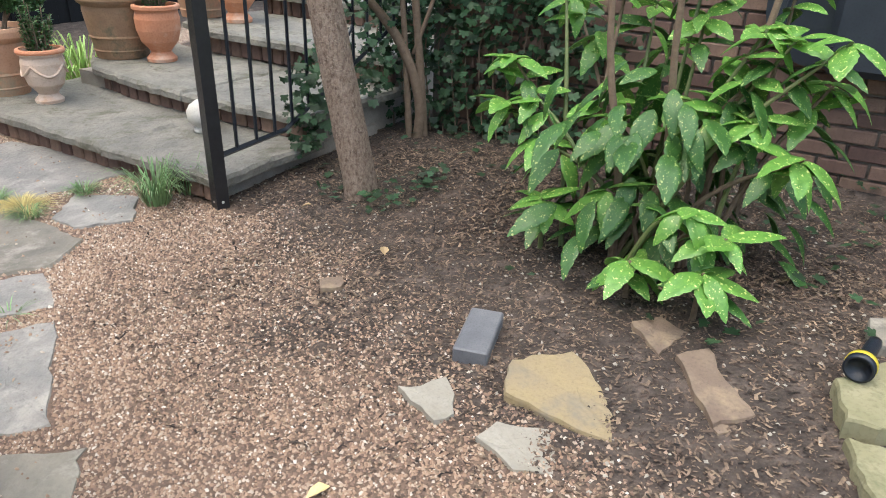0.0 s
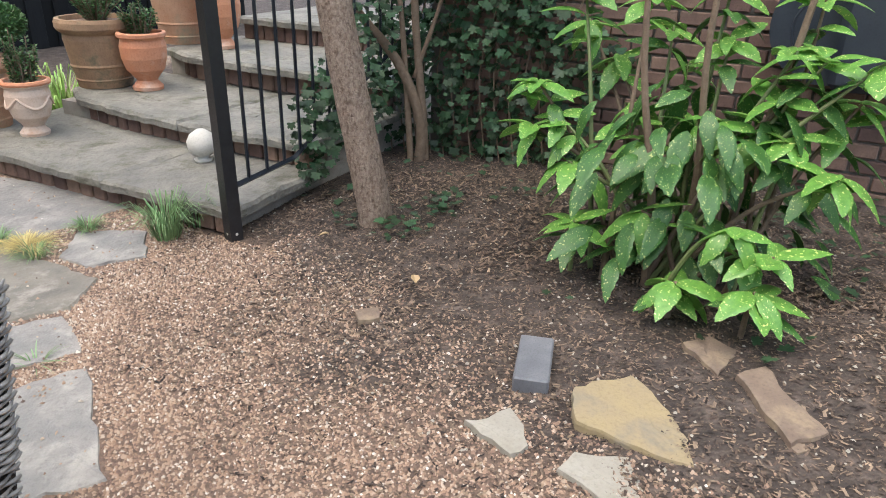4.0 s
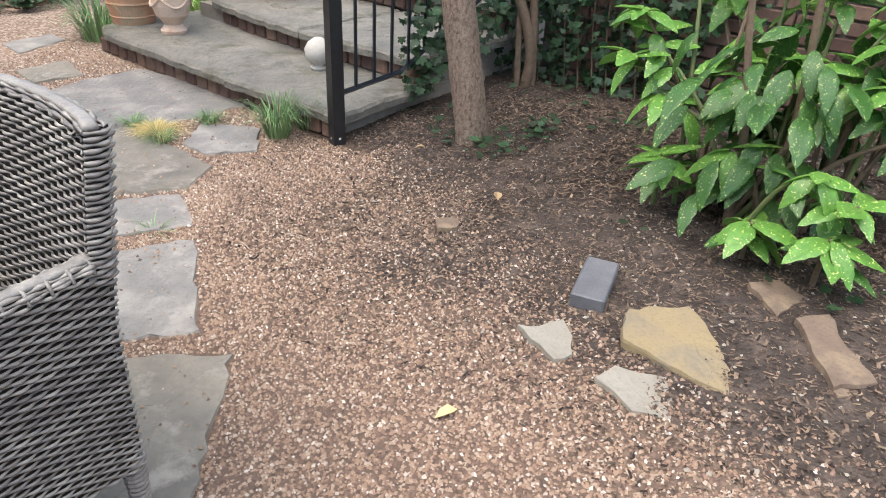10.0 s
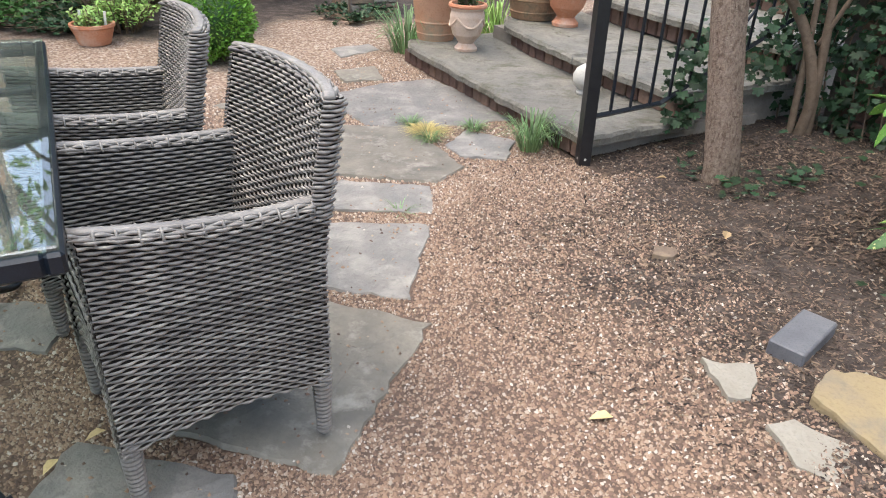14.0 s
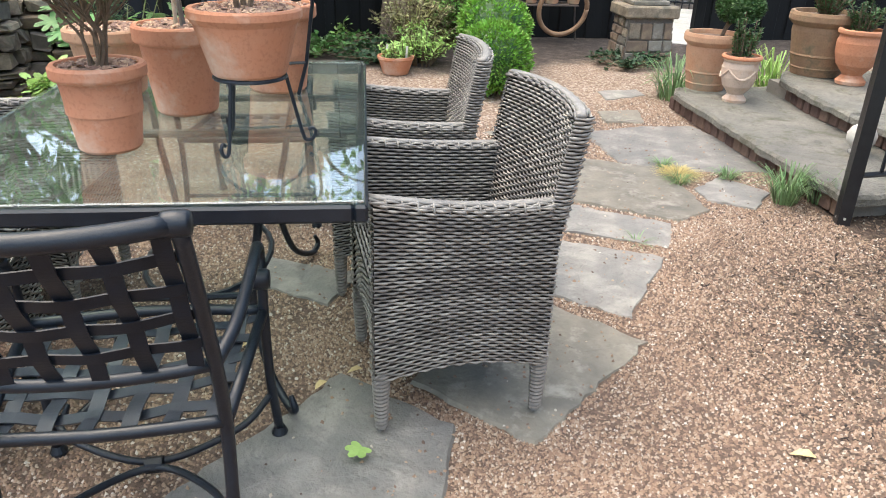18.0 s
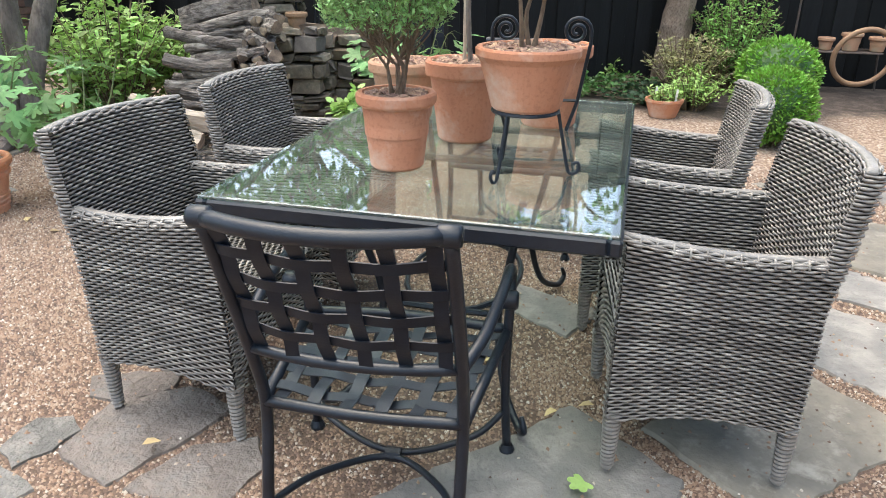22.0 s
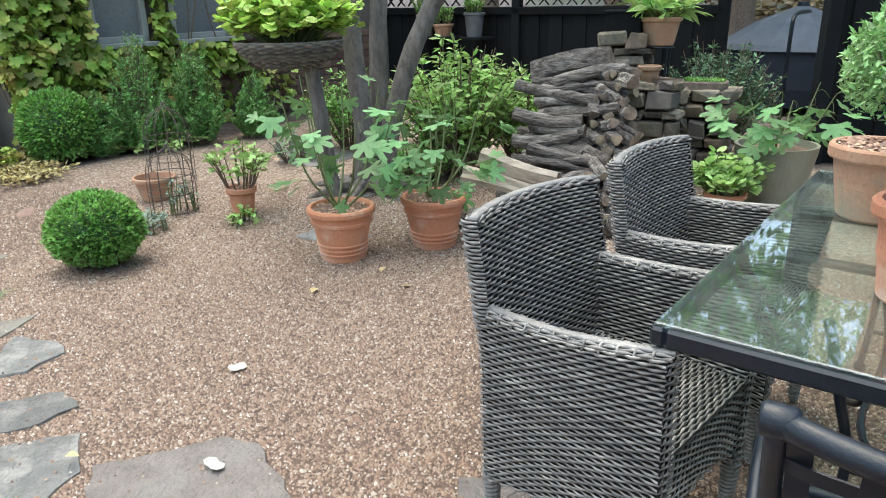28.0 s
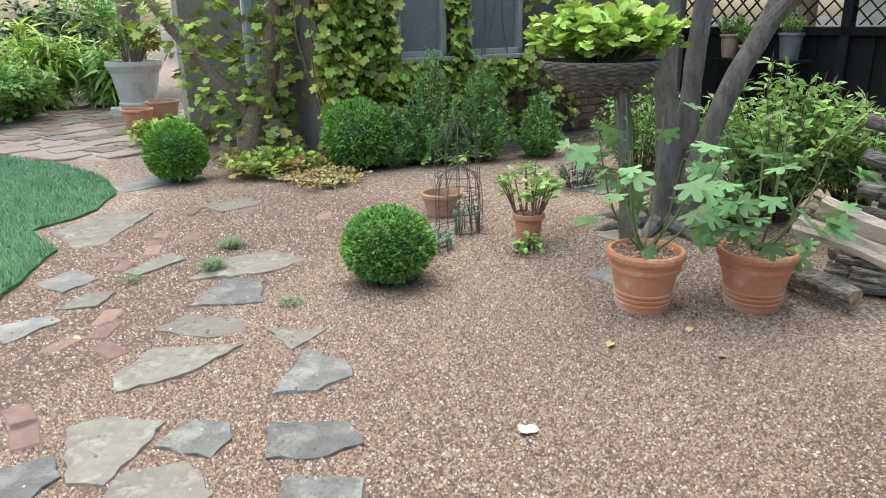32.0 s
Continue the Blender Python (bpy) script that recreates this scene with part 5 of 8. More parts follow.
def ribbed_profile(r, h):
    """A grower's pot with turned rings above the foot, a band under the rim and a heavy rolled lip."""
    p = [(0, 0), (r * 0.68, 0), (r * 0.7, h * 0.03)]
    for k in range(3):
        z, q = h * (0.13 + 0.085 * k), r * (0.71 + 0.022 * k)
        p += [(q, z), (q + 0.007, z + 0.004), (q + 0.007, z + 0.011), (q + 0.001, z + 0.015)]
    p += [(r * 0.87, h * 0.68), (r * 0.93, h * 0.7), (r * 0.94, h * 0.75), (r * 0.9, h * 0.77), (r * 0.92, h * 0.83), (r * 0.99, h * 0.86), (r * 1.03, h * 0.9), (r * 1.03, h * 0.96), (r * 0.99, h), (r * 0.9, h), (r * 0.87, h * 0.95), (r * 0.75, h * 0.5), (0, h * 0.5)]
    return p


def urn_profile(r, h):
    return [(0, 0), (r * 0.62, 0), (r * 0.64, h * 0.06), (r * 0.5, h * 0.12), (r * 0.42, h * 0.17), (r * 0.5, h * 0.22), (r * 0.78, h * 0.36), (r * 0.92, h * 0.56), (r * 0.95, h * 0.76), (r * 0.88, h * 0.87), (r * 0.9, h * 0.9), (r, h * 0.93), (r, h * 0.98), (r * 0.96, h), (r * 0.85, h), (r * 0.83, h * 0.93), (r * 0.7, h * 0.6), (0, h * 0.6)]


def banded_profile(r, h):
    return [(0, 0), (r * 0.66, 0), (r * 0.68, h * 0.05), (r * 0.7, h * 0.1), (r * 0.72, h * 0.12), (r * 0.7, h * 0.14), (r * 0.76, h * 0.3), (r * 0.79, h * 0.32), (r * 0.77, h * 0.35), (r * 0.86, h * 0.7), (r * 0.85, h * 0.78), (r * 0.95, h * 0.83), (r, h * 0.87), (r, h * 0.95), (r * 0.97, h), (r * 0.87, h), (r * 0.84, h * 0.95), (r * 0.7, h * 0.55), (0, h * 0.55)]


def gravelly(rng, r, n, z, size=0.008):
    """Bark bits and stones lying on the soil of a pot."""
    out = []
    for _ in range(n):
        a, q = rng.uniform(0, 6.28), r * math.sqrt(rng.random())
        s = size * rng.uniform(0.5, 1.6)
        out.append(moved(([(1, 0, 0), (0, 0.6, 0), (-1, 0.1, 0), (0, -0.7, 0), (0.1, 0, 0.5)], [(0, 1, 4), (1, 2, 4), (2, 3, 4), (3, 0, 4)]), pose(q * math.cos(a), q * math.sin(a), z, rng.uniform(-30, 30), rng.uniform(-30, 30), rng.uniform(0, 360)) @ Matrix.Scale(s, 4)))
    return fused(out)


def pot(name, m, profile, material, label, soil_at=0.9, group="", mulch=60, seed=1):
    p = thing(name, label, "flower pot", m, group)
    part("pot_wall", lathe(profile, 44), material, p, smooth_faces=False)
    r, h = max(q[0] for q in profile), max(q[1] for q in profile)
    part("soil", lathe([(r * 0.86, h * soil_at), (r * 0.5, h * soil_at + 0.008), (0, h * soil_at + 0.012)], 24), SOIL, p)
    if mulch:
        tagged(part("bark_mulch", gravelly(random.Random(seed), r * 0.84, mulch * 3, h * soil_at + 0.012, 0.0095), BARKBITS, p), "reddish bark chips on the soil", kind="stuff")
    return p


def plant(name, label, m, stems, leaf, places, leaf_mat, stem_mat=TWIG, category="plant", group="", kind=""):
    p = thing(name, label, category, m, group, kind)
    for pts, rr in stems:
        part("stem", tube(curve_pts(pts, 8), [rr * (1 - 0.6 * k / 8) for k in range(9)], 6), stem_mat, p)
    tagged(part("foliage", spread_leaves(leaf, places), leaf_mat, p), kind="stuff")
    return p


def ball_places(rng, c, radii, n, size, jitter=0.06, low=-0.85):
    """Leaves all over a clipped ball."""
    out = []
    for i in range(n):
        z = 1 - (1 - low) * rng.random()
        a = rng.uniform(0, 6.28)
        q = math.sqrt(max(0, 1 - z * z))
        d = Vector((q * math.cos(a), q * math.sin(a), z))
        k = 1 - jitter * 2.2 * rng.random() ** 2 + 0.07 * noise.noise(d * 4.0 + Vector((radii[0] * 9, 0, 0)))
        p = Vector(c) + Vector((d.x * radii[0], d.y * radii[1], d.z * radii[2])) * k
        out.append((p, d + Vector((rng.uniform(-0.8, 0.8), rng.uniform(-0.8, 0.8), rng.uniform(-0.5, 0.9))), size * rng.uniform(0.7, 1.3), rng.uniform(-1, 1)))
    return out


def box_ball(m, r, label, leaf_mat, n=4200, size=0.028, squash=0.92, seed=1, stem=True, group="clipped boxwood balls"):
    rng = random.Random(seed)
    p = thing("boxwood_ball", label, "shrub", m, group)
    zc = r * squash * 0.95 + 0.03
    # added solid core, dark so the gaps between leaves look shaded
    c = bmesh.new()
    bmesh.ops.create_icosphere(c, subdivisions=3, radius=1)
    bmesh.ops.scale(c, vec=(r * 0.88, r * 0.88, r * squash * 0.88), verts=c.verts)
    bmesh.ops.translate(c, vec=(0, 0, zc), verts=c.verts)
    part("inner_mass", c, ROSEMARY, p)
    if stem:
        for i in range(7):
            a = i * 0.9
            part("stem", tube([(0.05 * math.cos(a), 0.05 * math.sin(a), -0.02), (r * 0.5 * math.cos(a), r * 0.5 * math.sin(a), zc * 0.6)], 0.009, 6), TWIG, p)
    tagged(part("foliage", spread_leaves(leaf_small(0.6), ball_places(rng, (0, 0, zc), (r, r, r * squash), n, size)), leaf_mat, p), kind="stuff")
    return p


def bushy(rng, height, spread, shoots, leaves, size, base=0.05, arch=0.3, tip=0.35):
    """Shoots that fan out from the foot, with leaves along their upper part."""
    stems, places = [], []
    for _ in range(shoots):
        a, q = rng.uniform(0, 6.28), spread * math.sqrt(rng.random())
        h = height * rng.uniform(0.55, 1.05) * (1 - 0.35 * q / max(spread, 1e-3))
        foot = Vector((base * math.cos(a), base * math.sin(a), 0))
        top = Vector((q * math.cos(a), q * math.sin(a), h))
        mid = foot.lerp(top, 0.55) + Vector((0, 0, arch * h * 0.4))
        stems.append(([foot, mid, top], 0.006))
        line = curve_pts([foot, mid, top], 10)
        for _ in range(leaves):
            t = tip + (1 - tip) * rng.random()
            c = line[min(10, int(t * 10))]
            d = Vector((rng.uniform(-1, 1), rng.uniform(-1, 1), rng.uniform(-0.3, 0.7)))
            places.append((c + d * size * 0.3, d, size * rng.uniform(0.6, 1.2), rng.uniform(-0.7, 0.7)))
    return stems, places


# ---- pots on the table ----
TZ = 0.747
prng = random.Random(8)
pot("terracotta_pot", pose(-1.525, 0.02, TZ), pot_profile(0.108, 0.205), TERRA, "orange terracotta pot with a white bloom on the glass table", 0.9, "pots on the table", 70, 1)


def topiary(m, label, stem_h, crown_c, crown_r, n, stems=7, seed=2, size=0.03, lean=(0, 0)):
    """A clipped head of small leaves on twiggy stems that fork upwards, bare below."""
    rng = random.Random(seed)
    cc = Vector(crown_c)
    st, places = [], []
    for i in range(stems):
        a = i * 6.28 / stems + rng.uniform(-0.4, 0.4)
        knee = Vector((0.03 * math.cos(a + 0.8), 0.03 * math.sin(a + 0.8), stem_h * rng.uniform(0.5, 0.9)))
        fork = Vector((0.35 * crown_r[0] * math.cos(a), 0.35 * crown_r[1] * math.sin(a), cc.z - crown_r[2] * 0.75)) + Vector((cc.x, cc.y, 0)) * 0.6
        st.append(([(0.014 * math.cos(a), 0.014 * math.sin(a), -0.02), knee, fork], 0.008 if i < 3 else 0.0055))
        for k in range(11):
            b, q = a + rng.uniform(-0.9, 0.9), rng.uniform(0.3, 0.98)
            tip = cc + Vector((math.cos(b) * crown_r[0] * q, math.sin(b) * crown_r[1] * q, crown_r[2] * rng.uniform(-0.25, 0.5)))
            start = knee.lerp(fork, rng.uniform(0.2, 1.0))
            st.append(([start, start.lerp(tip, 0.5) + Vector((rng.uniform(-0.015, 0.015), rng.uniform(-0.015, 0.015), -0.012)), tip], rng.uniform(0.0016, 0.003)))
    for p, d, s, r in crown_places(rng, crown_c, crown_r, n, size, 0.6, -0.05):
        q = (p - cc).z / crown_r[2]
        if q > -0.42 + rng.uniform(-0.22, 0.22):
            places.append((p, Vector((rng.uniform(-1, 1), rng.uniform(-1, 1), rng.uniform(-0.5, 1.3))), s, r))
    return plant("myrtle", label, m, st, leaf_small(0.5), places, MYRTLE, TWIG, "potted shrub")


topiary(pose(-1.525, 0.02, TZ + 0.19), "clipped myrtle with bare twisted stems and a round green head", 0.1, (0.0, -0.02, 0.26), (0.18, 0.18, 0.155), 11000, 6, 3, 0.017)
pot("terracotta_pot", pose(-1.79, 0.285, TZ), pot_profile(0.125, 0.245, 0.05), TERRA, "large terracotta pot with a crack line on the glass table", 0.93, "pots on the table", 70, 2)
stick = thing("standard_stem", "thin bare standard stem tied to a pale cane", "plant", pose(-1.79, 0.285, TZ + 0.23))
part("stem", tube(curve_pts([(0.02, 0.01, -0.02), (0.012, 0.0, 0.2), (0.02, 0.01, 0.6)], 10), 0.008, 8), BARK_GREY, stick)
part("cane", tube([(-0.02, 0.0, -0.02), (-0.015, 0.0, 0.6)], 0.006, 8), SPLITWOOD, stick)
tagged(part("foliage", spread_leaves(leaf_small(0.3), crown_places(prng, (0.02, 0.01, 0.68), (0.16, 0.16, 0.12), 2200, 0.028)), MYRTLE, stick), kind="stuff")
pot("terracotta_pot", pose(-2.12, 0.16, TZ), pot_profile(0.13, 0.2, 0.04), TERRA_OLD, "wide weathered terracotta pot on the glass table", 0.93, "pots on the table", 60, 3)
pot("terracotta_pot", pose(-1.93, 0.62, TZ), pot_profile(0.135, 0.27, 0.045), TERRA, "tall terracotta pot behind the raised bowl", 0.93, "pots on the table", 60, 4)
trellis = thing("scroll_trellis", "small black iron plant trellis with scrolled tips", "trellis", pose(-1.85, 0.547, TZ, 0, 0, 72))
for sx in (-1, 1):
    c = Vector((sx * 0.11, -sx * 0.02, 0.32))
    spiral = [c + Vector((0.045 * (1 - k / 34) * math.cos(k * 0.4) * sx, 0, 0.045 * (1 - k / 34) * math.sin(k * 0.4))) for k in range(30)]
    part("scroll", tube([(sx * 0.1, 0, 0.0), (sx * 0.13, 0, 0.1), (sx * 0.155, -sx * 0.02, 0.28)] + spiral, 0.006, 8), IRON, trellis)
part("cross_bar", tube([(-0.13, 0, 0.1), (0.13, 0, 0.1)], 0.005, 6), IRON, trellis)

stand = thing("plant_stand", "black wire plant stand with three curled feet on the glass", "plant stand", pose(-1.385, 0.335, TZ))
part("ring", tube([(0.085 * math.cos(k * math.pi / 14), 0.085 * math.sin(k * math.pi / 14), 0.17) for k in range(29)], 0.005, 8), IRON, stand)
for k in range(3):
    a = radians(-52 + 120 * k)
    r = Vector((math.cos(a), math.sin(a), 0))
    hook = [r * 0.085 + Vector((0, 0, 0.17)), r * 0.1 + Vector((0, 0, 0.1)), r * 0.118 + Vector((0, 0, 0.02)), r * 0.128 + Vector((0, 0, 0.005)), r * 0.142 + Vector((0, 0, 0.008)), r * 0.15 + Vector((0, 0, 0.024)), r * 0.143 + Vector((0, 0, 0.036)), r * 0.132 + Vector((0, 0, 0.03))]
    part("leg", tube(curve_pts(hook, 26), 0.0048, 8), IRON, stand)
bowl_profile = [(0, 0), (0.085, 0), (0.09, 0.006), (0.122, 0.12), (0.126, 0.125), (0.134, 0.135), (0.134, 0.15), (0.13, 0.155), (0.118, 0.155), (0.114, 0.145), (0.09, 0.06), (0, 0.06)]
pot("terracotta_bowl", pose(-1.385, 0.335, TZ + 0.176), bowl_profile, TERRA, "wide terracotta bowl with white lime stains on the iron stand", 0.9, "pots on the table", 120, 5)
topiary(pose(-1.385, 0.335, TZ + 0.315), "small clipped myrtle standard in the terracotta bowl", 0.12, (0.03, 0.02, 0.3), (0.15, 0.15, 0.12), 5000, 3, 5, 0.019)

# ---- pots on the steps ----
pot("tall_pot", pose(-2.97, 4.34, 0.15), banded_profile(0.2, 0.4), TERRA_OLD, "tall banded terracotta pot on the lowest step", 0.92, "pots on the steps", 0)
head = thing("boxwood_standard", "clipped boxwood head on a short bare stem in a pot", "shrub", pose(-2.93, 4.36, 0.5) @ Matrix.Scale(0.86, 4), "potted boxwood")
for q in range(3):
    part("stem", tube(curve_pts([(0.012 * q, 0, -0.02), (0.02 + 0.01 * q, 0.02, 0.1), (0.06 + 0.05 * q, 0.07 - 0.02 * q, 0.25)], 8), 0.009, 6), TWIG, head)
# added core that keeps the gaps between the head's leaves dark
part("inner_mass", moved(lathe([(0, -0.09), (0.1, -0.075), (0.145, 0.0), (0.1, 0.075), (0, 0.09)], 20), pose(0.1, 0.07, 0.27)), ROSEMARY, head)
tagged(part("foliage", spread_leaves(leaf_small(0.6), ball_places(random.Random(31), (0.1, 0.07, 0.27), (0.18, 0.18, 0.125), 3000, 0.028)), ROSEMARY, head), kind="stuff")
urn = pot("pale_urn", pose(-2.6, 4.18, 0.15), urn_profile(0.125, 0.305), TERRA_PALE, "pale limed terracotta urn with swags on the lowest step", 0.9, "pots on the steps", 0)
part("rim", lathe([(0.113, 0.29), (0.129, 0.29), (0.133, 0.3), (0.128, 0.312), (0.11, 0.314), (0.105, 0.3)], 40), TERRA, urn, "bare orange rim")
for q in range(4):
    a0 = q * math.pi / 2
    part("swag", tube([(0.119 * math.cos(a0 + k * math.pi / 16), 0.119 * math.sin(a0 + k * math.pi / 16), 0.225 - 0.06 * math.sin(k * math.pi / 8)) for k in range(9)], 0.0075, 6), TERRA_PALE, urn)
pot("swagged_pot", pose(-2.49, 4.93, 0.29), banded_profile(0.25, 0.43), TERRA_DARK, "large dark mossy terracotta pot with moulded bands", 0.93, "pots on the steps", 0)
pot("orange_urn", pose(-2.17, 4.82, 0.29), urn_profile(0.15, 0.36), TERRA, "orange terracotta urn with moulded handles on the second step", 0.92, "pots on the steps", 0)
pot("orange_urn", pose(-1.85, 5.45, 0.465), urn_profile(0.16, 0.4), TERRA, "orange terracotta urn on the third step", 0.92, "pots on the steps", 0)
pot("wide_pot", pose(-2.2, 5.69, 0.465), banded_profile(0.24, 0.45), TERRA_OLD, "wide buff terracotta pot on the third step", 0.92, "pots on the steps", 0)
for x, y, z, h, sp, n, sd in ((-2.6, 4.18, 0.43, 0.34, 0.09, 26, 1), (-2.49, 4.93, 0.68, 0.4, 0.22, 40, 2), (-2.17, 4.82, 0.62, 0.26, 0.13, 24, 3), (-1.85, 5.45, 0.83, 0.3, 0.15, 20, 4), (-2.2, 5.69, 0.88, 0.35, 0.2, 20, 6)):
    st, pl = bushy(random.Random(sd), h, sp, n, 60, 0.024, 0.04, 0.2, 0.1)
    plant("boxwood", "dark green bushy boxwood growing in a terracotta pot", pose(x, y, z), st, leaf_small(0.55), pl, ROSEMARY, TWIG, "potted shrub", "potted boxwood")
ornament = thing("stone_ornament", "white fluted stone finial standing on the lowest step", "garden ornament", pose(-1.5, 3.74, 0.147) @ Matrix.Scale(0.72, 4))
part("body", lathe([(0, 0), (0.06, 0), (0.065, 0.02), (0.04, 0.035), (0.075, 0.06), (0.1, 0.1), (0.105, 0.15), (0.08, 0.2), (0.03, 0.235), (0, 0.24)], 24), CONCRETE, ornament, smooth_faces=True)


# ---- spotted laurel ----
def build_laurel():
    rng = random.Random(12)
    base = Vector((0.5, 2.5, float(ground_z(0.5, 2.5))))
    b = thing("spotted_laurel", "large spotted laurel bush with glossy yellow-flecked toothed leaves", "shrub", pose(*base))
    tips = LAUREL_TIPS
    big = [mesh_of("leaf", *leaf_serrated(w, d), AUCUBA, True) for w, d in ((0.46, 0.2), (0.42, 0.4), (0.5, 0.1), (0.44, 0.55))]
    dark = [mesh_of("leaf", *leaf_serrated(w, d), AUCUBA_SHADED, True) for w, d in ((0.42, 0.3), (0.38, 0.5))]
    for k, (x, y, z) in enumerate(tips):
        tip = Vector((x, y, z)) - base
        foot = Vector((rng.uniform(-0.18, 0.3) + tip.x * 0.25, rng.uniform(-0.1, 0.12) + tip.y * 0.25, -0.05))
        if z < 0.35:
            foot = Vector((tip.x + 0.02, tip.y + 0.08, -0.12))
        mid = foot.lerp(tip, 0.5) + Vector((0, 0, 0.1))
        part("stem", tube(curve_pts([foot, mid, tip], 10), [0.012 - 0.0007 * i for i in range(11)], 7), GREENSTEM if k % 2 else TWIG, b)
        n = rng.choice((8, 9, 10))
        axis = (tip - mid).normalized()
        off = rng.uniform(0, 6.28)
        for i in range(n):
            a = off + i * 2.4
            out = Vector((math.cos(a), math.sin(a), rng.uniform(-0.75, 0.25))) + axis * 0.3
            lower = i >= n - 3
            at = tip - axis * (0.05 * (i / n) + (0.06 if lower else 0))
            s = rng.uniform(0.12, 0.18)
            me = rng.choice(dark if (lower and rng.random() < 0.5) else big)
            part("leaf", me, AUCUBA, b, m=Matrix.Translation(at) @ rot_to(out, rng.uniform(-0.4, 0.4)) @ Matrix.Scale(s, 4))
    # inner leaves, all in the leaf colour darkened to look shaded
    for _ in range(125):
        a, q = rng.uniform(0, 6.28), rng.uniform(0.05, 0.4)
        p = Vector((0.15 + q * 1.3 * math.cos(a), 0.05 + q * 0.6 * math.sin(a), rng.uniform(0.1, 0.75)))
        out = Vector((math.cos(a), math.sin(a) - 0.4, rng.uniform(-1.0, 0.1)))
        part("leaf", rng.choice(dark), AUCUBA_SHADED, b, m=Matrix.Translation(p) @ rot_to(out, rng.uniform(-0.5, 0.5)) @ Matrix.Scale(rng.uniform(0.14, 0.2), 4))
    for pts in ([(0.0, 0.0, -0.05), (-0.02, 0.02, 0.35), (-0.1, 0.05, 0.8), (-0.12, 0.1, 1.4)], [(0.12, 0.05, -0.05), (0.15, 0.08, 0.4), (0.12, 0.1, 0.9), (0.16, 0.1, 1.5)], [(0.25, 0.0, -0.05), (0.3, 0.03, 0.4), (0.42, 0.06, 1.0), (0.44, 0.1, 1.5)]):
        part("stem", tube(curve_pts(pts, 12), [0.018 - 0.0008 * i for i in range(13)], 8), TWIG, b)
    return b


LAUREL_TIPS = [(0.1, 2.91, 0.76), (0.18, 2.82, 0.65), (0.08, 2.82, 0.61), (0.21, 2.72, 0.5), (0.47, 2.84, 0.7), (0.48, 2.7, 0.59), (0.45, 3.13, 0.83), (0.67, 2.72, 0.65), (0.44, 2.48, 0.4), (0.75, 2.75, 0.96), (0.72, 2.6, 0.69), (0.87, 2.49, 0.95), (0.85, 2.46, 0.8),
               (0.95, 2.44, 0.93), (0.79, 2.46, 0.69), (0.87, 2.37, 0.7), (0.97, 2.24, 0.61), (0.64, 2.16, 0.47), (0.74, 2.09, 0.4), (0.62, 2.78, 0.44), (0.35, 3.26, 0.95), (0.65, 3.1, 0.95), (0.67, 2.02, 0.32), (0.23, 2.59, 0.31), (0.49, 2.18, 0.27), (0.72, 3.06, 0.81), (0.5, 2.92, 1.08), (0.75, 2.82, 1.12), (0.98, 2.6, 1.1), (0.28, 3.05, 1.08), (1.1, 2.45, 0.8), (1.05, 2.3, 0.95)]
build_laurel()


# ---- ivy ----
def ivy_places(rng, n, fn, size):
    out = []
    for _ in range(n):
        p, nrm = fn(rng)
        d = Vector(nrm) * 0.35 + Vector((rng.uniform(-0.7, 0.7), rng.uniform(-0.7, 0.7), -0.8))
        out.append((p, d, size * rng.uniform(0.5, 1.25), rng.uniform(-0.5, 0.5)))
    return out


def wall_ivy(rng):
    while True:
        a, z = rng.uniform(1.0, 2.75), rng.uniform(0.0, 1.9)
        lim = 1.55 - 0.25 * math.sin(3 * z) - 0.1 * math.sin(11 * z)
        if a > lim or rng.random() < 0.03:
            break
    return W(a, 3.7 - 0.16 * rng.random() ** 2, z + 0.03), -V


def rail_ivy(rng):
    d, z = rng.uniform(0.5, 2.0), rng.random()
    p = Vector((-1.175, 3.062, 0)) + Vector((0.455, 0.89, 0)) * d + U * rng.uniform(-0.1, 0.08)
    return p + Vector((0, 0, 0.1 + 0.3 * max(0, d - 0.45) + z * (0.3 + 0.5 * (d > 0.8) * rng.random() + 0.25 * d))), -V - U


ivrng = random.Random(17)
ivy = thing("ivy", "dense dark green ivy climbing the brick wall", "ivy", Matrix(), kind="stuff")
tagged(part("foliage", spread_leaves(leaf_lobed(5, 0.35, 250, 0.55), ivy_places(ivrng, 2600, wall_ivy, 0.062)), IVY, ivy), kind="stuff")
for k in range(14):
    a = 1.5 + 0.09 * k
    part("stem", tube(curve_pts([W(a, 3.6, 0.02), W(a + 0.1, 3.68, 0.6), W(a - 0.06, 3.7, 1.2), W(a + 0.05, 3.7, 1.9)], 10), 0.005, 5), TWIG, ivy)
rivy = thing("ivy", "ivy growing through the stair railing and over the step ends", "ivy", Matrix(), kind="stuff")
tagged(part("foliage", spread_leaves(leaf_lobed(5, 0.35, 250, 0.55), ivy_places(ivrng, 850, rail_ivy, 0.06)), IVY, rivy), kind="stuff")
patch = thing("ivy", "young ivy creeping over the mulch round the tree", "ivy", Matrix(), kind="stuff")
low = []
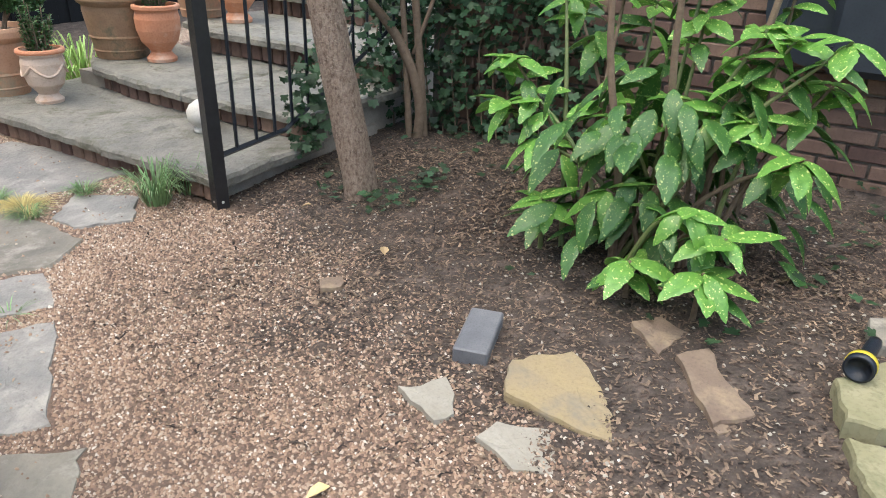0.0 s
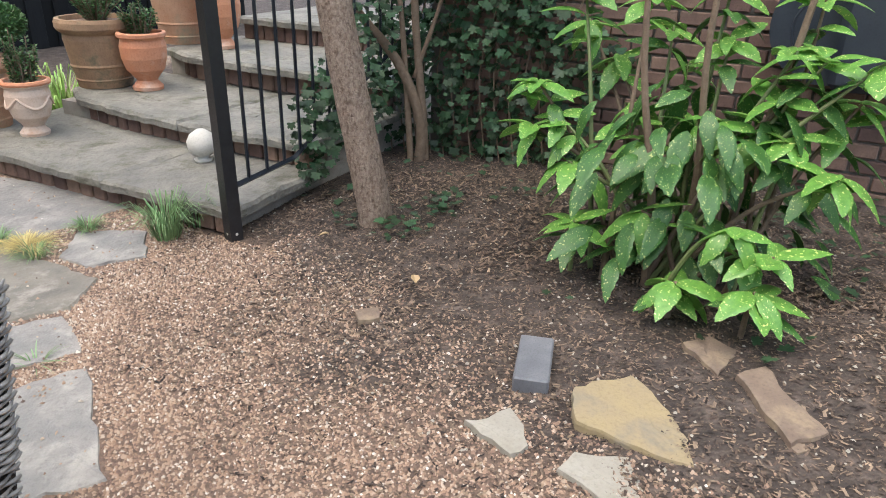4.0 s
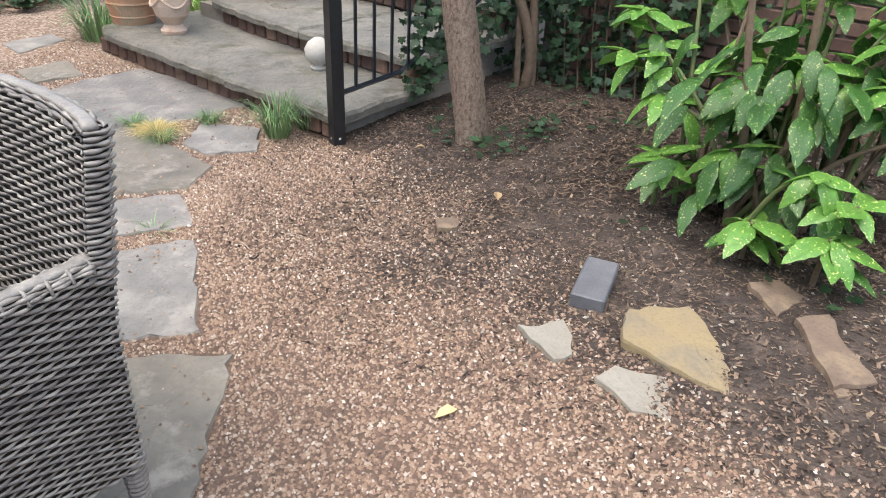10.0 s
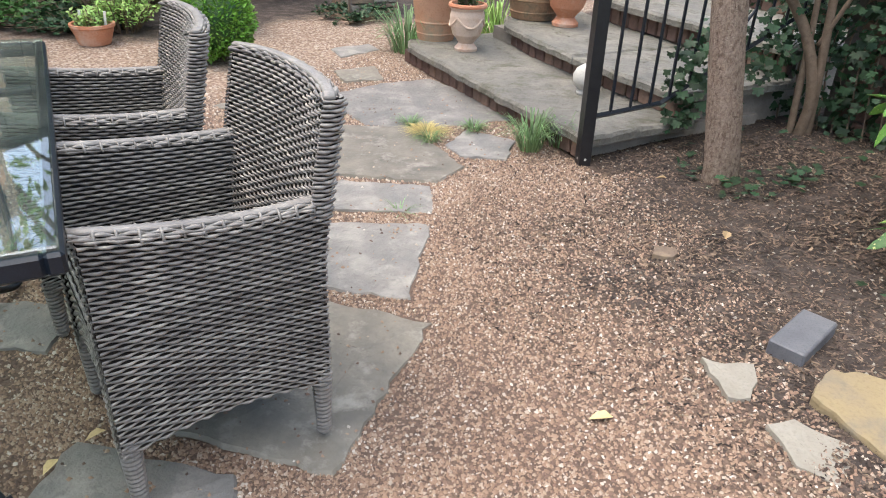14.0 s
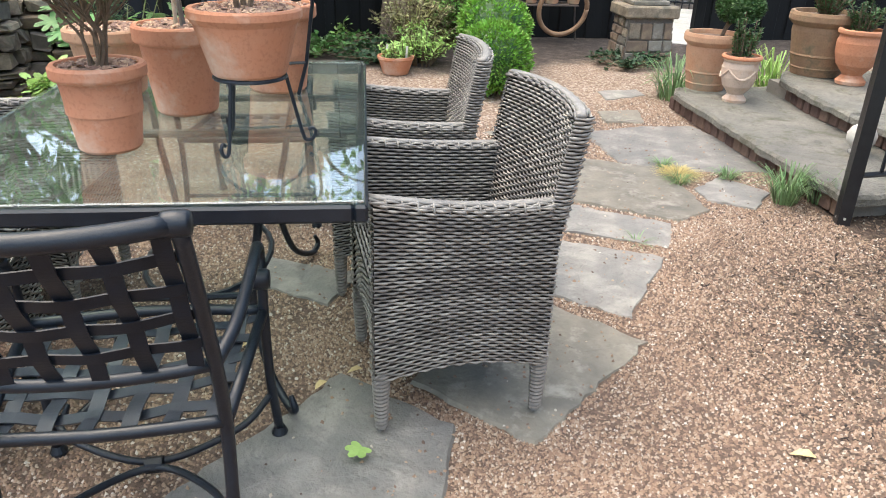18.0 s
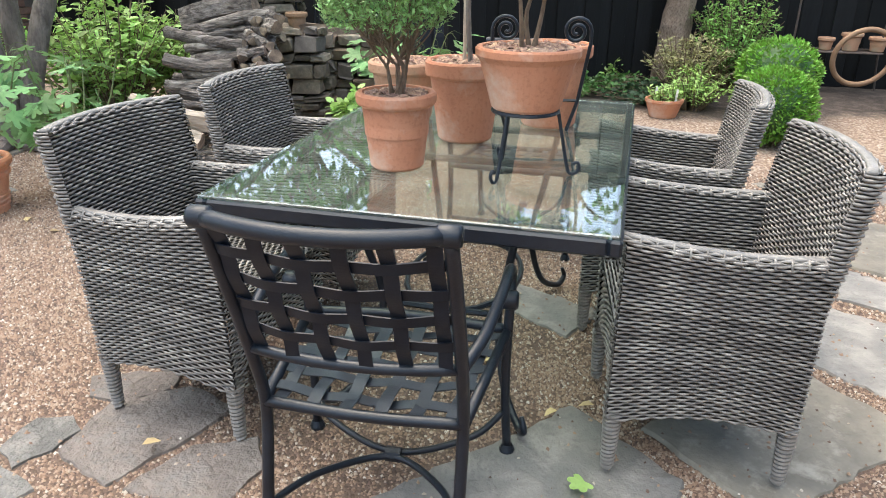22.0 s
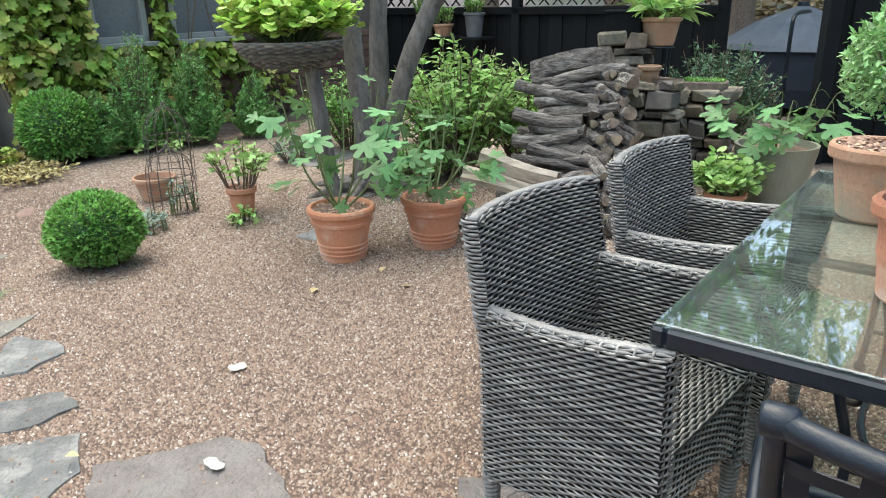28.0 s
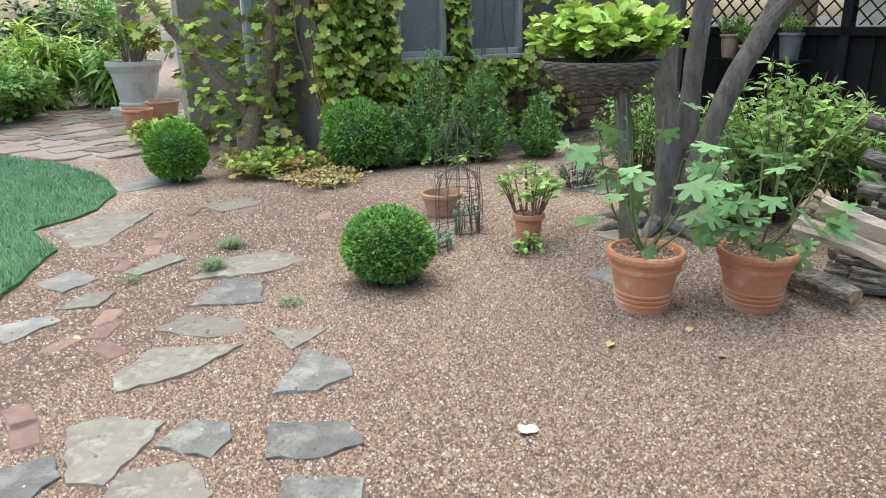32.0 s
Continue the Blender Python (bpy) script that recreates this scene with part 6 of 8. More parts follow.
for cx, cy, sp, n in ((-0.42, 3.12, 0.07, 34), (-0.3, 3.32, 0.07, 34), (-0.1, 4.0, 0.35, 60), (-0.7, 3.2, 0.035, 12), (0.7, 1.98, 0.06, 8), (-0.75, 3.75, 0.15, 24), (0.15, 3.45, 0.05, 8), (1.5, 3.0, 0.5, 120), (1.2, 2.9, 0.25, 60)):
    for _ in range(n):
        x, y = cx + ivrng.gauss(0, sp), cy + ivrng.gauss(0, sp)
        low.append((Vector((x, y, float(ground_z(x, y)) + ivrng.uniform(0.01, 0.06))), Vector((ivrng.uniform(-1, 1), ivrng.uniform(-1, 1), 0.15)), ivrng.uniform(0.03, 0.06), ivrng.uniform(-0.4, 0.4)))
tagged(part("foliage", spread_leaves(leaf_lobed(5, 0.35, 250, 0.55), low), IVY, patch), kind="stuff")


# ---- grass tufts ----
def tuft(name, label, m, n, h, spread, material, seed, width=0.006):
    rng = random.Random(seed)
    items = []
    for _ in range(n):
        a, q = rng.uniform(0, 6.28), spread * math.sqrt(rng.random()) * 0.4
        l, o = h * rng.uniform(0.5, 1.1), rng.uniform(0.2, 1.0) * spread
        f = Vector((q * math.cos(a), q * math.sin(a), 0))
        s = Vector((-math.sin(a), math.cos(a), 0)) * width / 2
        pts = [f, f + Vector((o * 0.3 * math.cos(a), o * 0.3 * math.sin(a), l * 0.6)), f + Vector((o * 0.8 * math.cos(a), o * 0.8 * math.sin(a), l * 0.9)), f + Vector((o * 1.3 * math.cos(a), o * 1.3 * math.sin(a), l * 0.75))]
        v = []
        for p, k in zip(pts, (1, 0.9, 0.6, 0.1)):
            v += [p - s * k, p + s * k]
        items.append((v, [(0, 1, 3, 2), (2, 3, 5, 4), (4, 5, 7, 6)]))
    g = thing(name, label, "grass", m)
    tagged(part("tuft", fused(items), material, g), kind="stuff")
    return g


tuft("grass_tuft", "tuft of grey-green liriope grass at the foot of the steps", pose(-1.47, 3.06, 0.01), 150, 0.2, 0.16, GRASSY, 1)
tuft("grass_tuft", "small tuft of grass against the lowest step", pose(-1.38, 3.2, 0.01), 60, 0.17, 0.12, GRASSY, 2)
tuft("dry_grass", "patch of straw-yellow moss and dry grass between flagstones", pose(-2.02, 2.92, 0.0), 420, 0.045, 0.11, STRAWY, 3, 0.004)
for x, y, n, h in ((-1.85, 3.12, 120, 0.06), (-2.17, 2.98, 90, 0.05), (-1.93, 2.82, 90, 0.06), (-1.53, 2.05, 16, 0.03), (-3.1, -4.1, 260, 0.06), (-3.45, -4.3, 260, 0.06), (-2.9, -3.35, 60, 0.04), (-2.75, -4.35, 50, 0.04)):
    tuft("moss_tuft", "small green tuft of grass between the paving stones", pose(x, y, 0.0), n, h, 0.09, GRASSY, int(100 * abs(x)), 0.004)
tuft("long_grass", "clump of long strappy grass at the end of the steps", pose(*W(4.95, 2.3)), 120, 0.32, 0.3, GRASSY, 7, 0.012)
tuft("long_grass", "clump of bright strappy grass behind the pots", pose(*W(4.95, 3.1)), 120, 0.4, 0.3, SHRUB, 8, 0.014)


# ---- woodpile ----
def build_woodpile():
    rng = random.Random(4)
    pile = thing("woodpile", "heap of weathered split logs with dark cut ends", "woodpile", pose(-4.25, -0.78, 0))
    log_dir, back = Vector((0.32, 0.94, 0)), Vector((-0.97, 0.02, 0))

    def one(p, d, r, l, split=False, bright=False):
        d = d.normalized()
        sides, steps = 11, 6
        v0 = p - d * l / 2
        side = d.cross(Vector((0, 0, 1))).normalized()
        bend = rng.uniform(-0.03, 0.03)
        pts = [v0 + d * l * t + (side * rng.uniform(-0.5, 0.5) + Vector((0, 0, 1))) * bend * math.sin(math.pi * t) for t in np.linspace(0, 1, steps)]
        taper = rng.uniform(0.75, 1.0)
        vs, fs = tube(pts, [r * (1 + (taper - 1) * k / (steps - 1)) * rng.uniform(0.94, 1.06) for k in range(steps)], sides, False)
        out = []
        ph = rng.uniform(0, 6.28)
        for i, v in enumerate(vs):
            c = pts[i // sides]
            a = 6.283 * (i % sides) / sides + ph
            k = 1 + 0.26 * noise.noise(v * 13.0) + 0.2 * noise.noise(v * 34.0)
            if split:
                k *= 0.72 + 0.42 * abs(math.cos(1.5 * a))
            out.append(c + (v - c) * k)
        lg = part("log", (out, fs), SPLITWOOD if bright else LOGBARK, pile)
        for e in (0, steps - 1):
            ring = out[e * sides:(e + 1) * sides]
            c = sum(ring, Vector()) / sides + d * (0.003 if e else -0.003)
            part("cut_end", ([c] + ring, [(0, i + 1, (i + 1) % sides + 1) if e else (0, (i + 1) % sides + 1, i + 1) for i in range(sides)]), LOGCUT, lg)
    # courses lie one on another, stepping back as they rise
    z = 0.05
    for j in range(12):
        r0 = rng.choice((0.036, 0.043, 0.05))
        q = 0.03 + 0.085 * j
        while q < 1.4:
            r = r0 * rng.uniform(0.6, 1.25)
            if q < 0.32 + 0.09 * j or j > 9:
                p = back * q + Vector((0, 0, z + rng.uniform(-0.014, 0.02))) + log_dir * (rng.uniform(-0.12, 0.1) + 0.03 * j - 0.06)
                one(p, log_dir + Vector((rng.uniform(-0.3, 0.3), rng.uniform(-0.1, 0.1), rng.uniform(-0.17, 0.17))), r, rng.uniform(0.3, 0.56), rng.random() < 0.4)
            q += r * 2 + 0.012
        z += r0 * 1.66
    one(back * 0.02 + Vector((0, -0.12, 0.37)), log_dir + Vector((0, 0, -0.22)), 0.066, 0.5, True, True)
    one(back * -0.03 + Vector((0, -0.2, 0.26)), log_dir + Vector((0, 0, -0.2)), 0.05, 0.55, True, True)
    one(back * -0.05 + Vector((0.05, -0.35, 0.07)), log_dir + Vector((0.4, 0, 0.05)), 0.05, 0.5, True, False)
    one(back * 1.0 + Vector((0, 0.16, 0.88)), log_dir + Vector((0, 0, 0.2)), 0.075, 0.55, True)
    one(back * 0.78 + Vector((0, 0.06, 0.72)), log_dir + Vector((0.2, 0, -0.12)), 0.04, 0.6)
    one(back * 0.6 + Vector((0, 0.02, 0.58)), log_dir + Vector((-0.2, 0, -0.1)), 0.045, 0.45)
    # short billets stacked end on at the end of the heap, their cut faces out
    for level in range(12):
        zz = 0.04 + 0.073 * level
        for column in range(3):
            for deep in range(2):
                p = back * (0.1 + 0.088 * level + 0.2 * deep + rng.uniform(-0.05, 0.05)) + log_dir * (0.33 + 0.095 * column + rng.uniform(-0.025, 0.025))
                p.z = zz + rng.uniform(-0.015, 0.015)
                one(p, Vector((1.0, rng.uniform(-0.1, 0.85), rng.uniform(-0.3, 0.2))), rng.uniform(0.03, 0.048), rng.uniform(0.18, 0.34), rng.random() < 0.6)
    return pile


build_woodpile()


# ---- dry stone walls ----
def stone_pile(name, label, m, w, d, h, seed, material=None):
    rng = random.Random(seed)
    s = thing(name, label, "stone wall", m)
    z = 0.0
    while z < h:
        ch = rng.choice((0.05, 0.07, 0.09, 0.12))
        for y in (-d / 2 + 0.09, d / 2 - 0.09):
            x = -w / 2 + rng.uniform(-0.025, 0.02)
            while x < w / 2 - 0.05:
                l = rng.uniform(0.1, 0.26)
                l = min(l, w / 2 + rng.uniform(0.0, 0.035) - x)
                hh = ch * rng.uniform(0.78, 1.0)
                st = box(l - 0.012, 0.18 + rng.uniform(-0.04, 0.06), hh - 0.006, (0, 0, 0), min(0.01, hh * 0.16))
                sh = Vector((rng.uniform(0, 50), 0, 0))
                v = [p + Vector((0.3, 0.35, 0.2)) * 0.09 * noise.noise(p * 9.0 + sh) + Vector((rng.uniform(-0.01, 0.01), rng.uniform(-0.012, 0.012), rng.uniform(-0.008, 0.008))) for p in st[0]]
                part("stone", (v, st[1]), material or rng.choice((DARKWALLSTONE, DARKWALLSTONE, DARKWALLSTONE, OLDMORTAR, BROWNSTONE)), s, m=pose(x + l / 2, y, z + ch / 2, rng.uniform(-3, 3), rng.uniform(-4, 4), rng.uniform(-10, 10)))
                x += l
        z += ch
    return s


stone_pile("stone_pier", "rough dry-stone pier of brown and grey stones", pose(-5.35, -0.02, 0, 0, 0, 75), 0.4, 0.4, 0.72, 2)
stone_pile("stone_pier", "low dry-stone wall of pale grey stones with moss", pose(-5.6, 0.38, 0, 0, 0, 75), 0.4, 0.4, 0.62, 3)
stone_pile("stone_pier", "tall rough stone pier behind the woodpile", pose(-6.05, -0.16, 0, 0, 0, 75), 0.36, 0.4, 0.98, 9)
def rubble_pedestal(m, foot, top, h, seed):
    """A tapered mortared pier with flat rubble stones set nearly flush in its four faces."""
    rng = random.Random(seed)
    p = thing("pedestal", "tapered pedestal of brown rubble stone set in mortar", "pedestal", m)
    f, t = foot / 2, top / 2
    part("core", ([(-f, -f, 0), (f, -f, 0), (f, f, 0), (-f, f, 0), (-t, -t, h), (t, -t, h), (t, t, h), (-t, t, h)], [(3, 2, 1, 0), (4, 5, 6, 7), (0, 1, 5, 4), (1, 2, 6, 5), (2, 3, 7, 6), (3, 0, 4, 7)]), OLDMORTAR, p)
    for face in range(4):
        z = 0.004
        while z < h - 0.04:
            ch = min(rng.choice((0.05, 0.08, 0.11, 0.16)), h - z)
            half = f + (t - f) * (z + ch / 2) / h
            x = -half
            while x < half - 0.03:
                l = min(rng.uniform(0.08, 0.22), half - x)
                st = box(max(l - 0.016, 0.02), 0.03, ch - 0.014, (0, 0, 0), 0.006)
                v = [q + Vector((rng.uniform(-0.008, 0.008), rng.uniform(-0.003, 0.003), rng.uniform(-0.007, 0.007))) for q in st[0]]
                part("stone", (v, st[1]), rng.choice((BROWNSTONE, BROWNSTONE, WARM, DARKWALLSTONE)), p, m=pose(0, 0, 0, 0, 0, 90 * face) @ pose(x + l / 2, -half - 0.001, z + ch / 2, -math.degrees(math.atan((f - t) / h))))
                x += l
            z += ch
    return p


rubble_pedestal(pose(-4.56, 5.42, 0, 0, 0, 62), 0.48, 0.41, 0.42, 5)
cap = tagged(new("capstone", mesh_of("capstone", *box(0.52, 0.5, 0.11, (0, 0, 0.055), 0.014), DARKWALLSTONE)), "grey stone slab lying on the rubble pedestal", "slab")
cap.matrix_basis = pose(-4.56, 5.42, 0.42, 0, 0, 62)
bath = thing("garden_ornament", "pale stone birdbath base standing on the pedestal", "garden ornament", pose(-4.56, 5.42, 0.53, 0, 0, 62))
part("foot", box(0.36, 0.34, 0.04, (0, 0, 0.02), 0.008), WARM, bath)
part("base", box(0.24, 0.24, 0.12, (0, 0, 0.1), 0.012), CONCRETE, bath)
part("column", lathe([(0.1, 0.05), (0.085, 0.1), (0.08, 0.4), (0.1, 0.5), (0, 0.5)], 20), CONCRETE, bath)

# ---- the hoop and the wire rack ----
hoop = thing("wooden_hoop", "round tan wooden hoop leaning on a wire rack", "hoop", pose(*W(7.3, 1.95), 12, 0, 70))
part("ring", tube([(0.265 * math.cos(k * math.pi / 24), 0, 0.4 + 0.265 * math.sin(k * math.pi / 24)) for k in range(49)], 0.025, 10), mat("tan_steamed_wood", (0.26, 0.15, 0.085), (0.36, 0.22, 0.13), 0.6, 20, 0.3, 120), hoop, smooth_faces=True)
rack = thing("wire_rack", "dark wire plant rack with terracotta pots", "rack", pose(*W(7.62, 1.8), 0, 0, TURN_U + 90))
for x in (-0.4, 0.4):
    part("leg", tube(curve_pts([(x * 1.2, -0.15, 0), (x, 0, 0.4), (x, 0.1, 1.0), (x * 0.8, 0.12, 1.2)], 14), 0.01, 6), RUST, rack)
for z in (0.4, 0.42):
    part("shelf", tube([(-0.42, 0.0, z), (0.42, 0.0, z)], 0.01, 6), RUST, rack)
part("shelf", box(0.8, 0.2, 0.015, (0, 0.06, 0.4), 0.003), RUST, rack)
for da, db, r, h in ((0, 0.06, 0.1, 0.17), (0.0, 0.3, 0.09, 0.14), (0.02, -0.16, 0.08, 0.12)):
    pot("terracotta_pot", pose(*W(7.56 + da, 1.86 + db, 0.41)), pot_profile(r, h), TERRA_OLD, "small weathered terracotta pot on the wire rack", 0.9, "", 0)
stump = thing("stump", "dark tree stump used as a plant stand", "stump", pose(-6.9, 3.42, 0))
part("body", knobbly([(0, 0, -0.05), (0, 0, 0.15), (0.01, 0, 0.32)], [0.26, 0.22, 0.21], 2, 16, 0.06, 6, 6.0), LOGBARK, stump)
pot("terracotta_pot", pose(-6.9, 3.42, 0.31), pot_profile(0.16, 0.3), TERRA, "terracotta pot standing on a dark stump", 0.9, "", 0)
shrub_post = thing("stump", "tall dark upright log set by the black fence", "stump", pose(-6.95, 2.95, 0))
part("body", knobbly([(0, 0, -0.05), (0, 0, 0.3), (0.01, 0.01, 0.58)], [0.17, 0.145, 0.14], 12, 16, 0.05, 8, 7.0), LOGBARK, shrub_post)
trunk2 = thing("tree", "dark rough tree trunk against the black fence", "tree", pose(-6.5, 3.8, 0))
part("trunk", knobbly([(0, 0, -0.1), (0.02, 0, 0.6), (0.1, 0.05, 1.6), (0.12, 0.1, 3.4)], [0.2, 0.15, 0.13, 0.1], 5, 16, 0.06, 24, 8.0), BARK, trunk2)
trunk3 = thing("tree", "dark leaning tree trunk against the black fence", "tree", pose(*W(7.4, -0.95)))
part("trunk", knobbly([(0, 0, -0.1), (0.02, 0, 0.6), (0.0, 0.05, 1.6), (0.05, 0.1, 3.4)], [0.17, 0.14, 0.12, 0.1], 9, 16, 0.06, 24, 8.0), BARK_GREY, trunk3)

# ---- clipped balls ----
box_ball(pose(-4.05, 3.2, 0), 0.28, "bright green clipped boxwood ball behind the chairs", BOX_BRIGHT, 5200, 0.032, 0.95, 1)
box_ball(pose(-4.85, 3.82, 0.06), 0.32, "clipped boxwood ball behind another one", BOX_BRIGHT, 3600, 0.034, 0.9, 2)
box_ball(pose(-3.4, -3.1, 0), 0.235, "low round clipped boxwood ball in the gravel", BOX, 8000, 0.025, 0.8, 3)
box_ball(pose(-5.85, -5.05, 0), 0.31, "clipped boxwood ball in front of the creeper wall", BOX, 6000, 0.036, 1.0, 4)
box_ball(pose(-4.68, -6.15, 0), 0.25, "loose boxwood ball at the edge of the path", BOX_BRIGHT, 3800, 0.038, 1.0, 5)

# ---- shrubs along the fence ----
srng = random.Random(30)


def shrub(name, label, x, y, h, sp, shoots, leaves, size, leaf, material, seed, z=0.0, cat="shrub", stem_mat=TWIG, tip=0.25, group=""):
    st, pl = bushy(random.Random(seed), h, sp, shoots, leaves, size, 0.08, 0.25, tip)
    return plant(name, label, pose(x, y, z), st, leaf, pl, material, stem_mat, cat, group)


shrub("bronze_shrub", "loose shrub with bronze and pale green leaves", -5.72, 3.5, 0.78, 0.45, 70, 34, 0.045, leaf_plain(), PINKISH, 1)
shrub("green_shrub", "dense mid-green shrub against the black fence", -6.05, 4.2, 1.2, 0.5, 90, 44, 0.05, leaf_plain(), BOX, 2)
shrub("green_shrub", "low green shrub below the bronze shrub", -5.3, 3.35, 0.42, 0.35, 40, 30, 0.045, leaf_plain(), SHRUB, 3)
shrub("ground_ivy", "low dark ground cover in front of the black fence", -6.4, 2.75, 0.17, 0.85, 260, 12, 0.05, leaf_lobed(), IVY_LIGHT, 4, tip=0.4)
shrub("ground_ivy", "low dark ground cover under the bronze shrub", -5.75, 3.2, 0.15, 0.6, 180, 12, 0.05, leaf_lobed(), IVY, 41, tip=0.4)
shrub("seedling", "small bright green self-sown plant before the stump", -6.55, 3.1, 0.3, 0.16, 12, 8, 0.08, leaf_plain(0.6), SHRUB, 42, 0, "plant", GREENSTEM)
shrub("ground_ivy", "low dark ground cover at the foot of the pedestal", -4.35, 5.05, 0.14, 0.4, 60, 10, 0.05, leaf_lobed(), IVY, 5, tip=0.5)
pot("terracotta_bowl", pose(-5.1, 2.95, 0), [(0, 0), (0.11, 0), (0.15, 0.12), (0.16, 0.13), (0.16, 0.15), (0.14, 0.15), (0.1, 0.08), (0, 0.08)], TERRA, "low terracotta bowl with seedlings beside the path", 0.9, "", 0)
shrub("seedlings", "light green seedlings with plant labels in a bowl", -5.1, 2.95, 0.2, 0.14, 30, 14, 0.04, leaf_plain(0.7), GERAN, 6, 0.1, "plant")
label_mat = mat("white_plastic_tag", (0.7, 0.7, 0.68), (0.76, 0.76, 0.74), 0.5, 20, 0.1, 100)
for x, y, z in ((-4.98, 2.98, 0.12), (-5.14, 2.88, 0.12)):
    tg = tagged(new("plant_label", mesh_of("plant_label", *box(0.02, 0.003, 0.13, (0, 0, 0.065), 0.001), label_mat)), "small white plastic plant label", "label")
    tg.matrix_basis = pose(x, y, z, 5, 8, 30)

# ---- corner by the woodpile ----
pot("big_glazed_pot", pose(-4.95, 0.72, 0), [(0, 0), (0.17, 0), (0.2, 0.1), (0.25, 0.36), (0.255, 0.4), (0.235, 0.4), (0.2, 0.2), (0, 0.2)], mat("olive_glaze", (0.24, 0.24, 0.18), (0.29, 0.29, 0.22), 0.5, 8, 0.15, 90), "large olive-grey glazed pot on the gravel", 0.9, "", 0)
FIGLEAF = leaf_lobed(5, 0.55, 260, 0.55)


def fig(m, label, shoots, height, spread, leaves, size, seed):
    rng = random.Random(seed)
    st, pl = [], []
    for i in range(shoots):
        a = i * 6.28 / shoots + rng.uniform(-0.4, 0.4)
        q = spread * rng.uniform(0.5, 1.0)
        tip = Vector((q * math.cos(a), q * math.sin(a), height * rng.uniform(0.55, 1.0)))
        mid = Vector((tip.x * 0.62, tip.y * 0.62, tip.z * 0.3 + 0.03))
        root = Vector((rng.uniform(-0.03, 0.03), rng.uniform(-0.03, 0.03), -0.02))
        st.append(([root, mid, tip], 0.0075))
        line = curve_pts([root, mid, tip], 10)
        for k in range(leaves):
            c = line[4 + int(rng.random() ** 0.7 * 6.9)]
            d = Vector((math.cos(a) + rng.uniform(-1.1, 1.1), math.sin(a) + rng.uniform(-1.1, 1.1), rng.uniform(-1.4, 0.0))).normalized()
            st.append(([c, c + d * 0.05 + Vector((0, 0, 0.03)), c + d * 0.1 + Vector((0, 0, 0.01))], 0.002))
            pl.append((c + d * 0.1 + Vector((0, 0, 0.01)), d, size * rng.uniform(0.65, 1.15), rng.uniform(-0.5, 0.5)))
    return plant("fig", label, m, st, FIGLEAF, pl, FIG, GREENSTEM, "potted fig", "young figs in pots")


fig(pose(-4.95, 0.72, 0.36), "young fig with lobed leaves in the olive-grey pot", 7, 0.45, 0.35, 7, 0.2, 1)
pot("terracotta_pot", pose(-4.62, 0.36, 0), pot_profile(0.13, 0.16), TERRA, "low terracotta pot with a geranium by the table", 0.9, "", 0)
shrub("geranium", "round clump of fresh green geranium leaves with red buds", -4.62, 0.36, 0.3, 0.25, 60, 12, 0.06, leaf_lobed(7, 0.15, 300, 0.55), GERAN, 9, 0.12, "plant", GREENSTEM, 0.5)
shrub("sedum", "small yellow-green stonecrop at the foot of the stones", -4.72, -0.02, 0.22, 0.13, 30, 12, 0.05, leaf_plain(0.7), LIME, 10, 0, "plant", GREENSTEM)
shrub("climber", "feathery dark green shrub behind the stone wall", -6.35, 0.62, 1.15, 0.5, 150, 46, 0.05, leaf_small(0.4), SAGE, 11, tip=0.35)
pot_stand = thing("plant_stand", "black iron plant stand behind the woodpile", "plant stand", pose(-5.98, 0.07, 0))
part("ring", tube([(0.11 * math.cos(k * math.pi / 12), 0.11 * math.sin(k * math.pi / 12), 0.94) for k in range(25)], 0.008, 6), IRON, pot_stand)
for k in range(4):
    q = k * math.pi / 2 + 0.5
    part("leg", tube(curve_pts([(0.11 * math.cos(q), 0.11 * math.sin(q), 0.94), (0.1 * math.cos(q), 0.1 * math.sin(q), 0.5), (0.15 * math.cos(q), 0.15 * math.sin(q), 0.0)], 10), 0.008, 6), IRON, pot_stand)
hosta_pot = pot("terracotta_pot", pose(-5.98, 0.07, 0.95), pot_profile(0.16, 0.21), TERRA_OLD, "weathered terracotta pot of hosta on an iron stand", 0.9, "", 0)
dark_box = thing("square_planter", "black square metal planter on the stone pier", "planter", pose(-6.05, -0.18, 0.985, 0, 0, 75))
part("side", box(0.26, 0.24, 0.22, (0, 0, 0.11), 0.008), BLACKFENCE, dark_box)
part("rim", fused([box(0.29, 0.02, 0.02, (0, -0.125, 0.22)), box(0.29, 0.02, 0.02, (0, 0.125, 0.22)), box(0.02, 0.23, 0.02, (-0.135, 0, 0.22)), box(0.02, 0.23, 0.02, (0.135, 0, 0.22))]), BLACKFENCE, dark_box)
trough = thing("stone_trough", "shallow grey stone trough filled with moss", "planter", pose(-5.6, 0.36, 0.625, 0, 0, 75) @ Matrix.Scale(0.78, 4))
part("side", fused([box(0.42, 0.04, 0.13, (0, -0.1, 0.065), 0.01), box(0.42, 0.04, 0.13, (0, 0.1, 0.065), 0.01), box(0.04, 0.17, 0.13, (-0.19, 0, 0.065), 0.01), box(0.04, 0.17, 0.13, (0.19, 0, 0.065), 0.01)]), DARKWALLSTONE, trough)
tagged(part("moss", spread_leaves(leaf_small(0.6), [(Vector((srng.uniform(-0.18, 0.18), srng.uniform(-0.09, 0.09), 0.125 + srng.uniform(-0.01, 0.02))), Vector((srng.uniform(-1, 1), srng.uniform(-1, 1), 0.8)), 0.022, 0.0) for _ in range(900)]), BOX, trough), kind="stuff")
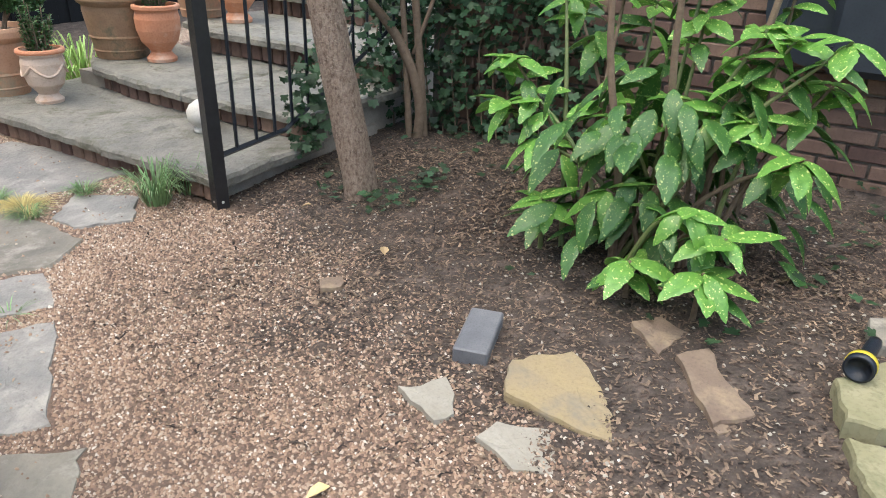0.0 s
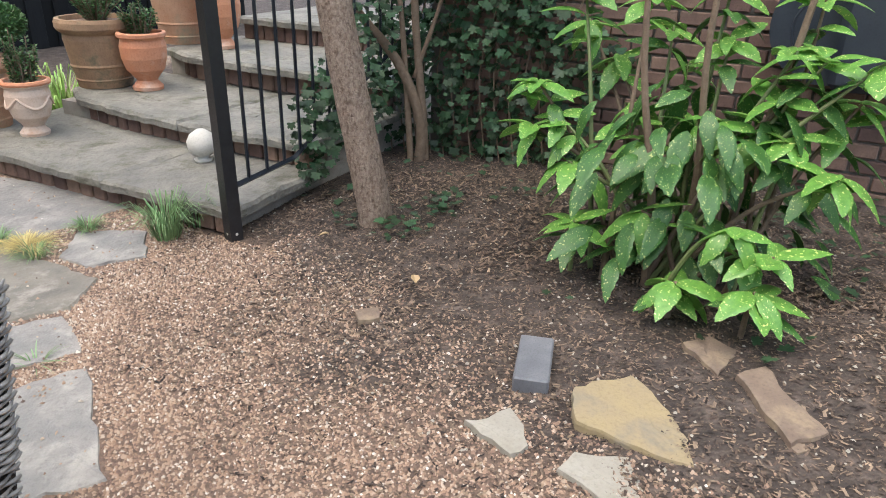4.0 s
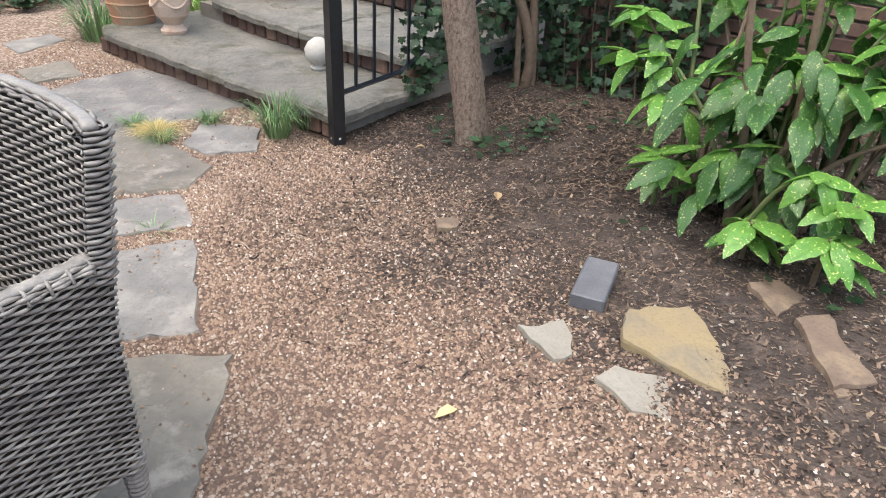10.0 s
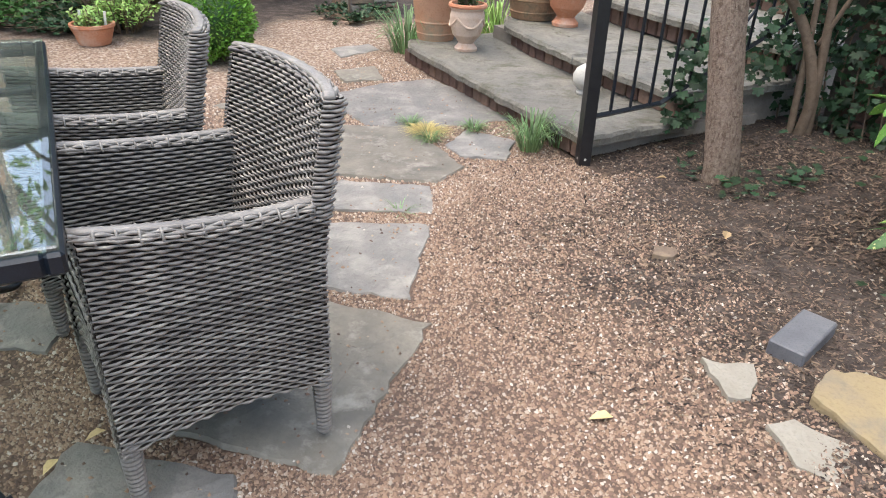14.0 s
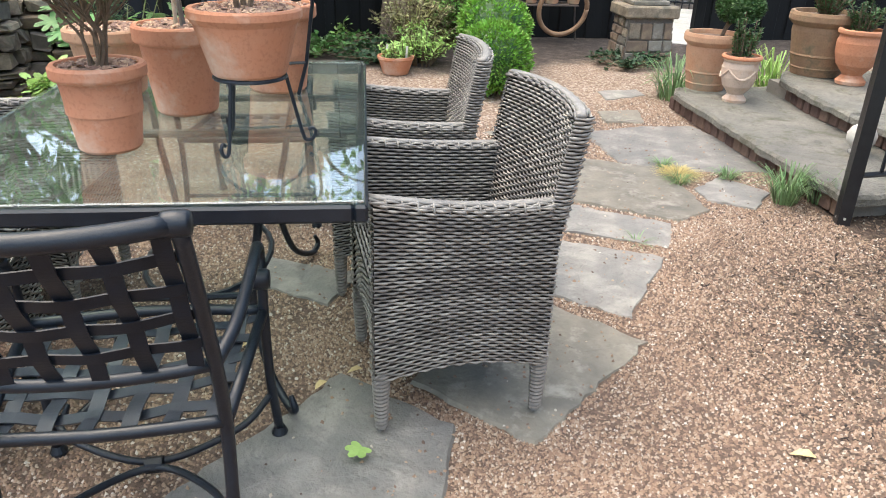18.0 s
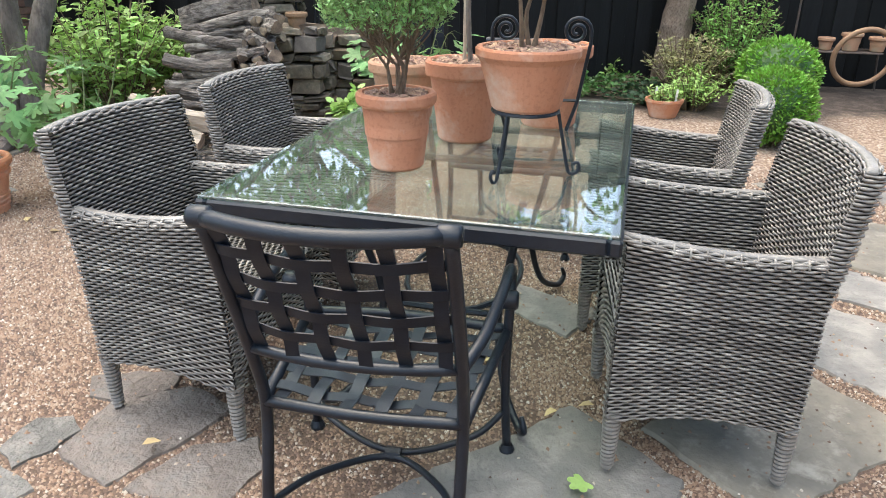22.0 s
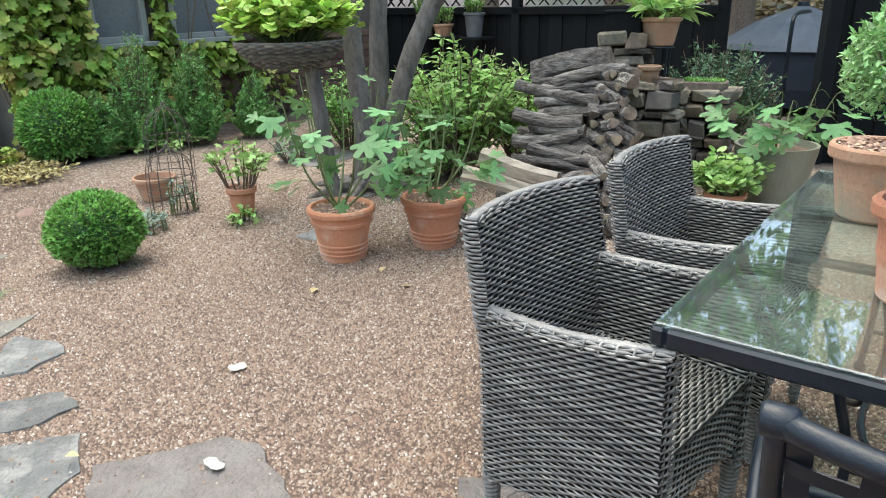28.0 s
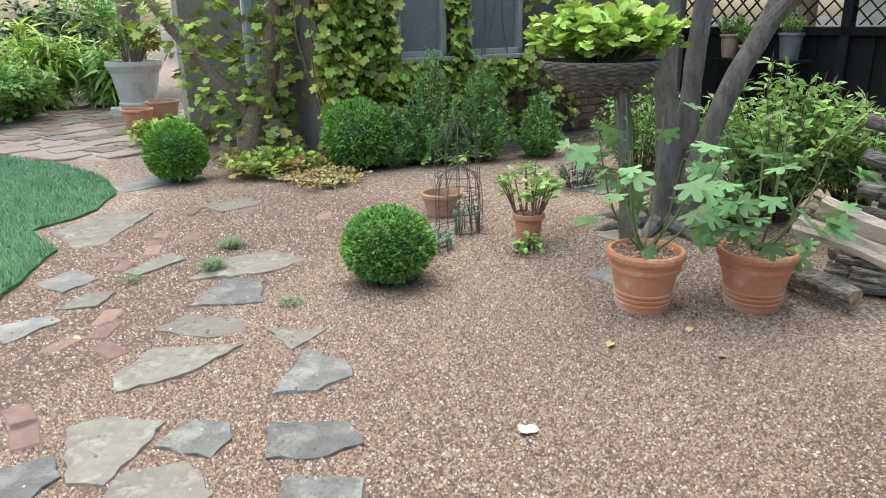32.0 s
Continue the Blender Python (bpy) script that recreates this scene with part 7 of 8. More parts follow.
shrub("hosta", "bright green broad-leaved hosta in a terracotta pot", -5.98, 0.07, 0.24, 0.26, 24, 5, 0.17, leaf_plain(0.5), SHRUB, 12, 1.12, "plant", GREENSTEM, 0.5)
pot("terracotta_pot", pose(-5.45, -0.05, 0.72), pot_profile(0.085, 0.13), TERRA_DARK, "small dark terracotta pot on the dry-stone pier", 0.9, "", 0)

# ---- fig pots, twin trunks and shrubs behind ----
pot("ribbed_pot", pose(-3.66, -1.82, 0), ribbed_profile(0.178, 0.295), TERRA, "ribbed terracotta pot standing on the gravel", 0.92, "ribbed fig pots", 80, 21)
pot("ribbed_pot", pose(-3.92, -1.36, 0), ribbed_profile(0.18, 0.29), TERRA, "ribbed terracotta pot standing on the gravel", 0.92, "ribbed fig pots", 80, 22)
fig(pose(-3.66, -1.82, 0.27), "young fig with lobed light green leaves in a ribbed pot", 8, 0.72, 0.3, 6, 0.165, 3)
fig(pose(-3.92, -1.36, 0.27), "young fig with lobed light green leaves in a ribbed pot", 9, 0.56, 0.34, 7, 0.16, 4)

clump = thing("multi_trunk_tree", "grey smooth-barked tree with three leaning trunks", "tree", pose(-5.1, -2.08, 0))
for k, (pts, rr) in enumerate((([(0.0, 0.0, -0.1), (-0.02, 0.02, 0.4), (-0.1, -0.05, 1.0), (-0.12, -0.08, 2.0), (-0.2, -0.15, 3.6)], [0.1, 0.076, 0.068, 0.064, 0.045]), ([(-0.08, 0.1, -0.1), (-0.2, 0.1, 0.4), (-0.3, 0.08, 1.0), (-0.42, 0.12, 2.0), (-0.6, 0.1, 3.6)], [0.09, 0.072, 0.064, 0.06, 0.04]),
                               ([(0.0, 0.14, -0.1), (-0.03, 0.2, 0.4), (-0.12, 0.36, 0.95), (-0.2, 0.55, 1.4), (-0.25, 0.7, 2.0), (-0.3, 1.0, 3.6)], [0.09, 0.072, 0.066, 0.062, 0.055, 0.04]))):
    part("trunk", knobbly(pts, rr, k, 18, 0.05, 36, 7.0), BARK_GREY, clump, smooth_faces=True)
part("sawn_stub", knobbly([(-0.18, 0.5, 1.28), (-0.16, 0.62, 1.42), (-0.14, 0.66, 1.48)], [0.06, 0.055, 0.05], 7, 12, 0.05, 6), BARK_GREY, clump)
for k in range(7):
    a = k * 0.9
    part("root", knobbly([(0.1 * math.cos(a), 0.1 * math.sin(a), 0.05), (0.3 * math.cos(a), 0.3 * math.sin(a), 0.03), (0.5 * math.cos(a), 0.5 * math.sin(a), -0.03)], [0.06, 0.035, 0.015], k, 8, 0.05, 8), BARK_GREY, clump)
crown2 = []
for i in range(26):
    a = i * 2.4
    crown2 += crown_places(srng, (-0.3 + math.cos(a) * (0.4 + 0.08 * i), 0.3 + math.sin(a) * (0.4 + 0.08 * i), 3.5 + 1.2 * srng.random()), (0.6, 0.6, 0.35), 70, 0.13, 0.1)
tagged(part("crown", spread_leaves(leaf_plain(), crown2), CANOPY, clump), kind="stuff")

shrub("light_shrub", "loose shrub with light green pointed leaves behind the trunks", -5.6, -1.45, 1.15, 0.6, 110, 30, 0.075, leaf_plain(0.5), SHRUB, 13, 0, tip=0.3)
shrub("light_shrub", "loose shrub with light green pointed leaves by the woodpile", -5.95, -0.95, 0.95, 0.42, 60, 26, 0.085, leaf_plain(0.45), SHRUB, 14, 0, tip=0.4)
shrub("dark_shrub", "dark green shrub against the black fence", -6.6, -2.6, 0.95, 0.5, 70, 26, 0.06, leaf_plain(0.5), BOX, 15)
shrub("dark_shrub", "low dark green plants at the foot of the trunks", -5.5, -1.75, 0.35, 0.5, 70, 14, 0.06, leaf_plain(0.5), BOX, 16)

# the woven basket on its stake
basket = thing("basket_planter", "round woven willow basket planter on a grey post", "planter", pose(-4.55, -2.36, 0.05))
part("stake", knobbly([(-0.1, 0.2, -0.1), (-0.06, 0.17, 0.4), (-0.02, 0.12, 0.92)], [0.052, 0.043, 0.048], 3, 14, 0.06, 14), BARK_GREY, basket, "weathered grey log post", smooth_faces=True)


def bowl_surface(s, h):
    a = 2 * math.pi * s
    r = 0.17 + 0.165 * math.sin(h * 1.5)
    return Vector((r * math.cos(a), r * math.sin(a), 0.885 + 0.165 * h)), Vector((math.cos(a), math.sin(a), -0.4)).normalized(), Vector((0, 0, 1))


tagged(part("woven_side", weave(bowl_surface, 1.8, 0.24, 0.017, 0.05, 0.006, 0.008), mat("grey_willow", (0.12, 0.105, 0.09), (0.2, 0.175, 0.15), 0.85, 30, 0.3, 200, island=0.35), basket), kind="stuff")
part("liner", lathe([(0, 0.885), (0.15, 0.888), (0.22, 0.93), (0.29, 1.035), (0, 1.045)], 30), SOIL, basket)
shrub("sweet_potato_vine", "mound of lime-green broad leaves in the woven basket", -4.55, -2.36, 0.42, 0.46, 150, 14, 0.085, leaf_lobed(7, 0.12, 320, 0.52, 0.2), LIME, 17, 1.04, "plant", GREENSTEM, 0.5)

# pots on the fence rail
for k, (a, b, r, h, mm) in enumerate(((7.62, -6.9, 0.13, 0.28, TERRACE), (7.6, -6.1, 0.14, 0.3, CEMENT), (7.6, -6.6, 0.14, 0.16, TERRA_OLD))):
    z = 0.84
    sh = thing("wall_bracket", "black wooden bracket shelf on the fence", "shelf", pose(*W(a + 0.05, b), 0, 0, TURN_U))
    part("board", box(0.36, 0.32, 0.03, (0, 0, z - 0.015)), BLACKFENCE, sh)
    part("brace", box(0.04, 0.04, z, (0.12, 0, z / 2)), BLACKFENCE, sh)
    pot("rail_pot", pose(*W(a, b, z)), pot_profile(r, h), mm, "tall flower pot on a bracket of the black fence", 0.9, "pots on the fence", 0)
    shrub("potted_box", "small dark green boxwood in a pot on the fence", *W(a, b).xy, 0.34, 0.18, 30, 40, 0.03, leaf_small(0.55), BOX, 40 + k, z + h * 0.85, "potted shrub")

# ---- small pots and wire cloches by the ball ----
pot("terracotta_pot", pose(-4.72, -3.52, 0), pot_profile(0.15, 0.17), TERRA_OLD, "empty wide terracotta pot on the gravel", 0.6, "", 0)
pot("terracotta_pot", pose(-4.4, -2.72, 0), pot_profile(0.1, 0.19, 0.04), TERRA, "terracotta pot of scented geranium on the gravel", 0.9, "", 20, 33)
shrub("scented_geranium", "leggy scented geranium with pale lobed leaves", -4.4, -2.72, 0.42, 0.2, 22, 9, 0.06, leaf_lobed(5, 0.4, 280, 0.55), GERAN, 18, 0.17, "plant", TWIG, 0.5)


def cloche(x, y, r, h):
    c = thing("wire_cloche", "rusty wire plant cloche with a domed top", "cloche", pose(x, y, 0))
    for k in range(12):
        a = k * math.pi / 6
        part("wire", tube(curve_pts([(r * math.cos(a), r * math.sin(a), 0), (r * math.cos(a), r * math.sin(a), h * 0.6), (r * 0.75 * math.cos(a), r * 0.75 * math.sin(a), h * 0.85), (0.01 * math.cos(a), 0.01 * math.sin(a), h)], 12), 0.0025, 5), RUST, c)
    for z in (0.02, h * 0.32, h * 0.6):
        part("hoop", tube([(r * math.cos(k * math.pi / 12), r * math.sin(k * math.pi / 12), z) for k in range(25)], 0.003, 5), RUST, c)
    part("knob", lathe([(0, h), (0.012, h + 0.005), (0.012, h + 0.02), (0, h + 0.03)], 10), RUST, c)


cloche(-4.42, -3.22, 0.15, 0.44)
cloche(-5.2, -3.65, 0.17, 0.6)
shrub("silver_plant", "small silver-grey rosette plant beside the boxwood ball", -4.02, -3.15, 0.14, 0.1, 16, 10, 0.05, leaf_plain(0.4), GREYLEAF, 19, 0, "plant", GREENSTEM)
shrub("silver_plant", "sprig of fine grey-green leaves inside the cloche", -4.4, -3.15, 0.32, 0.1, 12, 14, 0.035, leaf_small(0.5), GREYLEAF, 20, 0, "plant", GREENSTEM)
shrub("weed", "small leafy weed in the gravel by the pot", -4.18, -2.62, 0.12, 0.07, 10, 8, 0.05, leaf_plain(0.6), SHRUB, 22, 0, "plant", GREENSTEM)
shrub("grey_shrub", "low grey-green shrub on the far side of the gravel", -6.0, -2.95, 0.3, 0.25, 30, 20, 0.04, leaf_small(0.5), GREYLEAF, 23)

# ---- creeper on the house ----
crng = random.Random(50)
creeper = thing("creeper", "yellowing creeper covering the house wall round the windows", "climber", Matrix(), kind="stuff")


def creeper_at(rng):
    while True:
        a, z = rng.uniform(2.58, 5.9), rng.uniform(0.0, 2.6)
        w1, w2 = 3.42 < a < 4.14 and z > 0.98, 4.32 < a < 5.16 and z > 0.98
        if w1 or w2:
            continue
        low = a > 4.2 and 0.2 + 0.2 * math.sin(5 * a) < z < 0.62
        if (a < 3.45) or (4.1 < a < 4.36) or (z > 0.62 and a < 5.2) or (low and rng.random() < 0.12) or rng.random() < 0.05:
            break
    return W(a, HB + 0.03 + 0.22 * rng.random() ** 2 * (1.0 if a < 3.45 else 0.5), z), V


tagged(part("foliage", spread_leaves(leaf_lobed(5, 0.3, 260, 0.55), ivy_places(crng, 3600, creeper_at, 0.13)), CREEPER, creeper), kind="stuff")
for k in range(16):
    a = 2.7 + 0.055 * k + (1.2 if k > 12 else 0)
    part("stem", tube(curve_pts([W(a, HB + 0.1, 0), W(a + crng.uniform(-0.2, 0.2), HB + 0.06, 0.7), W(a + crng.uniform(-0.3, 0.3), HB + 0.05, 1.4), W(a + crng.uniform(-0.3, 0.3), HB + 0.05, 2.4)], 12), 0.008, 6), TWIG, creeper)

for x, y, h, sp, sd in ((-6.35, -4.55, 1.15, 0.34, 1), (-6.75, -4.2, 1.02, 0.33, 2), (-7.15, -3.75, 0.66, 0.24, 3), (-6.1, -4.8, 0.6, 0.26, 4)):
    st, pl = [], []
    r = random.Random(sd)
    for k in range(95):
        a, q = r.uniform(0, 6.28), sp * math.sqrt(r.random())
        top = Vector((q * math.cos(a), q * math.sin(a), h * (1 - 0.75 * (q / sp) ** 1.5) * r.uniform(0.85, 1.05)))
        st.append(([(0.1 * math.cos(a), 0.1 * math.sin(a), 0), top * 0.5, top], 0.004))
        for _ in range(75):
            t = r.uniform(0.12, 1)
            d = Vector((r.uniform(-1, 1), r.uniform(-1, 1), r.uniform(-0.1, 1)))
            pl.append((top * t + Vector((0.1 * math.cos(a), 0.1 * math.sin(a), 0)) * (1 - t), d, r.uniform(0.03, 0.06), r.uniform(-1, 1)))
    plant("yew", "dark green feathery yew against the house wall", pose(x, y, 0), st, leaf_small(0.28), pl, YEW, TWIG, "shrub", "yews at the wall")

shrub("bed_plants", "low creeper and yellowing perennials along the house bed", -5.35, -5.65, 0.22, 0.55, 110, 9, 0.08, leaf_lobed(), CREEPER, 24, 0, "plant", TWIG, 0.5)
shrub("bed_plants", "low creeper and yellowing perennials along the house bed", -6.5, -4.6, 0.16, 0.6, 110, 9, 0.06, leaf_plain(0.6), SHRUB, 25, 0, "plant", TWIG, 0.5)
shrub("bed_plants", "low yellowing plants along the edge of the bed", -5.2, -5.0, 0.1, 0.45, 110, 8, 0.05, leaf_plain(0.5), STRAWY, 26, 0, "plant", TWIG, 0.5)

# arching trunk with the creeper in front of the door
arch = thing("creeper_tree", "leaning dark trunk hung with creeper by the door", "tree", pose(-5.9, -6.36, 0))
part("trunk", knobbly([(0.1, 0, -0.05), (0.05, 0, 0.3), (-0.1, 0.1, 0.7), (-0.2, 0.15, 1.3), (-0.3, 0.3, 2.4)], [0.17, 0.13, 0.1, 0.09, 0.07], 3, 14, 0.08, 20, 9.0), BARK, arch)
part("limb", knobbly([(0.02, -0.05, 0.4), (0.15, -0.35, 0.8), (0.3, -0.75, 1.3), (0.4, -1.2, 1.9)], [0.08, 0.065, 0.05, 0.04], 4, 12, 0.07, 14, 9.0), BARK, arch)
apl = []
for c, rr, n in (((-0.2, 0.1, 0.9), (0.4, 0.4, 0.5), 190), ((0.1, -0.3, 0.75), (0.4, 0.4, 0.45), 170), ((0.2, -0.7, 1.5), (0.5, 0.5, 0.5), 180), ((-0.3, 0.3, 1.8), (0.6, 0.6, 0.6), 210), ((0.1, 0.1, 0.3), (0.45, 0.45, 0.35), 130)):
    apl += crown_places(crng, c, rr, n, 0.12, 0.2, -0.4)
tagged(part("foliage", spread_leaves(leaf_lobed(5, 0.3, 260, 0.55), apl), CREEPER, arch), kind="stuff")

# ---- the far terrace ----
urn = thing("stone_urn", "large pale concrete urn with swags on the far terrace", "urn", pose(-7.69, -10.39, 0.15))
part("plinth", box(0.6, 0.6, 0.16, (0, 0, -0.08), 0.02), CONCRETE, urn)
part("body", lathe([(0, 0), (0.26, 0), (0.28, 0.05), (0.26, 0.08), (0.34, 0.5), (0.38, 0.56), (0.4, 0.6), (0.4, 0.66), (0.34, 0.66), (0.3, 0.5), (0, 0.5)], 32), CONCRETE, urn)
shrub("urn_plant", "bare-stemmed bushy plant in the stone urn", -7.69, -10.39, 0.75, 0.45, 40, 40, 0.07, leaf_plain(0.5), CREEPER, 27, 0.75, "plant", TWIG, 0.5)
pot("terracotta_pot", pose(-6.55, -9.0, 0.0), pot_profile(0.2, 0.3), TERRA, "terracotta pot at the edge of the terrace", 0.9, "", 0)
pot("terracotta_pot", pose(-7.0, -9.05, 0.0), pot_profile(0.22, 0.36), TERRA_OLD, "weathered terracotta pot at the edge of the terrace", 0.9, "", 0)
for k, (x, y, h, sp, mm, lf, sz) in enumerate(((-6.0, -12.5, 1.3, 0.9, SHRUB, leaf_plain(), 0.12), (-5.0, -11.6, 1.0, 0.8, SHRUB, leaf_lobed(), 0.13), (-7.6, -12.6, 1.6, 0.7, LIME, leaf_plain(0.15, 0.1, 0.6), 0.35), (-4.2, -12.5, 1.5, 0.9, BOX, leaf_plain(), 0.12),
                                               (-5.0, -14.0, 2.2, 1.1, BOX_BRIGHT, leaf_plain(), 0.16), (-6.8, -14.2, 2.4, 1.2, BOX, leaf_plain(), 0.16), (-8.6, -13.8, 2.2, 1.1, IVY, leaf_plain(), 0.16), (-3.2, -11.2, 0.9, 0.7, IVY, leaf_lobed(), 0.13),
                                               (-6.1, -7.9, 0.3, 0.5, CREEPER, leaf_lobed(), 0.11), (-5.9, -11.3, 1.1, 0.7, BOX, leaf_lobed(), 0.13), (-6.6, -11.6, 1.0, 0.6, SHRUB, leaf_plain(), 0.13), (-4.6, -10.9, 0.8, 0.6, BOX, leaf_lobed(), 0.12), (-8.4, -11.9, 1.2, 0.6, SHRUB, leaf_plain(0.2, 0.1, 0.6), 0.3), (-7.5, -15.4, 3.6, 1.6, SHRUB, leaf_plain(), 0.2), (-5.2, -16.0, 3.6, 1.8, BOX, leaf_plain(), 0.2), (-9.8, -14.0, 3.2, 1.4, BOX, leaf_plain(), 0.2), (-3.2, -15.0, 3.4, 1.6, SHRUB, leaf_plain(), 0.2))):
    shrub("border_plants", "mixed green border plants beyond the terrace", x, y, h, sp, 70, 22, sz, lf, mm, 60 + k, 0, "plant", GREENSTEM, 0.2)
obelisk = thing("obelisk", "dark wire garden obelisk in the far border", "trellis", pose(-6.4, -12.2, 0))
for k in range(4):
    a = k * math.pi / 2 + 0.7
    part("leg", tube([(0.28 * math.cos(a), 0.28 * math.sin(a), 0), (0.02 * math.cos(a), 0.02 * math.sin(a), 2.2)], 0.012, 6), IRON, obelisk)
for z in (0.6, 1.0, 1.4):
    r = 0.28 * (1 - z / 2.3)
    part("hoop", tube([(r * math.cos(k * math.pi / 10), r * math.sin(k * math.pi / 10), z) for k in range(21)], 0.01, 6), IRON, obelisk)
for x, y in ((-4.7, -10.3), (-4.2, -10.6)):
    pot("grey_pot", pose(x, y, 0.0), pot_profile(0.2, 0.34), GREYPAINT, "grey glazed pot at the edge of the border", 0.9, "", 0)

# ---- lawn ----
LAWN_EDGE = [(-4.6, -9.4), (-4.65, -8.9), (-4.62, -7.6), (-4.4, -6.8), (-4.08, -6.2), (-3.55, -5.85), (-3.05, -5.75), (-2.9, -5.2), (-2.45, -4.85), (-2.2, -4.65), (-1.6, -4.9), (-0.9, -5.6), (-0.7, -7.0), (-1.2, -9.4)]
lawn = tagged(new("lawn", mesh_of("lawn", *slab(LAWN_EDGE, 0.06, random.Random(2), 0.03, 0.12, 0.006, 0.01), LAWNBASE)), "close-cut blue-green lawn with a soft curved edge", "lawn", kind="structure")
lawn.matrix_basis = pose(0, 0, 0.035)


def inside(poly, x, y):
    """Which of the points (x, y) lie in the polygon."""
    res = np.zeros(len(x), bool)
    for (x0, y0), (x1, y1) in zip(poly, poly[1:] + poly[:1]):
        if y0 == y1:
            continue
        cross = ((y0 > y) != (y1 > y)) & (x < (x1 - x0) * (y - y0) / (y1 - y0) + x0)
        res ^= cross
    return res


grng = np.random.default_rng(7)
gx, gy = grng.uniform(-4.75, -0.7, 75000), grng.uniform(-9.4, -4.6, 75000)
keep = inside(LAWN_EDGE, gx, gy)
gx, gy = gx[keep], gy[keep]
ang, ln = grng.uniform(0, 6.28, len(gx)), grng.uniform(0.02, 0.045, len(gx))
p0 = np.stack((gx, gy, np.full(len(gx), 0.03)), -1)
side = np.stack((np.cos(ang), np.sin(ang), 0 * ang), -1) * 0.0035
tipv = p0 + np.stack((np.cos(ang + 1.5) * 0.018, np.sin(ang + 1.5) * 0.018, ln), -1)
blades = np.stack((p0 - side, p0 + side, tipv), 1).reshape(-1, 3)
grass = new("grass", mesh_of("grass", blades.tolist(), [(3 * i, 3 * i + 1, 3 * i + 2) for i in range(len(gx))], LAWN))
tagged(grass, "short mown grass blades of the lawn", "grass", kind="stuff")

# ---- neighbouring yard beyond the opening ----
neighbour = tagged(new("backdrop", mesh_of("backdrop", *box(9.0, 0.2, 4.0, (0, 0, 2.0), 0), CONCRETE)), "pale neighbouring wall seen past the fences", "wall", kind="structure")
neighbour.matrix_basis = Wm(13.0, -4.0, 0, 90)
gate_paving = tagged(new("pavement_gate", mesh_of("pavement_gate", *slab([(-5.35, 6.3), (-4.5, 6.9), (-6.2, 9.7), (-7.6, 9.1)], 0.03, random.Random(8), 0.02, 0.2, 0.002), CONCRETE)), "pale concrete paving beyond the pedestal", "paving", kind="structure")
gate_paving.matrix_basis = pose(0, 0, 0.02)
railings = thing("iron_fence", "black iron railings with thin upright bars beyond the paving", "fence", pose(-7.7, 9.1, 0, 0, 0, 27))
for k in range(20):
    part("bar", tube([(k * 0.11, 0, 0), (k * 0.11, 0, 1.35)], 0.009, 6), IRON, railings)
for z in (0.1, 1.25):
    part("rail", box(2.14, 0.03, 0.03, (1.045, 0, z), 0.004), IRON, railings)
for k, (x, y, h) in enumerate(((-8.4, 9.9, 1.5), (-7.5, 10.6, 1.7), (-6.4, 11.0, 1.4))):
    shrub("shrub", "light green leafy shrub behind the iron railings", x, y, h, 0.7, 70, 26, 0.1, leaf_plain(0.5), SHRUB, 60 + k)
parasol = thing("folded_parasol", "dark blue garden parasol cover in the next yard", "parasol", pose(*W(9.2, -2.6), 0, 0, 0))
part("skirt", lathe([(0.88, 0.1), (0.9, 0.3), (0.86, 0.74), (0.0, 0.75)], 10), mat("navy_cloth", (0.012, 0.018, 0.03), (0.02, 0.028, 0.045), 0.8, 6, 0.2, 80), parasol, "dark navy hanging skirt")
part("cover", lathe([(0.9, 0.7), (0.86, 0.76), (0.5, 0.98), (0.05, 1.16), (0, 1.17)], 10), mat("grey_blue_cloth", (0.09, 0.105, 0.14), (0.13, 0.15, 0.19), 0.6, 6, 0.2, 80), parasol, "paler blue-grey top")
part("cap", lathe([(0.07, 1.15), (0.06, 1.2), (0, 1.21)], 10), IRON, parasol)
heap_rng = random.Random(91)
litter = thing("leaf_heap", "heap of dry fallen leaves in the next yard", "leaf pile", pose(*W(11.3, -2.9)))
tagged(part("leaves", spread_leaves(leaf_plain(0.7), [(Vector((heap_rng.gauss(0, 0.5), heap_rng.gauss(0, 1.0), 0)) + Vector((0, 0, heap_rng.uniform(0.5, 1.3))), Vector((heap_rng.uniform(-1, 1), heap_rng.uniform(-1, 1), heap_rng.uniform(-0.3, 0.6))), 0.13, heap_rng.uniform(-0.6, 0.6)) for _ in range(1500)]), DEADLEAF, litter), kind="stuff")
part("soil", fused([box(1.3, 2.6, 1.0, (0, 0, 0.5), 0.2)]), SOIL, litter)
timber = tagged(new("timber", mesh_of("timber", *box(0.12, 3.4, 0.16, (0, 0, 0.08), 0.01), SPLITWOOD)), "pale timber edging on a raised bed next door", "timber")
timber.matrix_basis = pose(*W(10.35, -2.9, 0.72), 0, 0, TURN_U)
timber_wall = tagged(new("raised_bed", mesh_of("raised_bed", *box(0.1, 3.4, 0.72, (0, 0, 0.36), 0.01), BLACKFENCE)), "dark boarded raised bed next door", "raised bed")
timber_wall.matrix_basis = pose(*W(10.35, -2.9), 0, 0, TURN_U)
frame_rail = thing("handrail", "black bent metal handrail at the garden opening", "handrail", pose(*W(7.6, -2.35)))
part("rail", tube(curve_pts([(0, 0, 0), (0, 0, 0.9), (-0.03, 0.02, 1.08), (-0.2, 0.12, 1.12), (-0.5, 0.3, 1.12)], 16), 0.02, 8), IRON, frame_rail)

# hose reel on the brick wall
reel = thing("hose_reel", "dark blue-grey round hose reel box on the brick wall", "hose reel", Wm(0.35, 3.66, 0.93))
blue = mat("blue_grey_plastic", (0.02, 0.026, 0.036), (0.03, 0.037, 0.048), 0.4, 8, 0.08, 120)
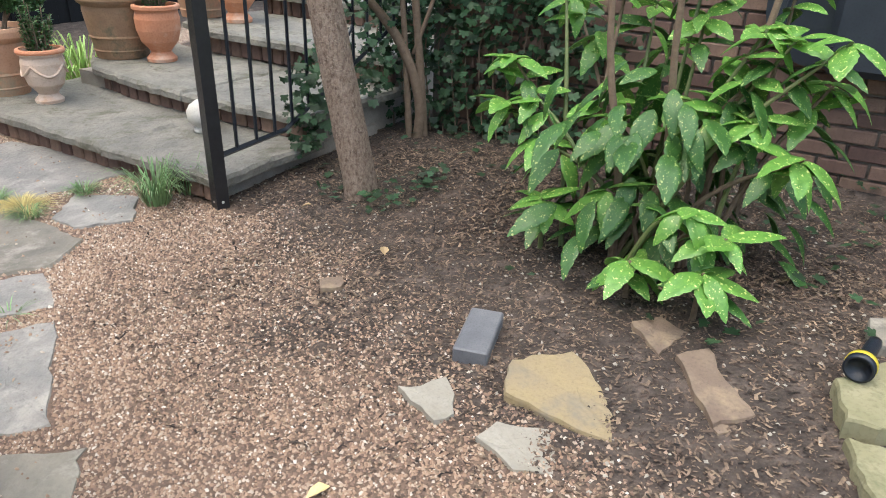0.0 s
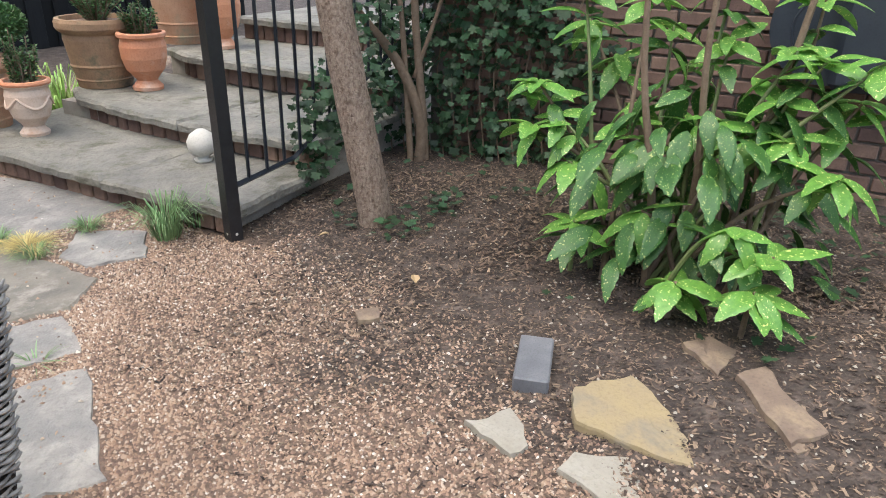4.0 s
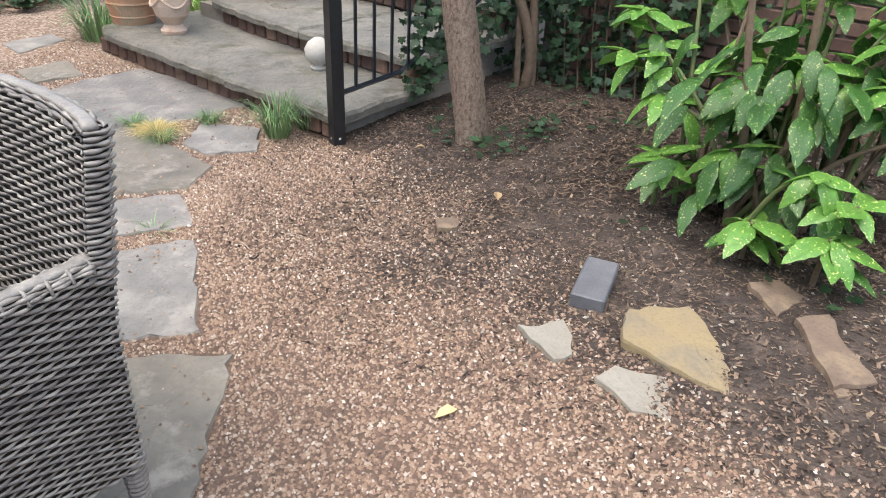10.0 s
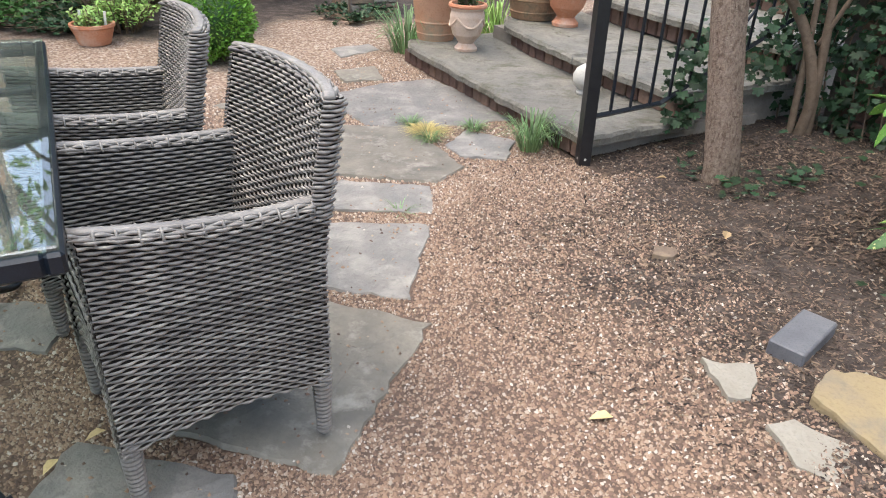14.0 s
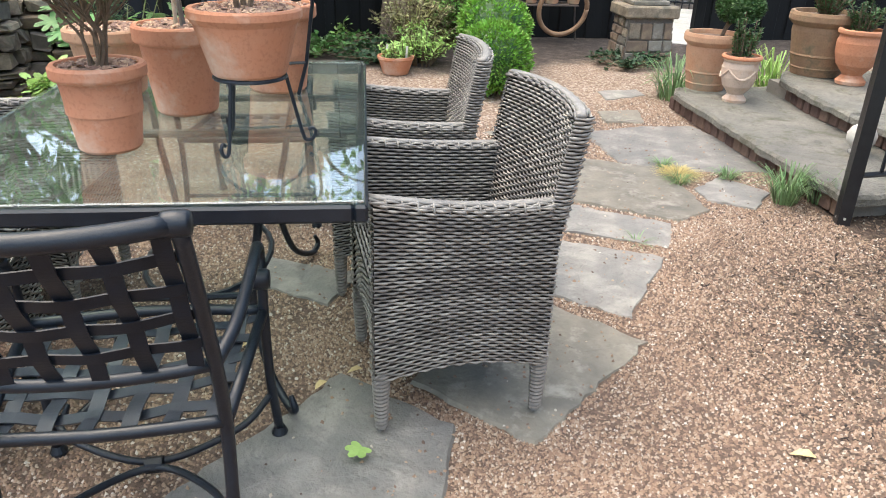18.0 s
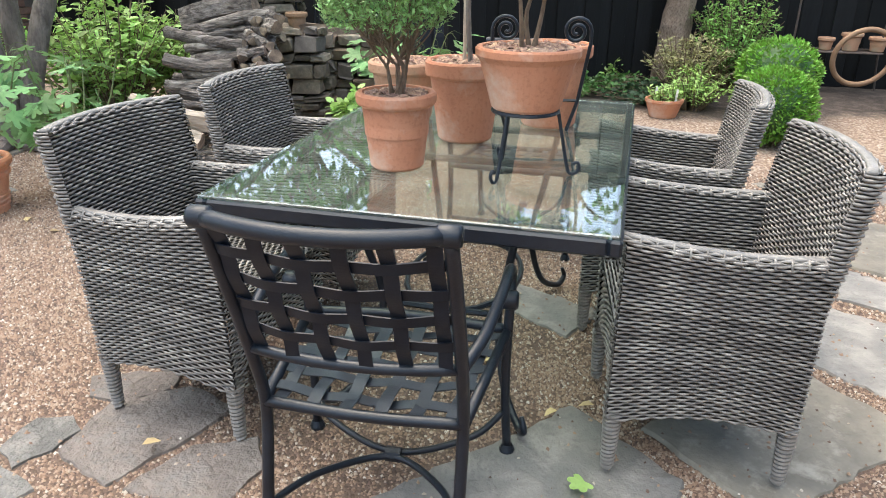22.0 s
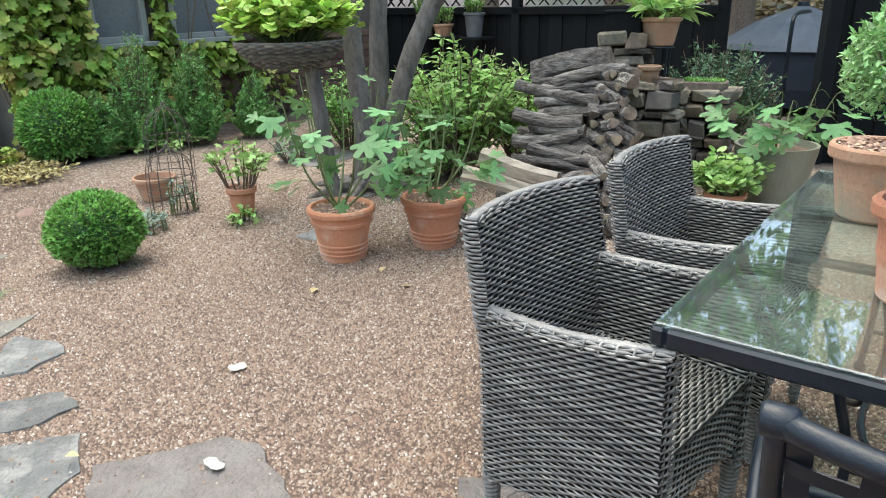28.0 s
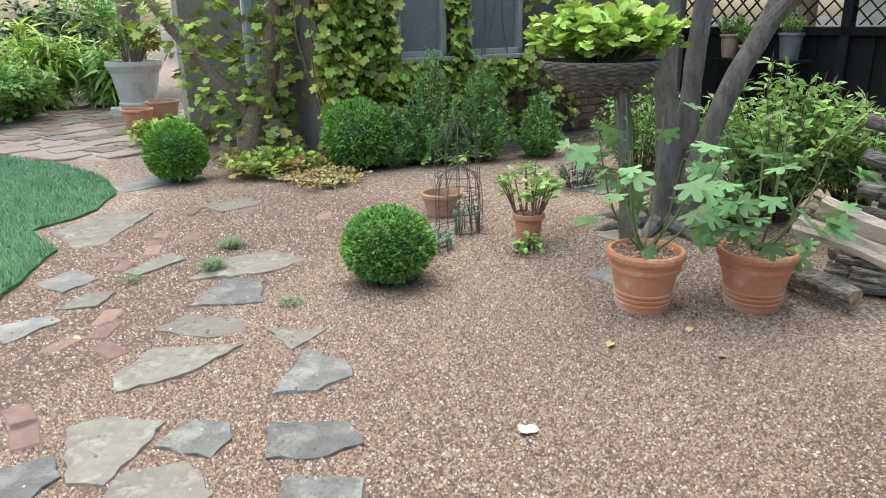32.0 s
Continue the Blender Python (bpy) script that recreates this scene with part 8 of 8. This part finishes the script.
part("drum", moved(lathe([(0, -0.16), (0.12, -0.16), (0.13, -0.15), (0.2, -0.14), (0.24, -0.12), (0.25, -0.08), (0.25, 0.03), (0, 0.03)], 40), pose(0, 0, 0, -90)), blue, reel)
part("housing", box(0.42, 0.2, 0.5, (-0.24, 0.06, 0.0), 0.03), blue, reel)
for k in range(5):
    part("rib", moved(tube([(0.15 * math.cos(2.2 + q * 0.25), 0.15 * math.sin(2.2 + q * 0.25), 0) for q in range(7)], 0.006, 6), pose(0, 0.152, 0, -90, 0, 0) @ pose(0, 0, 0, 0, 0, 72 * k)), blue, reel)


# ---- tall trees beyond the fences ----
brng = random.Random(77)
for k, (a, b, h, sp) in enumerate(((10.5, -5.5, 6.0, 2.2), (11.5, -1.5, 6.5, 2.2), (10.5, 2.5, 6.0, 2.0), (11.0, 6.0, 6.5, 2.2), (7.5, -10.5, 6.0, 2.2), (2.0, -13.5, 6.5, 2.4), (9.6, -3.4, 5.6, 2.0), (10.2, -7.6, 6.4, 2.4))):
    tr = thing("tree", "tall leafy tree beyond the garden fence", "tree", pose(*W(a, b)), "trees beyond the fences")
    part("trunk", knobbly([(0, 0, -0.1), (0.05, 0, 1.5), (0.1, 0.1, 3.2), (0.1, 0.1, h)], [0.2, 0.16, 0.13, 0.05], k, 12, 0.05, 14), BARK, tr)
    pl = []
    for i in range(22):
        q, an, z = sp * math.sqrt(brng.random()), brng.uniform(0, 6.28), h * brng.uniform(0.45, 1.05)
        c = Vector((q * math.cos(an), q * math.sin(an), z))
        part("limb", tube(curve_pts([(0.1, 0.1, z * 0.7), c * 0.6 + Vector((0, 0, z * 0.36)), c], 6), [0.05, 0.045, 0.04, 0.03, 0.025, 0.02, 0.012], 6), BARK, tr)
        pl += crown_places(brng, c, (0.85, 0.85, 0.6), 110 if b < 0 else 34, 0.2, 0.1)
    tagged(part("crown", spread_leaves(leaf_plain(), pl), CANOPY, tr), kind="stuff")

terrace = tagged(new("pavement_terrace", mesh_of("pavement_terrace", *slab([(-5.0, -7.6), (-6.3, -7.9), (-8.2, -9.2), (-9.5, -11.0), (-8.0, -12.4), (-5.2, -11.4), (-4.7, -9.3)], 0.05, random.Random(6), 0.03, 0.2, 0.004), TERRACE)), "worn pinkish-brown stone terrace", "paving", kind="structure")
terrace.matrix_basis = pose(0, 0, 0.015)
TERRACE_EDGE = [(-5.0, -7.6), (-6.3, -7.9), (-8.2, -9.2), (-9.5, -11.0), (-8.0, -12.4), (-5.2, -11.4), (-4.7, -9.3)]
trng = random.Random(44)
for i in range(12):
    for j in range(12):
        cx, cy = -9.4 + 0.44 * i + trng.uniform(-0.06, 0.06) + 0.2 * (j % 2), -12.2 + 0.4 * j + trng.uniform(-0.05, 0.05)
        if inside(TERRACE_EDGE, np.array([cx]), np.array([cy]))[0]:
            w, d = trng.uniform(0.17, 0.23), trng.uniform(0.14, 0.19)
            poly = [(q * w + trng.uniform(-0.05, 0.05), r * d + trng.uniform(-0.04, 0.04)) for q, r in ((-1, -1), (0.2, -1.1), (1, -0.9), (1.05, 0.9), (0, 1.1), (-1, 1))]
            part("flagstone", slab(poly, 0.03, trng, 0.01, 0.12, 0.003), trng.choice((WARM, TERRACE, BROWNSTONE)), terrace, m=pose(cx, cy, 0.012))


# ---- gravel, mulch and fallen leaves ----
def scatter(name, label, x, y, z, size, base, faces, material, rng, flat=1.0, tilt=0.6):
    """Many small pieces as one object: each turned and sized by chance."""
    n = len(x)
    base = np.array(base, float)
    yaw = rng.uniform(0, 2 * np.pi, n)
    c, s = np.cos(yaw), np.sin(yaw)
    sc = size[:, None] * rng.uniform(0.65, 1.25, (n, 3)) * np.array((1.0, 0.8, flat))
    v = base[None] * sc[:, None, :] * rng.uniform(0.8, 1.2, (n, len(base), 1))
    lean = rng.uniform(-tilt, tilt, n)
    vz = v[..., 2] + v[..., 0] * np.sin(lean)[:, None]
    vx = v[..., 0] * c[:, None] - v[..., 1] * s[:, None] + x[:, None]
    vy = v[..., 0] * s[:, None] + v[..., 1] * c[:, None] + y[:, None]
    verts = np.stack((vx, vy, vz + z[:, None]), -1).reshape(-1, 3)
    k, f = len(base), np.array(faces)
    allf = (f[None] + (np.arange(n) * k)[:, None, None]).reshape(-1, f.shape[1])
    me = bpy.data.meshes.new(name)
    me.vertices.add(len(verts))
    me.vertices.foreach_set("co", verts.reshape(-1))
    me.loops.add(allf.size)
    me.loops.foreach_set("vertex_index", allf.reshape(-1).astype(np.int32))
    me.polygons.add(len(allf))
    me.polygons.foreach_set("loop_start", np.arange(0, allf.size, f.shape[1], dtype=np.int32))
    me.update(calc_edges=True)
    me.materials.append(material)
    return tagged(new(name, me), label, name, kind="stuff")


OCTA = [(1, 0, -0.2), (0, 1, -0.2), (-1, 0, -0.2), (0, -1, -0.2), (0, 0, 1)]
OCTA_F = [(0, 1, 4), (1, 2, 4), (2, 3, 4), (3, 0, 4)]
CHIPV = [(0.9, 0.35, 0), (-0.7, 0.42, 0), (-1, -0.3, 0.02), (0.8, -0.4, 0), (0.6, 0.05, 0.3), (-0.7, 0.02, 0.32)]
CHIPF = [(0, 4, 3), (1, 2, 5), (0, 1, 5), (0, 5, 4), (2, 3, 4), (2, 4, 5)]
lrng = np.random.default_rng(3)


def not_on_stones(x, y):
    ok = np.ones(len(x), bool)
    for poly in ALL_STONES:
        ok &= ~inside(poly, x, y)
    return ok


def court_points(n, x0, x1, y0, y1):
    x, y = lrng.uniform(x0, x1, n), lrng.uniform(y0, y1, n)
    b = 0.4757 * x + 0.8796 * y
    a = -0.8796 * x + 0.4757 * y
    bed = bed_amount(x, y)
    ok = (lrng.random(n) > bed * 1.02 - 0.015) & ((b < 2.13) | (a > 4.8) | (a < 2.3)) & ~inside(LAWN_EDGE, x, y)
    x, y = x[ok], y[ok]
    keep = not_on_stones(x, y) | (lrng.random(len(x)) < 0.012)
    return x[keep], y[keep]


for n, rect, sz in ((125000, (-1.6, 0.7, 0.4, 3.2), 0.0064), (185000, (-3.6, -0.5, -3.6, 1.0), 0.0067), (52000, (-3.4, -1.4, 0.8, 4.2), 0.008), (105000, (-5.2, -1.0, -5.8, -1.0), 0.0078)):
    x, y = court_points(n, *rect)
    on = ~not_on_stones(x, y)
    scatter("gravel", "tan and reddish pea gravel covering the court", x, y, ground_z(x, y) + 0.002 + 0.01 * on, sz * lrng.uniform(0.55, 1.3, len(x)), OCTA, OCTA_F, PEBBLE, lrng, 0.8, 0.4)
x, y = lrng.uniform(-1.5, 1.7, 130000), lrng.uniform(0.9, 4.3, 130000)
ok = lrng.random(len(x)) < bed_amount(x, y) * (0.75 + 0.25 * smooth(0.42, 0.62, 0.5 + 0.28 * np.sin(4.1 * x + 1.3 * y) + 0.28 * np.sin(3.7 * y - 2.2 * x + 1)))
x, y = x[ok], y[ok]
scatter("mulch", "shredded brown bark mulch over dark soil", x, y, ground_z(x, y) + 0.003, 0.0066 * (0.25 + 1.7 * lrng.random(len(x)) ** 2), CHIPV, CHIPF, CHIP, lrng, 0.5, 0.5)
x, y = lrng.uniform(-1.6, 1.2, 16000), lrng.uniform(0.8, 3.4, 16000)
ok = (bed_amount(x, y) > 0.02) & (bed_amount(x, y) < 0.995)
scatter("mulch", "bark bits trodden into the gravel edge", x[ok], y[ok], ground_z(x[ok], y[ok]) + 0.006, 0.0085 * lrng.uniform(0.3, 1.4, ok.sum()), CHIPV, CHIPF, CHIP, lrng, 0.4, 0.4)
x, y = lrng.uniform(-1.2, 1.4, 1500), lrng.uniform(1.0, 3.6, 1500)
ok = bed_amount(x, y) > 0.3
scatter("gravel", "stray pale pebbles in the mulch bed", x[ok], y[ok], ground_z(x[ok], y[ok]) + 0.003, 0.008 * lrng.uniform(0.4, 1.2, ok.sum()), OCTA, OCTA_F, PALESTONE, lrng, 0.6, 0.3)

x, y = lrng.uniform(-1.0, 1.4, 15000), lrng.uniform(2.2, 3.9, 15000)
ok = lrng.random(len(x)) < bed_amount(x, y) * smooth(0.3, 0.7, 0.5 + 0.3 * np.sin(3.3 * x + 2.1 * y) + 0.3 * np.sin(5.1 * y - 3.0 * x))
scatter("mulch", "coarse shreds of bark mulch round the tree and the bush", x[ok], y[ok], ground_z(x[ok], y[ok]) + 0.007, 0.014 * lrng.uniform(0.35, 1.3, ok.sum()), CHIPV, CHIPF, CHIP, lrng, 0.5, 0.6)

# fallen leaves one could pick up
fallen_meshes = [mesh_of("fallen_leaf", *moved(leaf_plain(0.6, 0.3, 0.1), Matrix.Scale(s, 4)), DEADLEAF) for s in (0.05, 0.065)]
pale_leaf = mesh_of("fallen_leaf", *moved(leaf_lobed(2, 0.35, 250, 0.6), Matrix.Scale(0.075, 4)), mat("pale_leaf_back", (0.5, 0.47, 0.4), (0.58, 0.55, 0.48), 0.8, 20, 0.2, 90))
for k, (x, y, z, r) in enumerate(((-3.26, -1.41, 0.01, 20), (-3.13, -1.83, 0.01, 80), (-2.35, -1.84, 0.01, 140), (-1.74, -1.7, 0.035, 60), (-1.29, 0.45, 0.03, 200), (-1.62, 0.31, 0.012, 40), (-0.75, 3.05, 0.045, 100), (-0.2, 4.0, 0.05, 30), (-1.75, -2.15, 0.035, 0),
                                  (-3.5, -1.55, 0.01, 250), (-1.39, -0.73, 0.035, 10), (-0.35, 2.55, 0.06, 10), (-1.29, 0.57, 0.03, 160), (-0.3, 1.35, 0.05, 130), (-2.1, -3.9, 0.03, 10), (-2.9, -4.55, 0.03, 70))):
    ob = new("fallen_leaf", pale_leaf if k in (2, 3) else fallen_meshes[k % 2])
    ob.matrix_basis = pose(x, y, z, 8 * (k % 3) - 6, 5, r)
    tagged(ob, "pale heart-shaped leaf lying pale side up" if k in (2, 3) else "dry curled yellow-brown leaf fallen on the ground", "leaf", "fallen leaves")
green_leaf = new("fallen_leaf", mesh_of("green_leaf", *moved(leaf_lobed(5, 0.3, 260, 0.6), Matrix.Scale(0.07, 4)), GERAN))
green_leaf.matrix_basis = pose(-0.985, 0.42, 0.032, 4, 0, 200)
tagged(green_leaf, "pale green lobed leaf fallen on a flagstone", "leaf", "fallen leaves")
